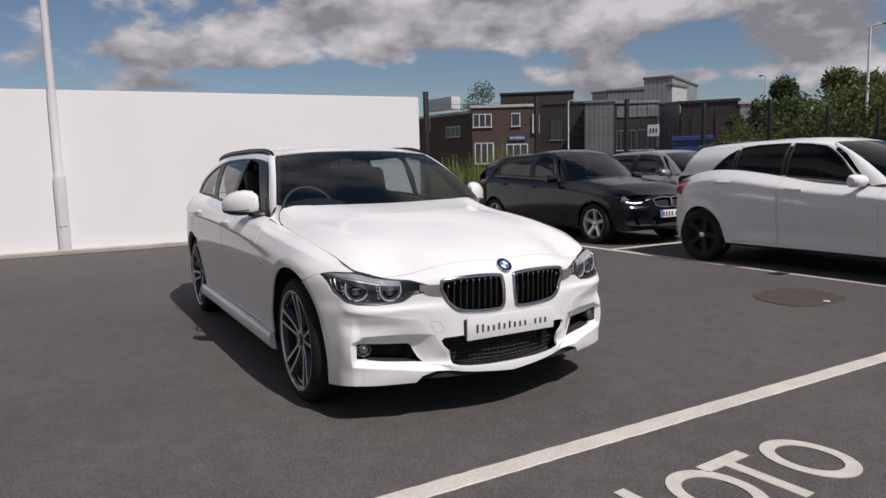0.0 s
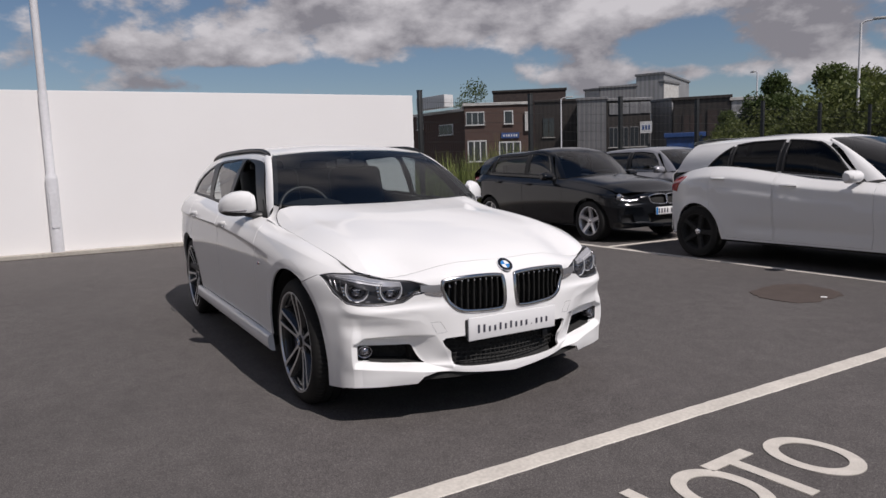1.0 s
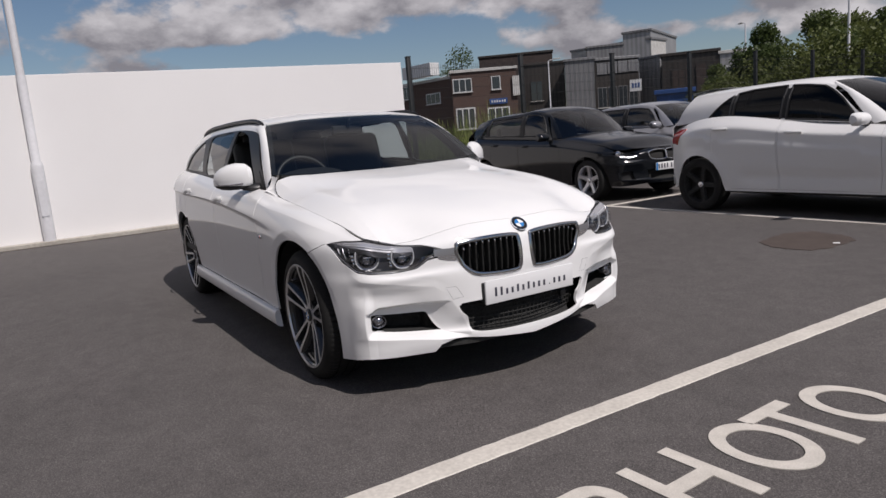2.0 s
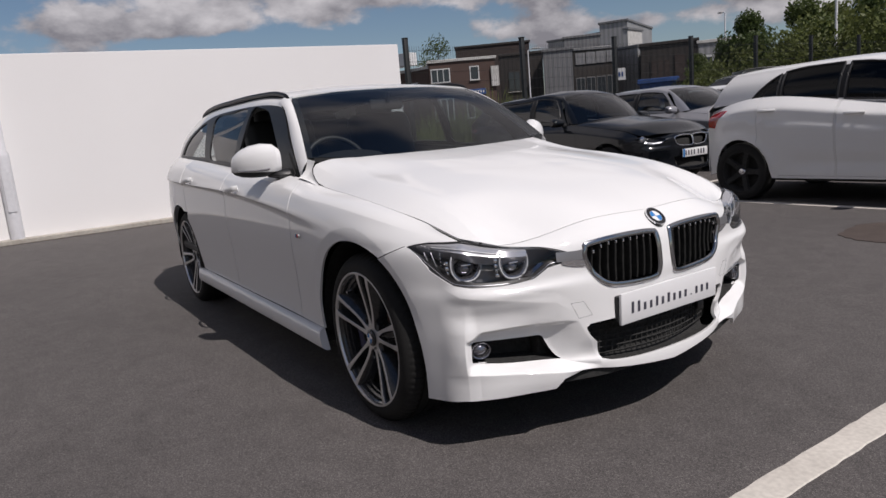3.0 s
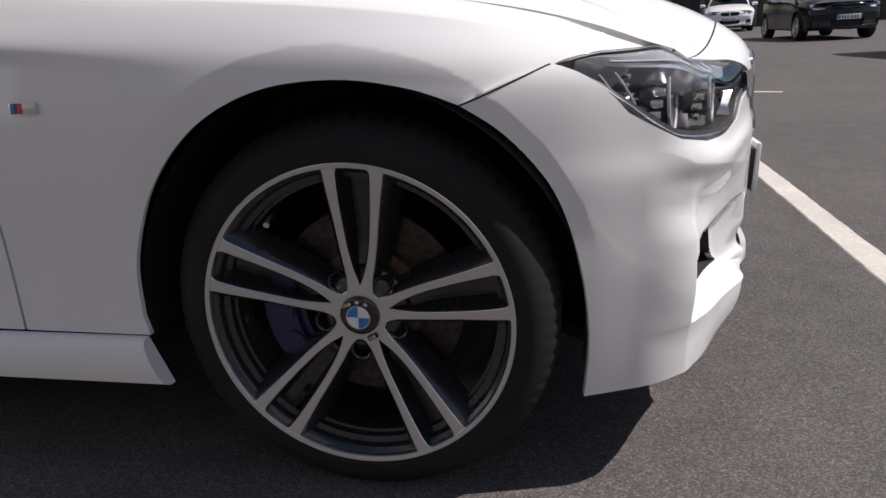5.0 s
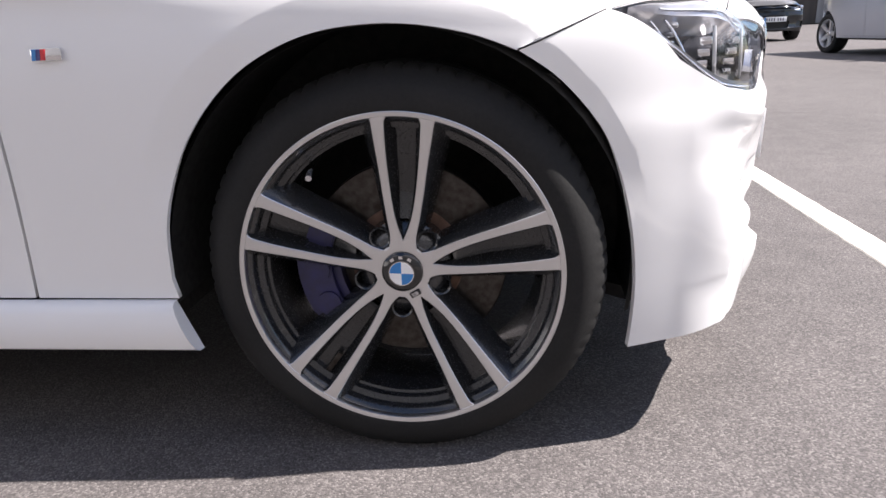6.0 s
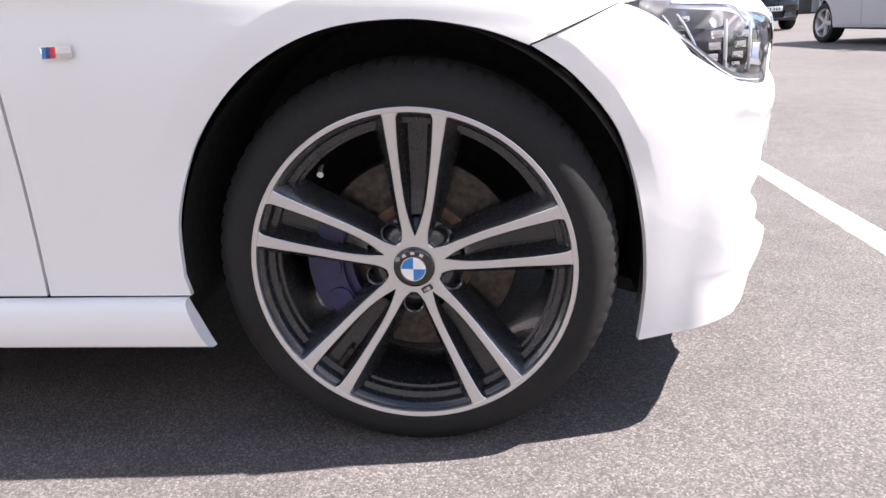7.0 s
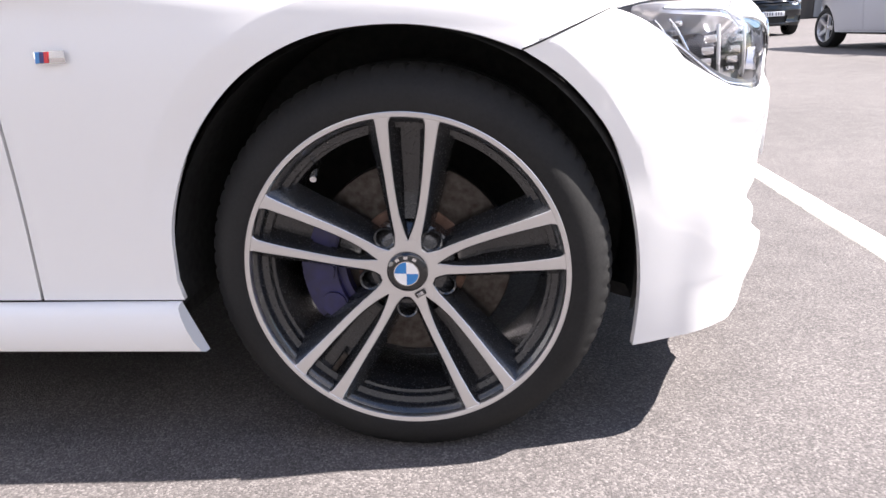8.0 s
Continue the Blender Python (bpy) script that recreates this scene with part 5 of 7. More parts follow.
# windscreen, pillars, roof, windows
def screen_fn(a, t):
    a, t = np.asarray(a, float), np.asarray(t, float)
    base = np.stack([-.565 - .148 * a ** 2, .742 * a, 1.000 + .014 * a ** 2], 1)
    head = np.stack([-1.205 - .055 * a ** 2, .578 * a, 1.357 - .014 * a ** 2], 1)
    bulge = (.030 * 4 * t * (1 - t))[:, None] * np.array((.5, 0, .86))
    return base + (head - base) * t[:, None] + bulge


screen = Sheet(screen_fn, -1, 1, 0, 1, sign=1.0)
ws_out = [(-.98, .02), (-.6, -.02), (0, -.03), (.6, -.02), (.98, .02), (.985, .5), (.97, .965), (.90, .985), (0, .985), (-.90, .985), (-.97, .965), (-.985, .5)]
ws = piece("windscreen", panel_data(screen, ws_out, (), .04, .004, 0), M_GLASS, car, "tinted windscreen reflecting the clouds")
ws.visible_shadow = False
frit_in = [(-.95, .028), (-.6, .012), (0, .006), (.6, .012), (.95, .028), (.94, .5), (.93, .92), (.86, .945), (0, .95), (-.86, .945), (-.93, .92), (-.94, .5)]
piece("screen_border", panel_data(screen, ws_out, [frit_in], .04, 0, -.004), M_PLASTIC, ws)

# scuttle below the glass
bm = bmesh.new()
loft(bm, [[(-.50 - .148 * (y / .74) ** 2 + dx, y, z) for y in np.linspace(-.60, .60, 17)] for dx, z in ((.0, .90), (-.04, .93), (-.075, .965), (-.12, .97))])
part("scuttle", bm, M_PLASTIC, car)
for y0, y1 in ((-.50, .02), (.05, .52)):
    bm = bmesh.new()
    tube(bm, [(-.575 - .148 * (y / .74) ** 2, y, .988 + .010 * (y / .74) ** 2) for y in np.linspace(y0, y1, 9)], .008, 8)
    part("wiper", bm, M_PLASTIC, car)

# front pillars: from the screen's edge to the door frame
WIN_A = [(-.725, -.766, .932), (-.815, -.745, 1.02), (-.935, -.711, 1.115), (-1.06, -.670, 1.213), (-1.18, -.638, 1.283), (-1.29, -.622, 1.312)]
for sg in (1, -1):
    t = np.linspace(-.02, .99, 16)
    e = screen_fn(np.full(16, -.985), t)
    g = np.array(smooth_line(WIN_A, 3))
    g = np.stack([np.interp(np.linspace(0, 1, 16), np.linspace(0, 1, len(g)), g[:, i]) for i in range(3)], 1)
    rows = []
    for k in np.linspace(0, 1, 8):
        row = e + (g - e) * k + np.array((.005, -.006, .005)) * 4 * k * (1 - k)
        rows.append([tuple(p * (1, sg, 1)) for p in row])
    rows.append([tuple((p + np.array((0, .02, -.005))) * (1, sg, 1)) for p in g])
    bm = bmesh.new()
    loft(bm, rows)
    part("front_pillar", bm, M_PAINT, car)

# roof and cant rails
rf = [(-1.215, v) for v in np.linspace(3.15, 8.85, 14)] + [(-3.45, v) for v in np.linspace(8.85, 3.15, 14)]
piece("roof", panel_data(upper, rf, (), .045, .01), M_PAINT, car)
DLO = [(-.752, -.764, .934), (-1.2, -.77, .958), (-1.7, -.77, .985), (-2.3, -.77, 1.010), (-3.10, -.757, 1.042), (-3.13, -.745, 1.067), (-3.06, -.715, 1.14), (-2.90, -.675, 1.22), (-2.68, -.645, 1.28), (-2.40, -.632, 1.312),
       (-2.0, -.630, 1.320), (-1.6, -.630, 1.315), (-1.32, -.632, 1.298), (-1.19, -.642, 1.277), (-1.065, -.670, 1.207), (-.94, -.712, 1.107), (-.82, -.745, 1.012)]
cant = upper.line(gap([(-1.215, -.642, 1.272), (-1.32, -.632, 1.299), (-1.6, -.630, 1.316), (-2.0, -.630, 1.321), (-2.40, -.632, 1.313), (-2.68, -.645, 1.281), (-2.90, -.675, 1.221), (-3.06, -.715, 1.14), (-3.131, -.745, 1.067), (-3.105, -.757, 1.042)]))
cant += [(-3.6, 0.0), (-3.54, 1.6), (-3.45, 3.12), (-2.6, 3.12), (-1.8, 3.12), (-1.215, 3.12)]
for mr in (False, True):
    piece("body_frame", panel_data(upper, cant, (), .04, .012, 0, mr), M_PAINT, car)


def win(pts):
    return upper.line(gap(pts + pts[:1]))[:-1]


W_FRONT = [(-.96, -.765, .97), (-1.3, -.77, .985), (-1.66, -.77, 1.000), (-1.66, -.70, 1.15), (-1.655, -.638, 1.300), (-1.5, -.638, 1.292), (-1.38, -.645, 1.270), (-1.30, -.662, 1.235), (-1.16, -.70, 1.145), (-1.05, -.735, 1.06)]
W_REAR = [(-1.76, -.77, 1.005), (-2.05, -.77, 1.018), (-2.30, -.77, 1.030), (-2.36, -.71, 1.16), (-2.415, -.645, 1.285), (-2.1, -.638, 1.302), (-1.755, -.638, 1.302), (-1.76, -.70, 1.15)]
W_QUARTER = [(-2.44, -.77, 1.040), (-2.72, -.77, 1.048), (-3.04, -.76, 1.058), (-3.05, -.75, 1.078), (-2.97, -.71, 1.15), (-2.83, -.675, 1.215), (-2.64, -.652, 1.262), (-2.53, -.70, 1.18)]
for mr in (False, True):
    tr = piece("window_trim", panel_data(upper, upper.line(gap(DLO + DLO[:1]))[:-1], [win(W_FRONT), win(W_REAR), win(W_QUARTER)], .03, .012, .002, mr), M_TRIM, car, "black window surround, front window lowered")
    for nm, w in (("rear_window", W_REAR), ("quarter_window", W_QUARTER)):
        g = piece(nm, panel_data(upper, win(w), (), .05, .003, -.003, mr), M_GLASSDARK, tr)
        g.visible_shadow = False
    if mr:
        g = piece("front_window", panel_data(upper, win(W_FRONT), (), .05, .003, -.003, mr), M_GLASS, tr)
        g.visible_shadow = False
    # waist strip
    ab = np.array(upper.line(gap([(-.80, -.764, .935), (-1.2, -.77, .956), (-1.7, -.77, .983), (-2.3, -.77, 1.008), (-2.90, -.766, 1.038)])))
    P = UPPER(ab[:, 0], ab[:, 1]) + np.array((0, -.004, 0))
    bm = bmesh.new()
    tube(bm, [tuple(p * (1, -1 if mr else 1, 1)) for p in P], .007, 8, squash=(.7, 1.2))
    part("waist_strip", bm, M_PLASTIC, tr)

# roof rails
for sg in (1, -1):
    bm = bmesh.new()
    pts, rad = [], []
    for x, up in ((-1.225, -.004), (-1.27, .012), (-1.36, .018), (-1.5, .020), (-1.9, .020), (-2.3, .020), (-2.6, .020), (-2.85, .017), (-2.98, .006), (-3.03, -.004)):
        p = UPPER(np.array([x]), np.array([2.75]))[0]
        pts.append((x, sg * p[1], p[2] + up))
        rad.append(.008 if up < 0 else .0115)
    pts = smooth_line(pts, 4)
    rad = [float(r) for r in np.interp(np.linspace(0, 1, len(pts)), np.linspace(0, 1, len(rad)), rad)]
    tube(bm, pts, rad, 10, squash=(1.0, 1.15))
    part("roof_rail", bm, M_TRIM, car)
    bm = bmesh.new()
    loft(bm, [[(x, sg * UPPER(np.array([x]), np.array([2.75]))[0][1], UPPER(np.array([x]), np.array([2.75]))[0][2] + h) for x in np.linspace(-1.24, -2.98, 20)] for h in (-.01, .010)])
    part("rail_foot", bm, M_LINER, car)

# door mirrors
def door_mirror(sg):
    def sec(q, lo, hi, depth, grow=0.0):
        """A D-shaped section across y."""
        out = []
        for a in np.linspace(0, 2 * math.pi, 21)[:-1]:
            c, s = math.cos(a), math.sin(a)
            x = (abs(c) ** .8 * math.copysign(1, c))
            x = x * depth * (1.0 if c > 0 else .35)
            z = (lo + hi) / 2 + (abs(s) ** .75 * math.copysign(1, s)) * ((hi - lo) / 2 + grow)
            out.append((x, q, z))
        return out
    X0 = -.985

    def lean(y):
        return (-abs(y) + .89) * .75
    st = [(-.790, .985, 1.03, .02), (-.80, .955, 1.078, .055), (-.825, .946, 1.100, .082), (-.865, .940, 1.106, .096), (-.91, .940, 1.098, .098), (-.95, .946, 1.078, .088), (-.978, .960, 1.050, .062), (-.988, .975, 1.02, .03)]
    bm = bmesh.new()
    loft(bm, [[(X0 + lean(y) + p[0], sg * p[1], p[2]) for p in sec(y, lo, hi, d)] for y, lo, hi, d in st], closed=True, cap=True)
    bmesh.ops.bisect_plane(bm, geom=bm.verts[:] + bm.edges[:] + bm.faces[:], plane_co=(0, sg * -.90, .970), plane_no=(0, -sg * .06, -1), clear_outer=True)
    mir = part("door_mirror", bm, M_PAINT, car, "white door mirror with black underside")
    bm = bmesh.new()
    loft(bm, [[(X0 + lean(y) + p[0] * .97, sg * p[1], p[2]) for p in sec(y, lo + .002, hi - .004, d)] for y, lo, hi, d in st], closed=True, cap=True)
    bmesh.ops.bisect_plane(bm, geom=bm.verts[:] + bm.edges[:] + bm.faces[:], plane_co=(0, sg * -.90, .976), plane_no=(0, sg * .06, 1), clear_outer=True)
    part("underside", bm, M_PLASTIC, mir)
    bm = bmesh.new()
    tube(bm, [(X0 + .05, sg * -.84, .955), (X0 + .09, sg * -.80, .950), (X0 + .09, sg * -.77, .948), (X0 + .085, sg * -.75, .948)], [.022, .030, .034, .034], 12, squash=(1.4, .8))
    part("arm", bm, M_PLASTIC, mir)
    bm = bmesh.new()
    tube(bm, [(X0 + .096 + lean(.86), sg * -.86, .982), (X0 + .098 + lean(.91), sg * -.91, .979), (X0 + .088 + lean(.95), sg * -.95, .979), (X0 + .06 + lean(.98), sg * -.980, .981)], .0055, 8)
    part("indicator", bm, M_SATIN, mir)
    bm = bmesh.new()
    prism(bm, rounded([(sg * -.81, .955), (sg * -.96, .96), (sg * -.975, 1.0), (sg * -.95, 1.06), (sg * -.86, 1.085), (sg * -.81, 1.07)], .03), X0 - .037, X0 - .041, "x")
    for v in bm.verts:
        v.co.x += lean(v.co.y)
    part("mirror_glass", bm, M_CHROME, mir)
    # black sail panel
    ab = upper.line([(-.79, -.764, .940), (-.94, -.768, .955), (-.94, -.74, 1.03), (-.90, -.738, 1.045), (-.84, -.75, .99)])
    piece("sail_panel", panel_data(upper, ab, (), .03, .01, .006, sg < 0), M_PLASTIC, mir)


door_mirror(1)
door_mirror(-1)

# door handles
for sg in (1, -1):
    for x0, z0 in ((-1.42, .868), (-2.43, .895)):
        bm = bmesh.new()
        pts = [(x0 + d, sg * (-.897 - o), z0 + .012 * d / .1) for d, o in ((-.105, .0), (-.09, .020), (-.05, .030), (0, .032), (.05, .030), (.085, .020), (.10, .0))]
        tube(bm, smooth_line(pts, 3), .014, 10, squash=(.55, 1.15))
        part("door_handle", bm, M_PAINT, car)
        bm = bmesh.new()
        ab = side.find((x0 + .05, -.9, z0 - .004))
        out = rounded([(ab[0] - .045, ab[1] - .42), (ab[0] + .045, ab[1] - .42), (ab[0] + .045, ab[1] + .35), (ab[0] - .045, ab[1] + .35)], .04)
        piece("handle_cup", panel_data(side, out, (), .02, 0, .0012, sg < 0), M_SATIN, car)
        bm.free()

# tail: bumper, tailgate, lamps
def tail_fn(y, z):
    y, z = np.asarray(y, float), np.asarray(z, float)
    x = -3.84 + .13 * np.abs(y / .68) ** 3.0 + np.clip(z - 1.03, 0, 1) * 1.08 - .03 * np.exp(-((z - .55) / .12) ** 2)
    return np.stack([x, y, z], 1)


tail = Sheet(tail_fn, -.70, .70, .25, 1.40, sign=-1.0)
piece("rear_bumper", panel_data(tail, [(-.69, .34), (-.5, .27), (.5, .27), (.69, .34), (.71, .70), (-.71, .70)], (), .05, .01), M_PAINT, car)
tg = piece("tailgate", panel_data(tail, [(-.70, .706), (.70, .706), (.69, 1.0), (.64, 1.06), (.60, 1.14), (.50, 1.245), (-.50, 1.245), (-.60, 1.14), (-.64, 1.06), (-.69, 1.0)], [[(-.54, 1.03), (.54, 1.03), (.45, 1.21), (-.45, 1.21)]], .05, .01), M_PAINT, car)
g = piece("rear_screen", panel_data(tail, [(-.545, 1.025), (.545, 1.025), (.455, 1.215), (-.455, 1.215)], (), .06, 0, -.004), M_GLASSDARK, tg)
g.visible_shadow = False
for sg in (1, -1):
    piece("tail_lamp", panel_data(tail, [(sg * .36, .87), (sg * .60, .86), (sg * .595, .98), (sg * .36, .97)], (), .05, 0, .004), M_TAIL, car)

# rounded corners between the quarters and the tail
vs, vu = np.linspace(.3, 7, 24), np.linspace(0, 3.1, 14)
for sg in (1, -1):
    q = SIDE(np.full(24, -3.695), vs)
    t = tail_fn(np.interp(q[:, 2], (.3, .9, 1.06), (-.66, -.66, -.60)), q[:, 2])
    q2 = UPPER(np.interp(vu, (0, 1.6, 3.1), (-3.595, -3.535, -3.445)), vu)
    t2 = tail_fn(q2[:, 1] * .93, q2[:, 2])
    for a, b in ((q, t), (q2, t2)):
        bm = bmesh.new()
        loft(bm, [[tuple(p * (1, sg, 1)) for p in a + (b - a) * k + np.array((-.01, -.01, 0)) * 4 * k * (1 - k)] for k in (0, .33, .66, 1)])
        part("tail_corner", bm, M_PAINT, car)

# cabin
bm = bmesh.new()
loft(bm, [[(x, y, z - .04 * abs(y / .7) ** 3) for y in np.linspace(-.70, .70, 15)] for x, z in ((-.60, .96), (-.80, .985), (-.98, .965), (-1.05, .90), (-1.06, .70), (-1.0, .45))])
part("dashboard", bm, M_CABIN, car)
bm = bmesh.new()
loft(bm, [[(-1.08 - .06 * math.sin(a), -.37 + .24 * math.cos(a), .93 + .06 * math.sin(a)) for a in np.linspace(.2, math.pi - .2, 9)], [(-1.0 - .05 * math.sin(a), -.37 + .22 * math.cos(a), .98 + .05 * math.sin(a)) for a in np.linspace(.2, math.pi - .2, 9)], [(-.86, -.37 + .2 * math.cos(a), .98) for a in np.linspace(.2, math.pi - .2, 9)]])
part("instrument_hood", bm, M_CABIN, car)
bm = bmesh.new()
M = Matrix.Translation((-1.16, -.37, .93)) @ Matrix.Rotation(radians(-24), 4, 'Y')
tube(bm, [M @ Vector((0, .185 * math.cos(a), .185 * math.sin(a))) for a in np.linspace(0, 2 * math.pi, 41)], .0155, 10)
for a in (0, math.pi, -math.pi / 2):
    tube(bm, [M @ Vector((.03, .05 * math.cos(a), .05 * math.sin(a))), M @ Vector((0, .18 * math.cos(a), .18 * math.sin(a)))], .014, 8)
box(bm, (.05, .14, .12), M @ Vector((.03, 0, 0)), .03)
part("steering_wheel", bm, M_LEATHER, car)


def seat(x, y, wide=.50):
    bm = bmesh.new()
    box(bm, (.52, wide, .16), (x, y, .60), .05, seg=3)
    st = part("seat", bm, M_LEATHER, car)
    bm = bmesh.new()
    box(bm, (.15, wide * .92, .62), (0, 0, .31), .06, seg=3)
    part("backrest", bm, M_LEATHER, st, m=pose(x - .26, y, .64, 0, -16, 0))
    for k in ((0,) if wide < .8 else (-.33, .33)):
        bm = bmesh.new()
        box(bm, (.11, .27, .19), (0, 0, 0), .045, seg=3)
        for q in (-.06, .06):
            tube(bm, [(0, q, -.16), (0, q, -.05)], .008, 6)
        part("headrest", bm, M_LEATHER, st, m=pose(x - .455, y + k, 1.215, 0, -10, 0))


seat(-1.62, -.37)
seat(-1.62, .37)
seat(-2.50, 0, 1.25)
bm = bmesh.new()
box(bm, (2.6, 1.72, .06), (-1.75, 0, .40), .02)
box(bm, (.9, 1.30, .04), (-3.2, 0, .80), .02)
for sg in (-1, 1):
    box(bm, (2.3, .05, .50), (-1.85, sg * .80, .66), .02)
    box(bm, (.7, .06, .34), (-3.0, sg * .70, .76), .02)
part("cabin_lining", bm, M_CABIN, car)
ih = [(-1.30, v) for v in np.linspace(3.2, 8.8, 12)] + [(-3.5, v) for v in np.linspace(8.8, 3.2, 12)]
piece("headliner", panel_data(upper, ih, (), .1, 0, -.03), grain(mat("headliner_cloth", (0.35, 0.34, 0.33), .9), 300, .2, colors=((.3, .29, .28), (.4, .39, .38))), car)
bm = bmesh.new()
box(bm, (.03, .24, .065), (-1.22, 0, 1.265), .02, turn=Matrix.Rotation(radians(8), 4, 'Z'))
tube(bm, [(-1.20, 0, 1.275), (-1.17, 0, 1.33)], .012, 8)
part("interior_mirror", bm, M_CABIN, car)

# parked cars: one way of building, many shapes
M_PGLASS = glass_mat("parked_car_glass", (0.30, 0.33, 0.34), ior=1.85)
M_SILVERWHEEL = grain(mat("silver_wheel_paint", (0.5, 0.5, 0.52), 0.3, 0.8), 60, 0.05, rough=(0.25, 0.4))
M_BLACKPAINT = mat("black_paint", (0.005, 0.006, 0.008), 0.15, coat=0.2, spec=0.4)
M_GREYPAINT = mat("silver_grey_paint", (0.30, 0.30, 0.32), 0.3, 0.5, coat=0.8)
M_SILVERPAINT = mat("silver_paint", (0.42, 0.44, 0.49), 0.3, 0.5, coat=0.8)
M_DARKGREY = mat("dark_grey_paint", (0.06, 0.062, 0.07), 0.3, 0.4, coat=0.8)
M_WHITEPAINT = mat("plain_white_paint", (0.72, 0.72, 0.72), 0.6, coat=0.7, spec=0.15)


knots9 = knots(9)


def plain_wheel(parent, m, r, n, material, width=.21):
    """A wheel with an n-spoke rim under a parked car."""
    bm = bmesh.new()
    revolve(bm, [(r * .70, 0), (r * .76, -.010), (r * .88, -.012), (r * .97, .004), (r, .03), (r, width - .04), (r * .96, width), (r * .7, width)], 40, "y")
    w = part("wheel", bm, M_RUBBER, parent, m=m)
    bm = bmesh.new()
    revolve(bm, [(r * .71, .012), (r * .72, -.002), (r * .69, -.003), (r * .66, .012), (r * .62, .05), (r * .60, .12)], 40, "y")
    part("rim", bm, material, w)
    for k in range(n):
        a = 2 * math.pi * k / n + .3
        bm = bmesh.new()
        rows = []
        for q, wd, y in ((.10, .030, .030), (.3, .024, .024), (.5, .022, .012), (.68, .028, .002)):
            rows.append([(math.cos(a) * q * r - math.sin(a) * o * 1.5, y + (.03 if h else 0), math.sin(a) * q * r + math.cos(a) * o * 1.5) for o, h in ((-wd, 1), (-wd * .7, 0), (wd * .7, 0), (wd, 1))])
        loft(bm, rows)
        part("spoke", bm, material, w)
    bm = bmesh.new()
    revolve(bm, [(0, .018), (r * .10, .02), (r * .13, .03), (r * .14, .05)], 20, "y")
    part("hub_cap", bm, M_SATIN, w)
    bm = bmesh.new()
    revolve(bm, [(0, .10), (r * .62, .10)], 24, "y")
    part("brake_disc", bm, M_LINER, w)
    return w


def parked_car(name, label, m, paint, W=.89, wb=2.70, fo=.80, ro=.80, H=1.43, zb=(.95, 1.04), roof=(-1.05, -2.95), screen=-.42, tail_x=None, nose=.72, hatch=True, drop=(.045, .17),
               wheel_mat=None, spokes=5, r=.315, grille="wide", rails=False, glass=None, step=.055, spoiler=False, group="", category="car", taper=False):
    """A car with its front axle middle at its own origin and its nose to +x."""
    c = thing(name, label, category, group, m=m)
    glass, wheel_mat = glass or M_PGLASS, wheel_mat or M_SILVERWHEEL
    L = -(wb + ro)
    k = W / .906
    zf, zr = zb

    def belt(x):
        return zf + (zr - zf) * (-.7 - x) / (-.7 - L)

    xs = [L + .13, L + .45, -wb, -wb * .5, -.7, -.3, 0, .25, .46]
    ky = [.80, .955, 1.0, .995, .995, 1.0, 1.0, .965, .86]
    bz = [belt(x) for x in xs[:5]] + [zf - .045, zf - .085, zf - .13, zf - .19]
    zt0 = zr
    if taper:
        bz[0], bz[1], zt0 = bz[0] - .15, bz[1] - .05, zr - .14
    rows = []
    for fy, fz in ((.955, 0), (.98, .25), (1.0, .52), (1.0, .78), (.975, .88), (.86, 1.0)):
        rows.append([(x, -W * q * fy, .25 + (b - .25) * fz) for x, q, b in zip(xs, ky, bz)])
    plain = sections(rows)

    def s_fn(x, v):
        """The body side; the sculpted one has a falling crease and flared arches."""
        p = plain(x, v)
        if taper:
            zc = .62 + .30 * np.clip((-.3 - p[:, 0]) / 2.8, 0, 1.2)
            d = p[:, 2] - zc
            p[:, 1] -= .012 * np.clip(np.where(d > 0, 1 - d / .05, 1 + d / .14), 0, 1) * soft((-.25 - p[:, 0]) / .5)
            for ax in (0, -wb):
                e = np.hypot(p[:, 0] - ax, p[:, 2] - .30)
                p[:, 1] -= .016 * soft(1 - (e - r - .045) / .10) * soft((p[:, 2] - .28) / .1)
            p[:, 1] += .020 * np.exp(-((p[:, 2] - .42) / .07) ** 2) * soft((-.5 - p[:, 0]) / .2) * soft((p[:, 0] + wb - .5) / .2)
        return p
    sh = Sheet(s_fn, xs[0], .46, 0, 5, na=120, nb=60)

    def arch(x0, a0=0.0, a1=math.pi):
        return [(x0 + (r + .045) * math.cos(a), .30 + (r + .055) * math.sin(a)) for a in np.linspace(a0, a1, 13)]

    vv = np.linspace(0, 5, 121)

    def at(x, z):
        """Sheet place of (x, z) on the side."""
        p = s_fn(np.full(121, x), vv)
        return (x, float(np.interp(z, p[:, 2], vv)))

    sides = (False, True)
    lo = .26
    bl = 4.97
    body = [(xs[0], 0.02)] + [at(x, z) for x, z in arch(-wb)[::-1]] + [(-wb + r + .06, 0.02), (-(r + .06), 0.02)] + [at(x, z) for x, z in arch(0)[::-1]] + [at(.36, lo + .02), at(.40, .5), (.44, 3.2), (.40, bl), (0, bl), (-.7, bl), (-wb * .5, bl), (xs[0], bl)]
    # doors drawn out of the side by their shut lines
    xA, xB, xC = -.62, -.62 - (wb - .62) * .50, -wb + .22
    d1 = [(xA, bl - .03), at(xA + .02, .5), (xA, .15), (xB, .15), at(xB, .6), (xB, bl - .03)]
    d2 = [(xB - .012, bl - .03), at(xB - .012, .6), (xB - .012, .15), (-wb + r + .12, .15)] + [at(x, z) for x, z in arch(-wb, .35, .95)] + [at(xC, .75), (xC - .02, bl - .03)]

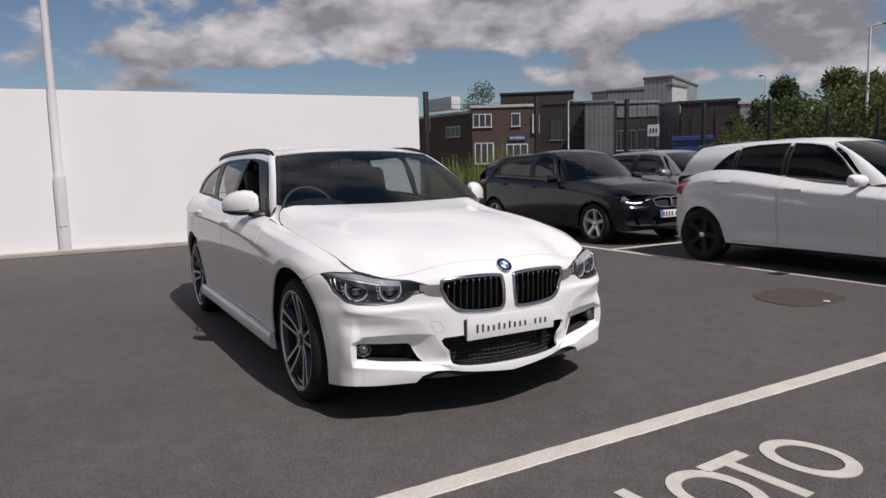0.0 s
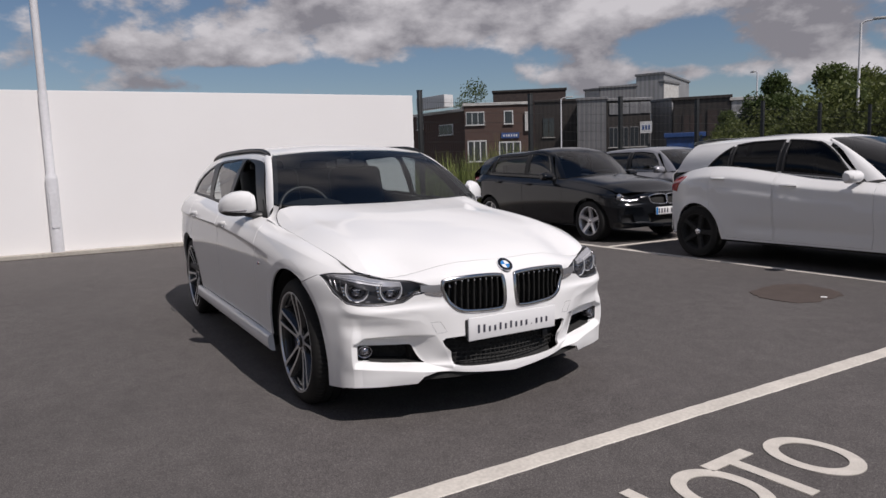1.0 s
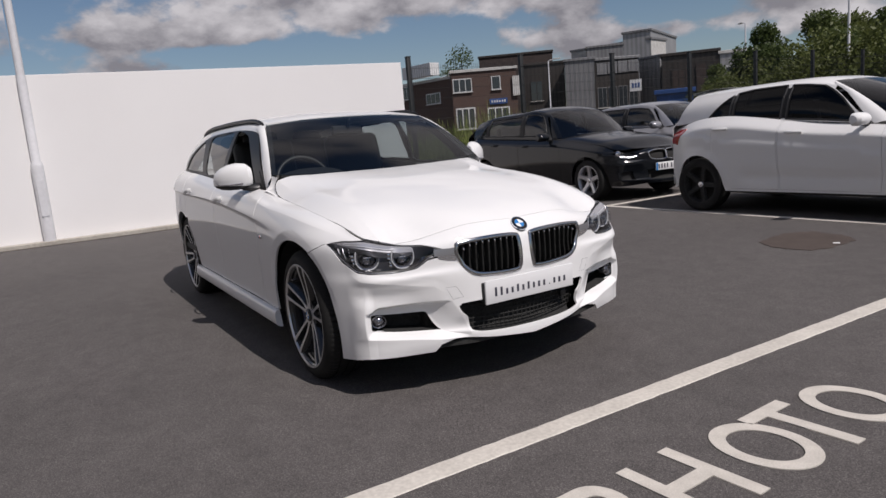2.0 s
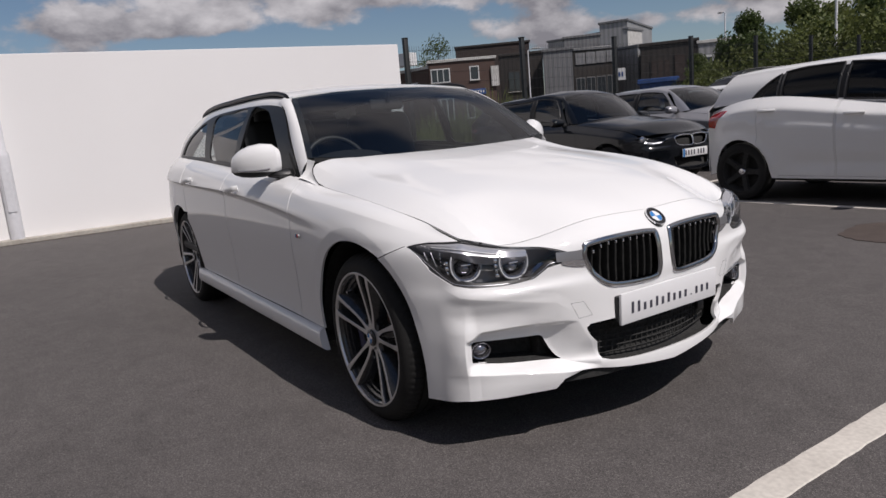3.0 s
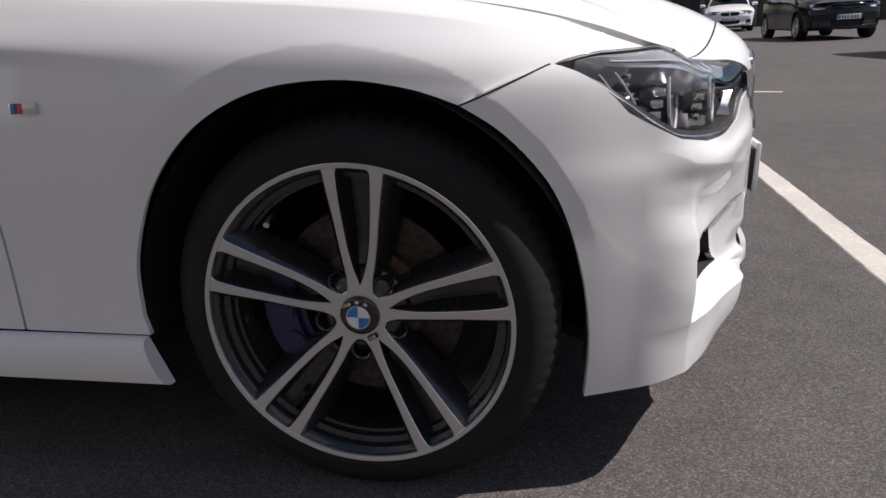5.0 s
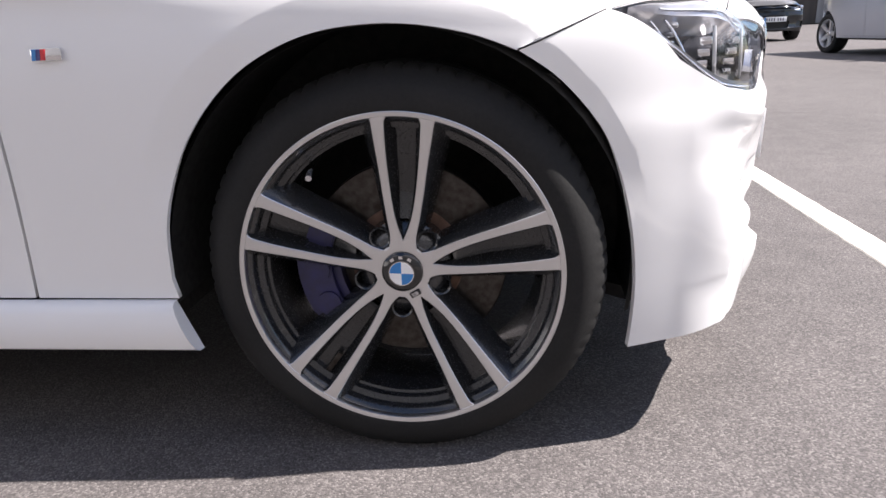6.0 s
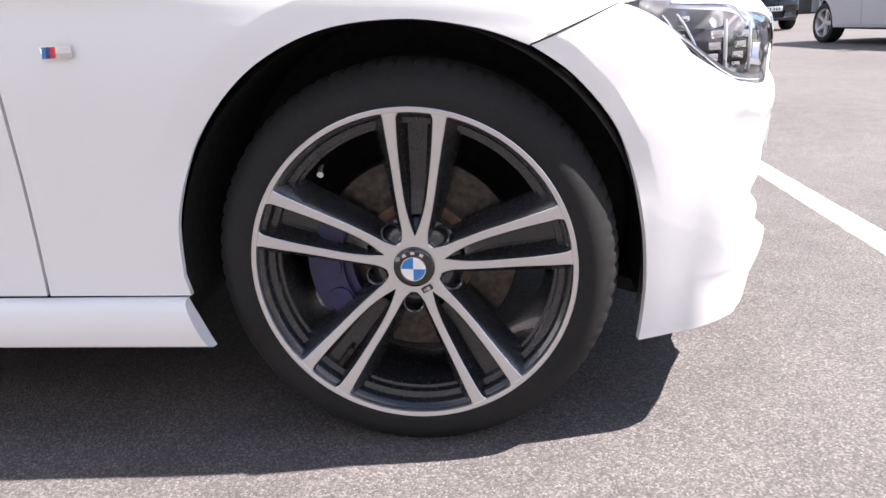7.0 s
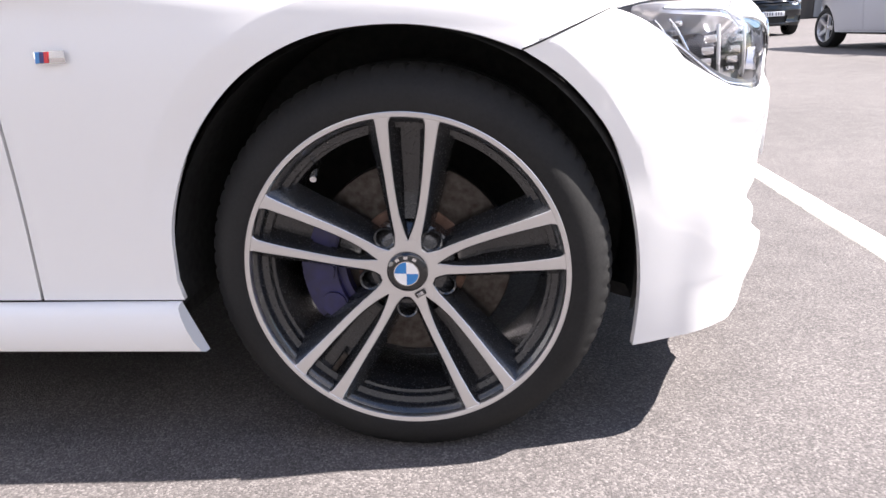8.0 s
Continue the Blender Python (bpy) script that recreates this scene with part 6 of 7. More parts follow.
    def shrunk(poly, d):
        q = np.array(poly, float)
        cc = q.mean(0)
        return [tuple(p + (cc - p) / np.array((np.abs(cc - p)[0] + 1e-3, np.abs(cc - p)[1] + 1e-3)) * np.array((min(d, np.abs(cc - p)[0]), min(d * 5, np.abs(cc - p)[1])))) for p in q]
    for mr in sides:
        piece("body_side", panel_data(sh, body, [d1, d2], step, .01, 0, mr), paint, c)
        for dd, hx in ((d1, xB + .17), (d2, xC + .12)):
            d = piece("door", panel_data(sh, shrunk(dd, .0035), (), step, .01, 0, mr), paint, c)
            bm = bmesh.new()
            a, b = at(hx, belt(hx) - .10)
            p = s_fn(np.array([a]), np.array([b]))[0]
            sg = -1 if mr else 1
            tube(bm, [(hx - .09, sg * p[1], p[2]), (hx - .06, sg * (p[1] - .022), p[2]), (hx + .05, sg * (p[1] - .028), p[2]), (hx + .09, sg * p[1], p[2])], .017, 8)
            part("handle", bm, paint, d)
    # nose
    def f_fn(u, w):
        p = front_fn(u, w, False)
        p[:, 0] = .33 + (p[:, 0] - .33) * (fo - .33) / (.765 - .33)
        p[:, 1] *= k
        p[:, 2] = .20 + (p[:, 2] - .18) * (nose - .20) / (.755 - .18)
        return p
    fs = Sheet(f_fn, 0, 7, 0, 8, sign=-1.0, na=100, nb=80)
    zz = lambda q: .20 + (q - .18) * (nose - .20) / (.755 - .18)
    lampo = [(5.55, 7.3), (4.2, 7.85), (3.0, 7.75), (2.35, 7.2), (2.5, 6.6), (3.4, 6.35), (4.3, 6.45), (5.0, 6.9)]
    fo_out = [(0, 7.98), (2.2, 7.98), (3.0, 7.98), (4.2, 7.98), (5.6, 7.98), (6.9, 7.9), (6.9, 6.0), (6.2, 4.4), (5.75, 3.0), (5.6, 0.4), (4.0, .05), (0, .05)]
    fog = [(4.25, 3.3), (3.5, 3.9), (2.6, 3.9), (2.5, 3.2), (3.2, 2.7), (4.2, 2.7)] if taper else [(4.1, 3.7), (3.0, 3.9), (2.75, 2.6), (4.0, 2.4)]
    gr = {"wide": [(0, 7.2), (1.9, 7.1), (2.05, 6.5), (1.6, 5.5), (0, 5.4)], "kidney": [(.10, 7.2), (1.6, 7.1), (1.75, 6.6), (1.4, 5.6), (.12, 5.55)], "none": [(0, 7.0), (2.0, 7.0), (2.0, 6.7), (0, 6.7)]}[grille]
    low = [(0, 3.9), (1.9, 3.8), (1.6, 2.0), (0, 1.9)]
    halves = []
    for mr in sides:
        holes = [lampo, fog]
        out = list(fo_out)
        if grille == "kidney":
            holes.append(gr)
            out += [low[3], low[2], low[1], low[0]]
        else:
            out += [low[3], low[2], low[1], low[0], gr[4], gr[3]] + ([gr[2], gr[1], gr[0]] if len(gr) == 5 else []) if len(gr) == 5 else [low[3], low[2], low[1], low[0], gr[3], gr[2], gr[1], gr[0]]
        halves.append(panel_data(fs, out, holes, step * .8, .012, 0, mr))
    piece("front_bumper", joined(*halves), paint, c)
    for mr in sides:
        sg = -1 if mr else 1
        lp = piece("headlamp", panel_data(fs, lampo, (), step, 0, -.05, mr), M_SATIN, c)
        ln = piece("lens", panel_data(fs, lampo, (), step, 0, -.002, mr), M_LENS, lp)
        ln.visible_shadow = False
        a = np.array(lampo)
        P, N = f_fn(a[:, 0], a[:, 1]) * (1, sg, 1), fs.normal(a[:, 0], a[:, 1]) * (1, sg, 1)
        bm = bmesh.new()
        loft(bm, [[tuple(q) for q in P - N * d] for d in (.002, .052)], closed=True)
        part("lamp_housing", bm, M_GLOSSBLACK, lp)
        q = f_fn(np.array([3.9]), np.array([7.05]))[0]
        bm = bmesh.new()
        revolve(bm, [(0, .02), (.03, .016), (.045, .0), (.05, -.02)], 20, "x")
        part("projector", bm, M_CHROME, lp, m=pose(q[0] - .045, sg * q[1], q[2]))
        piece("fog_recess", panel_data(fs, fog, (), step, 0, -.04, mr), M_PLASTIC, c)
        if grille == "kidney":
            piece("grille", panel_data(fs, gr, (), step, 0, -.04, mr), M_LINER, c)
            ring_tube("surround", fs, [tuple(f_fn(np.array([a]), np.array([b]))[0]) for a, b in gr], .008, M_CHROME, c, 0, (1, 1), mr)
    if grille != "kidney":
        g = piece("grille", joined(*[panel_data(fs, gr, (), step, 0, -.04, mr) for mr in sides]), M_LINER, c)
        for i in range(3):
            bm = bmesh.new()
            b = gr[0][1] - .35 - .45 * i
            pts = [f_fn(np.array([abs(u)]), np.array([b]))[0] * (1, 1 if u >= 0 else -1, 1) for u in np.linspace(-1.7, 1.7, 13)]
            tube(bm, [(p[0] - .015, p[1], p[2]) for p in pts], .006, 6)
            part("grille_bar", bm, M_CHROME if i == 1 else M_PLASTIC, g)
    piece("lower_intake", joined(*[panel_data(fs, low, (), step, 0, -.05, mr) for mr in sides]), M_LINER, c)
    # number plate with plain bars
    bm = bmesh.new()
    box(bm, (.012, .52, .111), (0, 0, 0), .003)
    pl = part("number_plate", bm, M_PLATE, c, m=pose(fo + .012, 0, zz(.46)))
    for i in range(7):
        bm = bmesh.new()
        box(bm, (.002, .028, .066), (.0068, -.20 + .058 * i + (.03 if i > 3 else 0), 0))
        part("lettering", bm, M_INK, pl, smooth=False)
    bm = bmesh.new()
    box(bm, (.002, .035, .109), (.0066, -.24, 0))
    part("plate_band", bm, M_BLUE, pl, smooth=False)
    # bonnet
    ex = [screen - .32, -.5, 0, .3, .48, fo - .13, fo - .06]
    ey = spl(ex, [W * q for q in (.86, .86, .86, .83, .77, .55, .40)])
    ez = spl(ex, [zf + .0, zf - .02, zf - .085, zf - .14, zf - .20, nose - .03, nose - .04])
    mz = spl([screen - .32, -.3, .1, .45, fo - .12, fo - .06], [zf + .09, zf + .065, zf + .01, (zf + nose) / 2 + .03, nose + .015, nose - .005])

    def b_fn(x, v):
        x = np.asarray(x, float)
        a, b, t = ey(x), ez(x), mz(x)
        rr = [(1, 0, 0), (.90, .30, .008), (.72, .62, .004), (.4, .92, 0), (0, 1, 0)]
        yz = np.stack([np.stack([-a * p, b + (t - b) * f + o], 1) for p, f, o in rr], 1)
        yz = np.concatenate([yz, yz[:, -2::-1] * (-1, 1)], 1)
        o = (knots9(np.asarray(v, float))[..., None] * yz).sum(1)
        return np.stack([x, o[:, 0], o[:, 1]], 1)
    bs = Sheet(b_fn, screen - .3, fo - .06, 0, 8, na=60, nb=60)
    hb = [(screen - .05, 4), (screen - .08, 2.4), (screen - .17, .8), (screen - .25, .02), (-.3, .02), (.1, .02), (.42, .02), (.52, .35), (fo - .16, 1.4), (fo - .10, 2.6), (fo - .075, 4)]
    piece("bonnet", panel_data(bs, hb + [(x, 8 - v) for x, v in hb[::-1] if v != 4], (), step, .01), paint, c)
    # roof, windows
    x0, x1 = roof
    tx = tail_x if tail_x is not None else L + .30
    rz = lambda x: float(spl([tx, x1, (x0 + x1) / 2, x0, screen - .30], [H - (drop[1] if hatch else .30), H - drop[0], H, H - .055, H - .28])(x))
    st = [tx, x1, (x0 + x1) / 2, x0, screen - .30]
    u_rows = []
    for fy, part_z, dz in ((.86, 0, 0), (.80, .5, .01), (.70, .86, 0), (.62, .97, 0), (.3, 1.0, -.004), (0, 1.0, 0)):
        u_rows.append([(x, -W * fy * (.93 if x == tx else 1), belt(x) + (rz(x) - (0.0 if fy < .4 else .025) - belt(x)) * part_z + dz - (.065 * (1 - part_z) if taper and x == tx else 0)) for x in st])
    u_fn = sections(u_rows, mirror=True)
    us = Sheet(u_fn, tx, screen - .3, 0, 10, na=120, nb=100)
    xa0, xa1 = screen - .42, x0 - .08
    wF = [(xa0 - .10, .22), (xB, .22), (xB, 1.88), (xa1, 1.86), (xa1 + (xa0 - xa1) * .45, 1.1)]
    wR = [(xB - .08, .22), (-wb + .02, .22), (-wb + .02, 1.86), (xB - .08, 1.88)]
    wQ = [(-wb - .06, .24), (-wb - .06 - .24, .28), (-wb - .06 - .10, 1.45), (-wb - .06, 1.80)] if not hatch or rails else [(-wb - .05, .26), (-wb - .22, .30), (-wb - .05, 1.3)]
    if taper:
        wF = [(xa0 - .06, .12), (xB + .01, .12), (xB + .01, 2.2), (xa1, 2.12), (xa1 + (xa0 - xa1) * .45, 1.25)]
        wR = [(xB - .05, .12), (-wb + .40, .12), (-wb + .40, 1.75), (-wb + .60, 2.06), (xB - .05, 2.2)]
        wQ = [(-wb + .36, .12), (-wb + .06, .16), (-wb + .36, 1.60)]
    shell = [(xa0 + .04, .02), (xa1 + .10, 1.9), (x0 + .03, 2.4), (x0, 3.0)] + [(x0, v) for v in (5,)] + ([(tx, 5), (tx, 3), (tx - .09, 1.6), (tx - .25, .02)] if taper else [(tx, 5), (tx, 3), (tx, 1.5), (tx, .02)])
    post1 = [(wF[1][0] + .02, .14), (wR[0][0] - .02, .14), (wR[-1][0] - .02, 1.86), (wF[2][0] + .02, 1.86)]
    post2 = [(wR[1][0] + .02, .14), (wQ[0][0] - .015, .16), (wQ[-1][0] - .015, wQ[-1][1] - .1), (wR[2][0] + .02, min(1.8, wR[2][1]) - .05)]
    for mr in sides:
        for w in (post1, post2):
            piece("window_pillar", panel_data(us, w, (), step, .004, .003, mr), M_TRIM, c)
    frame_d = [panel_data(us, shell, [wF, wR, wQ], step * .8, .01, 0, mr) for mr in sides]
    piece("roof", joined(*frame_d), paint, c)
    for mr in sides:
        for nm, w in (("front_window", wF), ("rear_window", wR), ("quarter_window", wQ)):
            g = piece(nm, panel_data(us, w, (), step * 1.5, 0, -.004, mr), glass, c)
            g.visible_shadow = False
            ab = np.array(redo(np.array(w), .2))
            sg = -1 if mr else 1
            P = u_fn(ab[:, 0], ab[:, 1]) * (1, sg, 1)
            bm = bmesh.new()
            tube(bm, [tuple(p) for p in P] + [tuple(P[0])], .011, 6)
            part("window_seal", bm, M_PLASTIC, g)
    # screens
    def w_fn(a, t):
        a, t = np.asarray(a, float), np.asarray(t, float)
        b = np.stack([screen - .20 * a ** 2, W * .80 * a, zf + .075 - .05 * a ** 2], 1)
        h = np.stack([x0 + 0 * a - .03 * a ** 2, W * .60 * a, rz(x0) - .012 * a ** 2 + 0 * a], 1)
        return b + (h - b) * t[:, None] + (.028 * 4 * t * (1 - t))[:, None] * np.array((.5, 0, .86))
    wsn = Sheet(w_fn, -1, 1, 0, 1, na=40, nb=40)
    g = piece("windscreen", panel_data(wsn, [(-1, 0), (1, 0), (1, 1), (-1, 1)], (), step * 1.5, 0), glass, c)
    g.visible_shadow = False
    for sg in (1, -1):
        t = np.linspace(0, 1, 8)
        e = w_fn(np.full(8, -1.0), t)
        f = u_fn(np.linspace(xa0 + .06, x0 + .02, 8), np.linspace(.0, 2.5, 8))
        bm = bmesh.new()
        loft(bm, [[tuple(p * (1, sg, 1)) for p in e + (f - e) * q + np.array((.01, -.012, .01)) * 4 * q * (1 - q)] for q in np.linspace(0, 1, 5)])
        part("front_pillar", bm, paint, c)
    # tail
    def t_fn(y, z):
        y, z = np.asarray(y, float), np.asarray(z, float)
        over = np.clip(z - zt0, 0, 1)
        return np.stack([L + .13 * np.abs(y / (W * .80)) ** 3 + over * ((tx - L) / max(.05, rz(tx) - zt0)), y, z], 1)
    ts = Sheet(t_fn, -W * .8, W * .8, .25, rz(tx), sign=-1.0, na=40, nb=40)
    zt = rz(tx) - .01
    a0, a1 = W * .80, W * .58
    piece("tailgate", panel_data(ts, [(-a0, .30), (a0, .30), (a0, zt0), (a1, zt), (-a1, zt), (-a0, zt0)], [[(-a1 * 1.1, zr + .05), (a1 * 1.1, zr + .05), (a1 * .9, zt - .05), (-a1 * .9, zt - .05)]], step, .01), paint, c)
    g = piece("rear_screen", panel_data(ts, [(-a1 * 1.1, zr + .05), (a1 * 1.1, zr + .05), (a1 * .9, zt - .05), (-a1 * .9, zt - .05)], (), step, 0, -.003), glass, c)
    g.visible_shadow = False
    for sg in (1, -1):
        lo_, hi_ = (2.7, 4.55) if taper else (3.0, 4.4)
        piece("tail_lamp", panel_data(sh, [(xs[0] + .01, lo_ + .2), (xs[0] + .13, lo_), (xs[0] + .30, hi_ - .2), (xs[0] + .20, hi_), (xs[0] + .01, hi_ - .1)], (), .05, .01, .006, sg < 0), M_TAIL, c)
    # underbody, liners, cabin
    bm = bmesh.new()
    box(bm, (wb + fo + ro - .5, W * 1.30, .16), ((fo - .2 + L + .25) / 2, 0, .33), .03)
    box(bm, (wb - 2 * r - .1, W * 1.86, .08), (-wb / 2, 0, .265), .02)
    for x in (0, -wb):
        box(bm, (2 * r + .10, W * 1.36, .42), (x, 0, .52), .03)
    part("underbody", bm, M_LINER, c)
    bm = bmesh.new()
    box(bm, (.5, W * 1.6, .25), (screen - .45, 0, zf - .12), .08)
    for y in (-.36, .36):
        box(bm, (.16, .46, .60), (-1.75 + screen + .42, y, zf + .0), .06, turn=Matrix.Rotation(radians(-12), 4, 'Y'))
        box(bm, (.10, .26, .17), (-1.83 + screen + .42, y, zf + .28), .04)
    box(bm, (.18, W * 1.45, .55), (-wb + .18, 0, zf), .06)
    box(bm, (wb + .3, W * 1.55, .06), (-wb * .6, 0, .50), .02)
    part("cabin", bm, M_CABIN, c)
    for sg in (1, -1):
        bm = bmesh.new()
        mx, my, mzz = screen - .42, W + .08, zf + .06
        loft(bm, [[(mx + d * math.cos(a) * (1 if math.cos(a) > 0 else .35), -sg * y, mzz + h * math.sin(a)) for a in np.linspace(0, 2 * math.pi, 15)[:-1]] for y, d, h in ((W * .95, .05, .045), (W * .97, .085, .062), (my, .095, .066), (my + .065, .085, .060), (my + .09, .055, .040))], closed=True, cap=True)
        part("door_mirror", bm, paint, c)
        bm = bmesh.new()
        tube(bm, [(mx, -sg * W * .83, mzz - .05), (mx, -sg * W * .95, mzz - .04)], .03, 8)
        part("mirror_arm", bm, M_PLASTIC, c)
        for x in (0, -wb):
            plain_wheel(c, pose(x, -sg * (W - .025), r - .003, 0, 20 * x, 0 if sg > 0 else 180), r, spokes, wheel_mat)
        if rails:
            bm = bmesh.new()
            pts = []
            for x in np.linspace(x0 - .10, x1 - .1, 12):
                p = u_fn(np.array([x]), np.array([2.7]))[0]
                pts.append((x, sg * p[1], p[2] + .025))
            pts = [(pts[0][0] + .04, pts[0][1], pts[0][2] - .03)] + pts + [(pts[-1][0] - .04, pts[-1][1], pts[-1][2] - .03)]
            tube(bm, pts, .014, 8)
            part("roof_rail", bm, M_SATIN, c)
    if spoiler:
        bm = bmesh.new()
        ys = np.linspace(-W * .60, W * .60, 11)
        za = rz(tx)
        loft(bm, [[(tx + .10, y, za + .03 - .05 * abs(y / W) ** 2) for y in ys], [(tx - .10, y, za + .012 - .06 * abs(y / W) ** 2) for y in ys], [(tx - .10, y, za - .015 - .06 * abs(y / W) ** 2) for y in ys], [(tx + .05, y, za - .02 - .05 * abs(y / W) ** 2) for y in ys]], cap=False)
        part("roof_spoiler", bm, paint, c)
    return c


BAY = "cars parked in the marked bays"
parked_car("white_hatchback", "white five-door hatchback with dark glass and black wheels", pose(.45, 5.84, 0), M_WHITEPAINT, W=.89, wb=2.70, fo=.86, ro=.64, H=1.455, zb=(.93, 1.15), roof=(-1.22, -2.40), screen=-.38, tail_x=-2.92, drop=(.012, .03), taper=True,
           nose=.76, wheel_mat=M_LINER, spokes=5, r=.318, grille="wide", glass=glass_mat("dark_privacy_glass", (.07, .075, .08)), step=.04, spoiler=True, group=BAY)
parked_car("black_hatchback", "glossy black five-door hatchback with silver five-spoke wheels", pose(-4.42, 6.04, 0), M_BLACKPAINT, W=.882, wb=2.69, fo=.77, ro=.86, H=1.45, zb=(.93, 1.05), roof=(-1.15, -2.75), screen=-.50, tail_x=-3.22, drop=(.03, .11),
           nose=.74, r=.312, grille="kidney", step=.045, group=BAY)
parked_car("silver_saloon", "silver-grey saloon parked beside a black hatchback", pose(-4.45, 8.62, 0), M_GREYPAINT, W=.91, wb=2.90, fo=.83, ro=1.0, H=1.45, zb=(.97, 1.05), roof=(-1.20, -2.70), screen=-.45, tail_x=-3.35,
           nose=.76, hatch=False, grille="kidney", r=.325, group=BAY)
parked_car("white_saloon", "white saloon parked in a row of cars", pose(-4.6, 11.15, 0), M_WHITEPAINT, W=.905, wb=2.81, fo=.78, ro=1.0, H=1.42, zb=(.95, 1.03), roof=(-1.20, -2.70), screen=-.45, tail_x=-3.3, nose=.75, hatch=False, grille="kidney", r=.325, step=.07, group=BAY)
parked_car("dark_estate", "dark grey tall estate car in a parked row", pose(-4.9, 13.6, 0), M_DARKGREY, W=.92, wb=2.80, fo=.85, ro=.95, H=1.68, zb=(1.05, 1.12), roof=(-1.1, -3.2), screen=-.40, tail_x=-3.6, nose=.85, rails=True, r=.345, step=.07, group=BAY)
parked_car("white_coupe", "white low saloon parked beyond a hatchback", pose(.35, 8.45, 0), M_WHITEPAINT, W=.89, wb=2.70, fo=.88, ro=1.05, H=1.42, zb=(.93, 1.05), roof=(-1.10, -2.5), screen=-.38, tail_x=-3.25, nose=.76, hatch=False, grille="wide", r=.32, step=.06, group=BAY)
parked_car("white_estate", "white estate car with roof rails in a parked row", pose(.9, 11.0, 0), M_WHITEPAINT, W=.905, wb=2.84, fo=.83, ro=1.0, H=1.50, zb=(.98, 1.06), roof=(-1.15, -3.1), screen=-.42, tail_x=-3.55, nose=.80, rails=True, grille="wide", r=.325, step=.06, group=BAY)
FAR = "cars parked across the yard"
parked_car("black_compact", "black compact car facing across the yard", pose(6.35, 17.0, 0, 0, 0, -88), M_BLACKPAINT, W=.88, wb=2.63, fo=.88, ro=.75, H=1.46, zb=(1.0, 1.10), roof=(-.9, -2.7), screen=-.10, tail_x=-3.1, nose=.84, grille="none", r=.315, step=.06, group=FAR)
parked_car("silver_people_carrier", "silver people carrier with five-spoke alloy wheels", pose(6.55, 8.04, 0, 0, 0, -82), M_SILVERPAINT, W=.88, wb=2.70, fo=.85, ro=.56, H=1.62, zb=(1.05, 1.12), roof=(-.9, -3.0), screen=-.15, tail_x=-3.35, nose=.88, grille="none", r=.315, step=.06, group=FAR)
parked_car("white_executive_saloon", "white executive saloon with twin grilles facing across the yard", pose(6.14, 28.6, 0, 0, 0, -98), M_WHITEPAINT, W=.93, wb=2.97, fo=.83, ro=1.1, H=1.46, zb=(.97, 1.05), roof=(-1.25, -2.8), screen=-.5, tail_x=-3.5, nose=.78, hatch=False, grille="kidney", r=.33, step=.07, group=FAR)

# beyond the wall: fence, grass, buildings, trees, lamps
EYE0 = Vector((3.487, -1.911, 1.219))


def far(az, d, z=0.0):
    return Vector((EYE0.x + d * math.cos(radians(az)), EYE0.y + d * math.sin(radians(az)), z))


M_FENCE = grain(mat("fence_black_coating", (0.012, 0.013, 0.013), 0.5), 40, 0.1, rough=(.4, .6))
M_BRICK = bpy.data.materials.new("brown_brick")
M_BRICK.use_nodes = True
bn, blk = M_BRICK.node_tree.nodes, M_BRICK.node_tree.links
btex, bco = bn.new("ShaderNodeTexBrick"), bn.new("ShaderNodeTexCoord")
bmap = bn.new("ShaderNodeMapping")
bmap.inputs["Rotation"].default_value = (radians(90), 0, 0)
blk.new(bco.outputs["Object"], bmap.inputs[0])
blk.new(bmap.outputs[0], btex.inputs[0])
btex.inputs["Scale"].default_value = 4.4
btex.inputs["Color1"].default_value, btex.inputs["Color2"].default_value, btex.inputs["Mortar"].default_value = (.055, .030, .024, 1), (.085, .045, .034, 1), (.11, .09, .08, 1)
blk.new(btex.outputs[0], bn["Principled BSDF"].inputs["Base Color"])
bn["Principled BSDF"].inputs["Roughness"].default_value = .9


def clad_mat(name, c0, c1, pitch, rough=.5, metal=.2):
    """Upright ribbed cladding."""
    m = mat(name, c0, rough, metal)
    n, l = m.node_tree.nodes, m.node_tree.links
    tc, wv = n.new("ShaderNodeTexCoord"), n.new("ShaderNodeTexWave")
    wv.inputs["Scale"].default_value, wv.inputs["Distortion"].default_value = 1.0 / pitch / 3.14, .2
    l.new(tc.outputs["Object"], wv.inputs[0])
    ns = n.new("ShaderNodeTexNoise")
    ns.inputs["Scale"].default_value = .35
    l.new(tc.outputs["Object"], ns.inputs[0])
    ad = n.new("ShaderNodeMath")
    ad.operation = 'MULTIPLY_ADD'
    l.new(wv.outputs["Fac"], ad.inputs[0])
    ad.inputs[1].default_value = .45
    l.new(ns.outputs["Fac"], ad.inputs[2])
    cr = n.new("ShaderNodeValToRGB")
    cr.color_ramp.elements[0].position, cr.color_ramp.elements[1].position = .3, .95
    cr.color_ramp.elements[0].color, cr.color_ramp.elements[1].color = (*c0, 1), (*c1, 1)
    l.new(ad.outputs[0], cr.inputs[0])
    l.new(cr.outputs[0], n["Principled BSDF"].inputs["Base Color"])
    return m


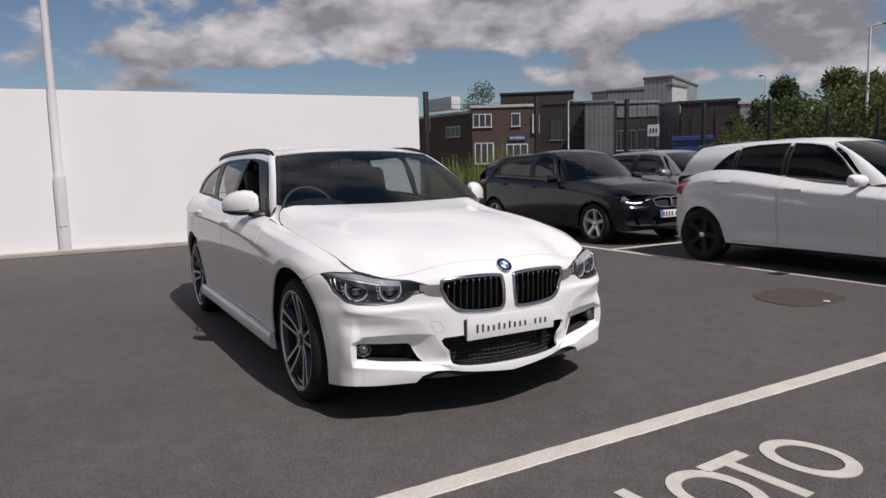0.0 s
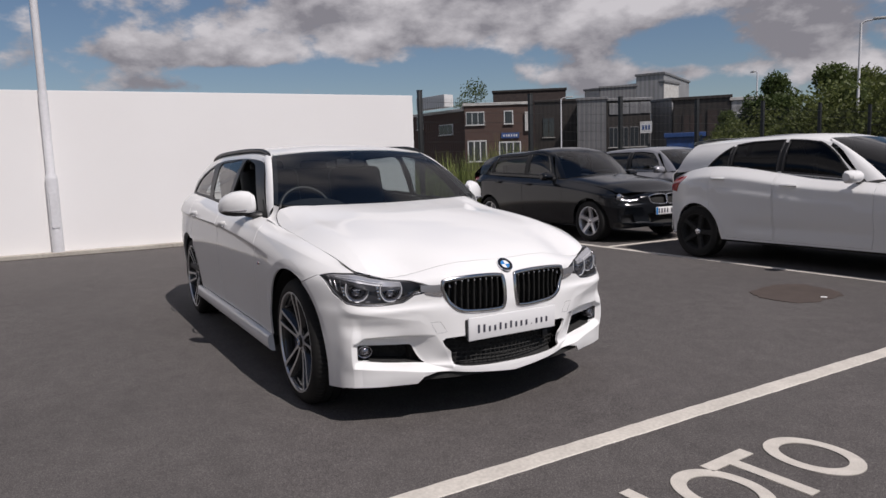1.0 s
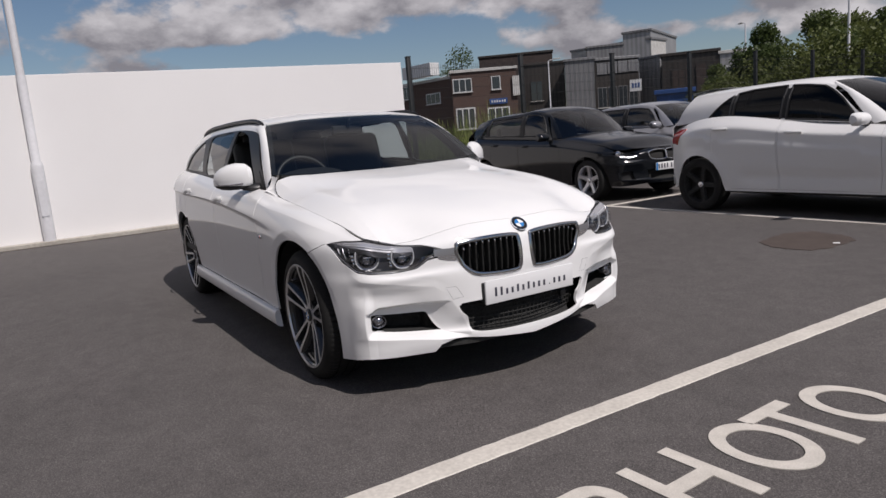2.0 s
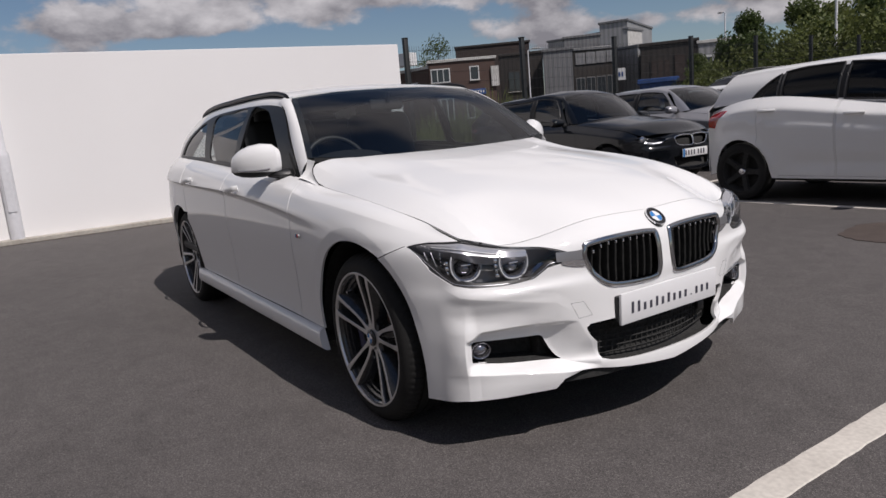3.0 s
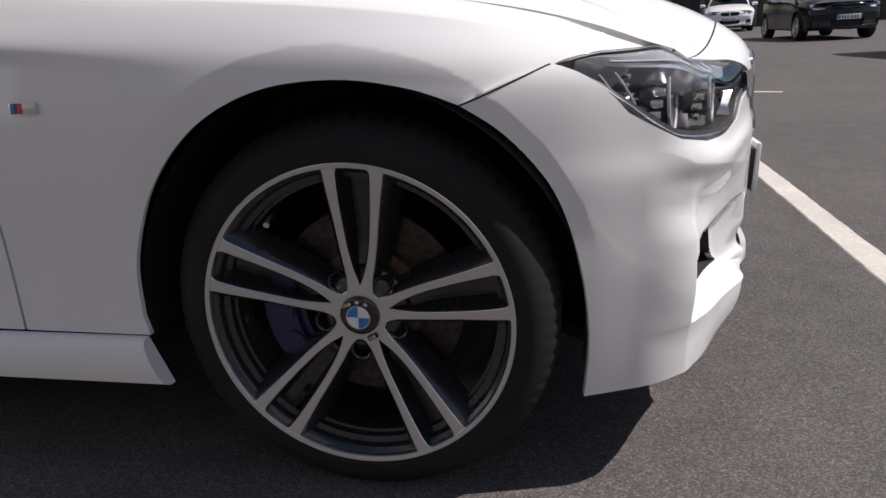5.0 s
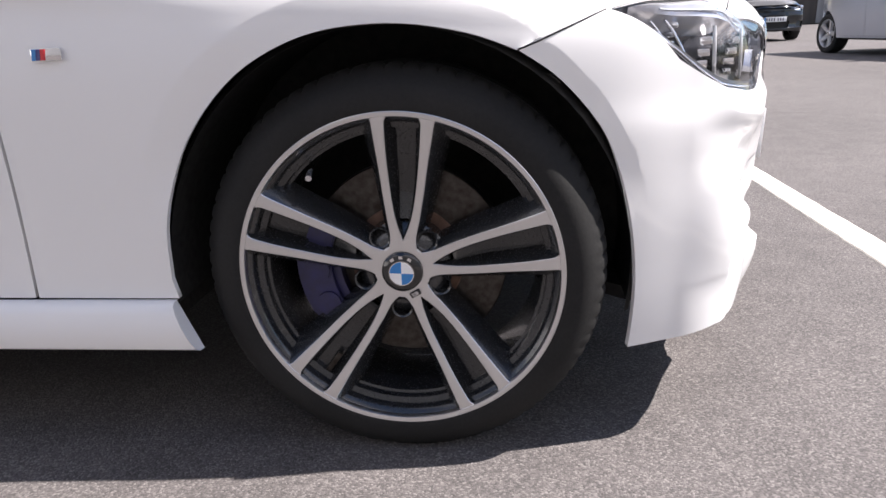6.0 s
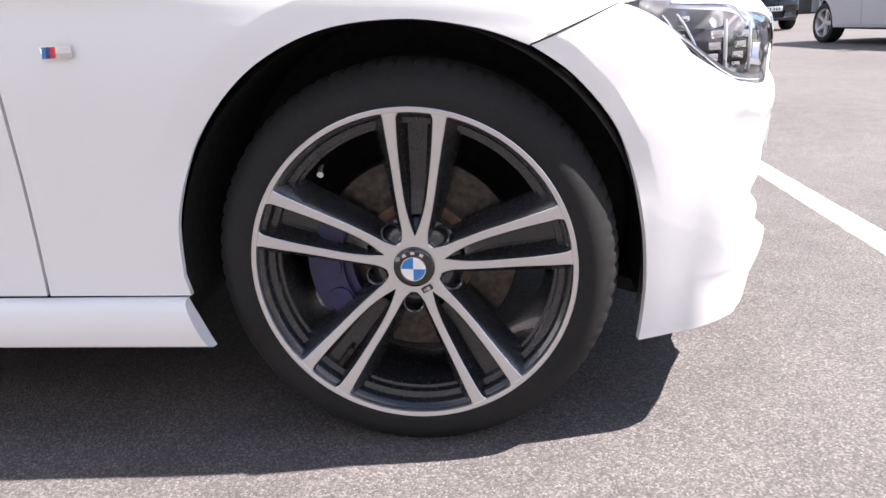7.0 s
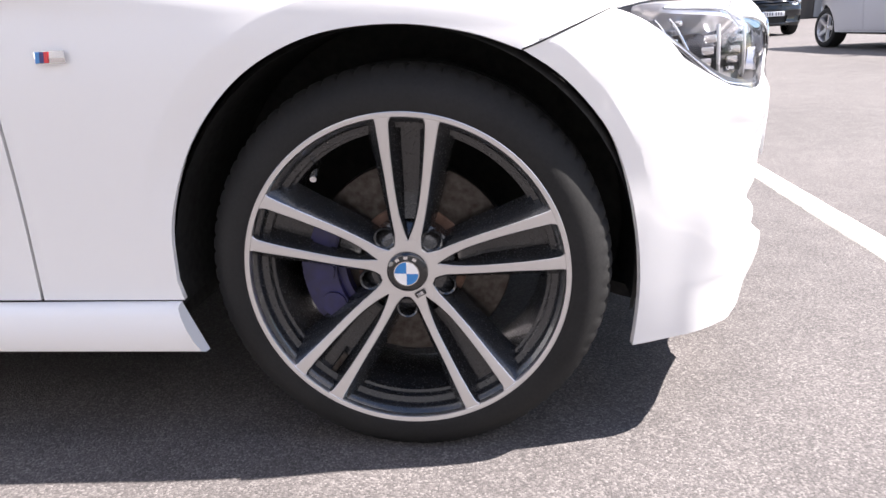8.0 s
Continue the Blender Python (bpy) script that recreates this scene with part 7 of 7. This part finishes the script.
M_CLAD = clad_mat("grey_cladding", (.12, .12, .125), (.20, .20, .205), .5)
M_CLADLIGHT = clad_mat("light_grey_cladding", (.20, .20, .205), (.33, .33, .335), .6)
M_CLADDARK = clad_mat("dark_brown_cladding", (.022, .019, .018), (.045, .038, .034), .5)
M_DARKBRICK = grain(mat("dark_brick", (.04, .03, .028), .9), 3, .0, colors=((.028, .021, .02), (.055, .040, .036)))
M_WINDOW = mat("far_window_glass", (.03, .035, .04), .08, coat=.5)
M_FRAME = grain(mat("white_window_frame", (.6, .6, .6), .5), 5, 0, rough=(.4, .6))
M_FASCIA = grain(mat("pale_fascia", (.5, .49, .47), .6), 2, 0, colors=((.40, .39, .37), (.55, .54, .52)))
M_SIGNBLUE = grain(mat("blue_sign_board", (.02, .06, .20), .5), 3, 0, colors=((.015, .05, .16), (.03, .08, .25)))


class Facade:
    """A block whose front runs between two azimuths; its own x runs along the front, y away, z up."""

    def __init__(self, name, label, az0, az1, d0, d1, top, depth, material, roof_mat=None, category="building"):
        self.a, self.b = far(az0, d0), far(az1, d1)
        v = self.b - self.a
        self.w = v.length
        self.m = Matrix.Translation(self.a) @ Matrix.Rotation(math.atan2(v.y, v.x), 4, 'Z')
        self.h = top
        self.ob = thing(name, label, category, m=self.m)
        bm = bmesh.new()
        box(bm, (self.w, depth, top), (self.w / 2, depth / 2, top / 2), .03)
        part("wall", bm, material, self.ob, smooth=False)
        bm = bmesh.new()
        box(bm, (self.w + .3, depth + .3, .28), (self.w / 2, depth / 2, top + .05), .03)
        part("roof", bm, roof_mat or M_FASCIA, self.ob, smooth=False)

    def spot(self, az, el):
        """Own x and z where the sight line meets the front."""
        d = Vector((math.cos(radians(az)), math.sin(radians(az)), 0))
        inv = self.m.inverted()
        o, q = inv @ Vector((EYE0.x, EYE0.y, 0)), inv.to_3x3() @ d
        t = -o.y / q.y
        return o.x + q.x * t, EYE0.z + t * math.tan(radians(el))

    def window(self, az0, az1, el0, el1, panes=2, frame=.09, glass=None, name="window", fm=None):
        x0, z1 = self.spot(az0, el1)
        x1, z0 = self.spot(az1, el0)
        z0 = max(z0, .15)
        bm = bmesh.new()
        box(bm, (x1 - x0, .16, z1 - z0), ((x0 + x1) / 2, .0, (z0 + z1) / 2), .01)
        w = part(name, bm, fm or M_FRAME, self.ob, smooth=False)
        pw = (x1 - x0 - frame * (panes + 1)) / panes
        for i in range(panes):
            bm = bmesh.new()
            box(bm, (pw, .05, z1 - z0 - 2 * frame), (x0 + frame + pw / 2 + i * (pw + frame), -.075, (z0 + z1) / 2), .004)
            part("pane", bm, glass or M_WINDOW, w, smooth=False)
        bm = bmesh.new()
        box(bm, (x1 - x0 + .15, .2, .07), ((x0 + x1) / 2, -.08, z0 - .02), .01)
        part("sill", bm, M_FASCIA, w, smooth=False)
        return w

    def board(self, name, az0, az1, el0, el1, material, out=.1, bars=0, bar_mat=None):
        x0, z1 = self.spot(az0, el1)
        x1, z0 = self.spot(az1, el0)
        z0 = max(z0, .05)
        bm = bmesh.new()
        box(bm, (x1 - x0, out, z1 - z0), ((x0 + x1) / 2, -out / 2 - .003, (z0 + z1) / 2), .01)
        b = part(name, bm, material, self.ob, smooth=False)
        for i in range(bars):
            bm = bmesh.new()
            wd = (x1 - x0) / (bars + 1)
            box(bm, (wd * .55, .02, (z1 - z0) * .4), (x0 + wd * (i + 1), -out - .012, (z0 + z1) / 2))
            part("lettering", bm, bar_mat or M_FRAME, b, smooth=False)
        return b


brick = Facade("brick_shop_building", "two-storey brown brick shop building with white windows", 148.0, 142.7, 70, 70.5, 7.15, 9, M_BRICK)
brick.window(147.9, 146.35, 3.2, 4.3, 3)
brick.window(144.75, 144.0, 3.2, 4.3, 1)
brick.board("sign", 143.05, 142.45, 2.6, 4.15, M_FASCIA, .25, 0)
brick.board("shop_sign", 145.0, 143.55, 2.05, 2.5, M_SIGNBLUE, .15, 6)
brick.window(147.8, 146.2, .2, 1.95, 3, .12, name="shop_window")
brick.window(145.2, 143.4, .2, 1.8, 3, .12, name="shop_window")
wing = Facade("brick_side_building", "low brown brick side range with a pale roof edge", 152.9, 148.05, 79, 71, 6.75, 5, M_BRICK)
wing.window(151.9, 151.4, 3.0, 4.0, 2)
wing.window(150.1, 148.95, 2.5, 3.3, 3)
wing.board("roof_plant", 151.2, 148.9, 4.75, 5.45, M_FRAME, 1.2)
Facade("dark_flat_block", "dark flat-roofed block behind a brick building", 145.6, 139.7, 98, 98, 11.2, 10, M_DARKBRICK, M_CLADDARK)
low_dark = Facade("dark_low_building", "low dark building with a flat roof", 142.2, 138.8, 84, 84, 8.4, 8, M_CLADDARK, M_CLADDARK)
low_dark.window(141.6, 140.6, 2.0, 3.6, 2, fm=M_CLADDARK)
clad = Facade("grey_clad_building", "grey ribbed metal-clad unit", 138.8, 136.5, 76, 76, 7.75, 10, M_CLAD, M_CLAD)
glazed = Facade("dark_glazed_building", "dark glazed office front with grey bands", 136.48, 133.1, 76.5, 78, 7.6, 10, M_CLADDARK, M_CLAD)
for i in range(4):
    glazed.window(136.3 - .8 * i, 135.6 - .8 * i, 1.0, 2.6, 2, .06, fm=M_CLAD)
    glazed.board("band", 136.3 - .8 * i, 135.55 - .8 * i, 3.6, 4.5, M_CLAD, .12)
tall = Facade("tall_grey_block", "tall pale grey block with a stepped roofline", 137.0, 134.2, 97, 97, 11.0, 12, M_CLAD, M_CLAD)
tall2 = Facade("tall_grey_tower", "tall pale grey rendered end tower", 134.2, 132.1, 97, 96, 12.3, 14, M_CLADLIGHT, M_CLAD)
Facade("tower_side_block", "pale side block beside a grey tower", 132.08, 131.0, 96, 100, 11.2, 12, M_FASCIA, M_CLAD)
Facade("ribbed_screen_unit", "pale ribbed cladding unit", 133.05, 131.5, 82, 80, 7.6, 4, M_CLADLIGHT, M_CLAD)
brown = Facade("brown_warehouse", "dark brown open-fronted warehouse", 131.4, 127.25, 70, 70, 6.75, 12, M_CLADDARK, M_CLADDARK)
brown.window(130.7, 129.2, .8, 3.4, 3, .12, glass=M_DARKBRICK, name="opening", fm=M_CLADDARK)
brown.board("banner", 128.9, 128.2, 1.6, 3.6, M_DARKBRICK, .1)
unit = Facade("grey_panel_unit", "low grey panelled unit with white fascia", 127.2, 122.9, 70, 70.5, 6.45, 10, M_CLADLIGHT)
unit.window(126.9, 126.1, .3, 3.3, 1, .15, name="doorway")
unit.window(123.9, 123.3, 2.4, 3.4, 2)
box1 = Facade("blue_container", "blue steel storage container", 131.9, 129.2, 46, 46, 2.6, 5, M_SIGNBLUE, M_SIGNBLUE, category="container")
sb = Facade("white_notice_board", "white notice board on a post", 133.9, 133.0, 44, 44, .3, .2, M_FRAME, M_FRAME, category="sign")
sb.board("board", 133.9, 133.0, 2.05, 2.95, M_FRAME, .1, 3, M_SIGNBLUE)

# fence in line with the wall
FX = -8.86
fence = thing("mesh_fence", "black welded-mesh security fence on square steel posts", "fence")
FENCE_Y = [4.72] + [7.5 + 2.72 * i for i in range(14)]
bm = bmesh.new()
box(bm, (.085, .085, 2.72), (0, 0, 1.36), .006)
box(bm, (.095, .095, .02), (0, 0, 2.73), .004)
post_me = None
for y in FENCE_Y:
    if post_me is None:
        p = part("post", bm, M_FENCE, fence, m=pose(FX, y, 0))
        post_me = p.data
    else:
        p = new("post", post_me)
        p.parent = fence
        p.matrix_local = pose(FX, y, 0)
for y0, y1 in zip(FENCE_Y, FENCE_Y[1:]):
    bm = bmesh.new()
    n = int((y1 - y0) / .05)
    for i in range(1, n):
        y = y0 + (y1 - y0) * i / n
        tube(bm, [(FX + .05, y, .08), (FX + .05, y, 2.58)], .003, 3, cap=False)
    for z in np.arange(.1, 2.6, .2):
        tube(bm, [(FX + .056, y0, z), (FX + .056, y1, z)], .0035, 3, cap=False)
    tagged(part("mesh_panel", bm, M_FENCE, fence, smooth=False), kind="stuff")

# long grass behind the fence
M_GRASS = grain(mat("long_grass", (.16, .20, .05), .7), 2.0, 0, colors=((.10, .15, .03), (.26, .28, .08)), scale2=30)
rg = random.Random(4)
V, F = [], []
for i in range(9000):
    x, y = FX - .25 - 2.6 * rg.random() ** 1.2, 4.3 + 8.5 * rg.random()
    if y > 9:
        x = FX - .25 - 2.0 * rg.random()
    h = (.75 + .65 * rg.random()) * (1.0 if y < 8.5 else .75) * (.75 + .5 * noise.noise((x * .8, y * .8, 0)) + .25)
    a, lean, w = rg.uniform(0, 6.28), rg.uniform(.03, .28), rg.uniform(.006, .013)
    dx, dy = math.cos(a), math.sin(a)
    lx, ly = dx * lean * h, dy * lean * h
    b = len(V)
    V += [(x - dy * w, y + dx * w, 0), (x + dy * w, y - dx * w, 0), (x - dy * w * .8 + lx * .35, y + dx * w * .8 + ly * .35, h * .6), (x + dy * w * .8 + lx * .35, y - dx * w * .8 + ly * .35, h * .6), (x + lx, y + ly, h)]
    F += [(b, b + 1, b + 3, b + 2), (b + 2, b + 3, b + 4)]
me = bpy.data.meshes.new("long_grass")
me.from_pydata(V, [], F)
me.materials.append(M_GRASS)
tagged(new("long_grass", me), "tall yellow-green uncut grass behind a fence", "grass", kind="stuff")

# trees
M_BARK = grain(mat("bark", (.05, .04, .03), .9), 12, .5, colors=((.03, .025, .02), (.08, .065, .05)))


def leaf_mat(name, c0, c1):
    """Thin leaves that let some light through."""
    m = grain(mat(name, c0, .55, spec=.3), .9, 0, colors=(c0, c1), scale2=14)
    n, l = m.node_tree.nodes, m.node_tree.links
    tr, mx = n.new("ShaderNodeBsdfTranslucent"), n.new("ShaderNodeMixShader")
    l.new(n["Principled BSDF"].inputs["Base Color"].links[0].from_socket, tr.inputs[0])
    mx.inputs[0].default_value = .4
    l.new(n["Principled BSDF"].outputs[0], mx.inputs[1])
    l.new(tr.outputs[0], mx.inputs[2])
    l.new(mx.outputs[0], n["Material Output"].inputs[0])
    return m


LEAVES = [leaf_mat("leaf_green", (.060, .088, .026), (.115, .145, .048)), leaf_mat("leaf_yellow_green", (.080, .102, .028), (.14, .16, .052)), leaf_mat("leaf_dark_green", (.048, .074, .024), (.095, .128, .042))]


def tree(seed, h, spread, leafmat, leaves=2600, trunk_r=.16, low=.18, label="leafy green tree with an uneven crown"):
    r = random.Random(seed)
    t = thing("tree", label, "tree")
    bm = bmesh.new()
    pts = [Vector((r.uniform(-.1, .1) * i, r.uniform(-.1, .1) * i, h * .8 * i / 5)) for i in range(6)]
    tube(bm, pts, [trunk_r * (1 - .14 * i) for i in range(6)], 8)
    limbs = []
    for k in range(11):
        f = r.uniform(low + .05, .78)
        a, up = r.uniform(0, 6.28), r.uniform(.25, .8)
        p0 = pts[0].lerp(pts[-1], f)
        ln = spread * r.uniform(.55, 1.0) * (1.15 - f * .6)
        d = Vector((math.cos(a), math.sin(a), up)).normalized()
        p1, p2 = p0 + d * ln * .5, p0 + d * ln + Vector((0, 0, ln * .12))
        tube(bm, [p0, p1, p2], [trunk_r * .4, trunk_r * .25, trunk_r * .08], 5)
        limbs.append((p0, p1, p2))
    part("trunk", bm, M_BARK, t)
    clumps = [(p2, spread * r.uniform(.22, .40)) for _, _, p2 in limbs] + [(p1, spread * r.uniform(.2, .35)) for _, p1, _ in limbs] + [(pts[-1] + Vector((r.uniform(-.4, .4), r.uniform(-.4, .4), r.uniform(-.2, .5))), spread * .35) for _ in range(4)]
    V, F = [], []
    for i in range(leaves):
        c, q = r.choice(clumps)
        u = Vector((r.gauss(0, 1), r.gauss(0, 1), r.gauss(0, .8)))
        p = c + u.normalized() * q * (r.random() ** .45)
        n = Vector((r.gauss(0, 1), r.gauss(0, 1), r.gauss(.4, 1))).normalized()
        s = n.orthogonal().normalized()
        k = n.cross(s)
        l = r.uniform(.05, .11) * (h / 7) ** .5 * 1.5
        b = len(V)
        V += [tuple(p - s * l), tuple(p + k * l * .5), tuple(p + s * l), tuple(p - k * l * .5)]
        F.append((b, b + 1, b + 2, b + 3))
    me = bpy.data.meshes.new("crown")
    me.from_pydata(V, [], F)
    me.materials.append(leafmat)
    cr = new("crown", me)
    cr.parent = t
    return t


TG = "trees along the far side of the yard"
kinds = [tree(1, 8.0, 2.9, LEAVES[0], 13000), tree(2, 7.4, 2.7, LEAVES[1], 12000), tree(3, 8.8, 3.1, LEAVES[2], 14000), tree(5, 6.6, 2.6, LEAVES[0], 11000)]
for k in kinds:
    tagged(k, group=TG)
rt = random.Random(11)
spots = []
az = 127.6
while az > 78:
    d = 52 + 8 * math.sin(az * .5) - (6 if az < 112 else 0) + rt.uniform(-3, 3)
    spots.append((az, d, rt.uniform(.88, 1.12) * float(np.interp(az, (112, 117, 121, 124, 128), (1.0, .90, .76, .68, .62)))))
    az -= rt.uniform(1.2, 2.1)
for i, (az, d, s) in enumerate(spots):
    m = Matrix.Translation(far(az, d)) @ Matrix.Rotation(rt.uniform(0, 6.28), 4, 'Z') @ Matrix.Scale(s, 4)
    if i < 4:
        kinds[i].matrix_world = m
    else:
        q = copy_thing(kinds[i % 4], m.copy())
        q.scale = (s, s, s)
lone = tree(8, 13.2, 5.4, LEAVES[2], 3600, label="sparse dark tree behind a brick building")
lone.matrix_world = Matrix.Translation(far(147.0, 92))
bush = tree(21, 2.6, 1.5, LEAVES[1], 2600, .05, .02, label="low yellow-green bush behind the fence")
tagged(bush, category="bush", group="bushes behind the fence")
bush.name = "bush"
bush.matrix_world = Matrix.Translation(far(126.5, 34))
for az, d, s in ((124.8, 36, 1.2), (122.6, 33, 1.3), (120.3, 35, 1.5), (117.6, 33, 1.5), (115, 34, 1.6), (112.4, 35, 1.5), (109.5, 36, 1.6), (106, 37, 1.5), (102.5, 38, 1.6), (99, 38, 1.5), (128.3, 38, .9)):
    q = copy_thing(bush, Matrix.Translation(far(az, d)) @ Matrix.Rotation(az, 4, 'Z'))
    q.scale = (s, s, s)


def street_lamp(m, h):
    s = thing("street_lamp", "tall grey steel street lamp with a flat head", "street lamp", "street lamps beyond the fence", m=m)
    bm = bmesh.new()
    revolve(bm, [(0, 0), (.09, 0), (.09, 1.1), (.06, 1.2), (.05, h), (0, h)], 12, "z")
    part("column", bm, M_POST, s)
    bm = bmesh.new()
    tube(bm, [(0, 0, h - .05), (.15, 0, h + .06), (.5, 0, h + .10)], .035, 8)
    part("arm", bm, M_POST, s)
    bm = bmesh.new()
    box(bm, (.6, .22, .10), (.75, 0, h + .12), .03)
    part("lamp_head", bm, M_FASCIA, s)


street_lamp(Matrix.Translation(far(118.95, 36)) @ Matrix.Rotation(radians(30), 4, 'Z'), 6.85)
street_lamp(Matrix.Translation(far(125.45, 60)) @ Matrix.Rotation(radians(150), 4, 'Z'), 7.7)
street_lamp(Matrix.Translation(far(140.1, 62)) @ Matrix.Rotation(radians(40), 4, 'Z'), 6.7)

# low unit across the north end of the yard
unit2 = Facade("grey_workshop", "low grey clad workshop with roller doors", 88, 52, 38, 46, 4.6, 9, M_CLADDARK, M_CLAD)
for k in range(5):
    unit2.board("roller_door", 86 - 6.5 * k, 82 - 6.5 * k, -3, 3.4, M_CLAD, .06)

# unseen wall added behind the camera: blocks sky and bounces light onto the car
M_ADDED_WALL = grain(mat("added_wall_grey", (.4, .39, .38), .5), 1.5, 0, colors=((.36, .35, .34), (.44, .43, .42)), rough=(.35, .55))
bm = bmesh.new()
box(bm, (46, .4, 6.5), (6, -9.4, 3.25), .02)
tagged(part("added_wall_south", bm, M_ADDED_WALL, None, smooth=False), "plain pale grey wall, unseen, added to shape light on the car's side", "wall", kind="structure")
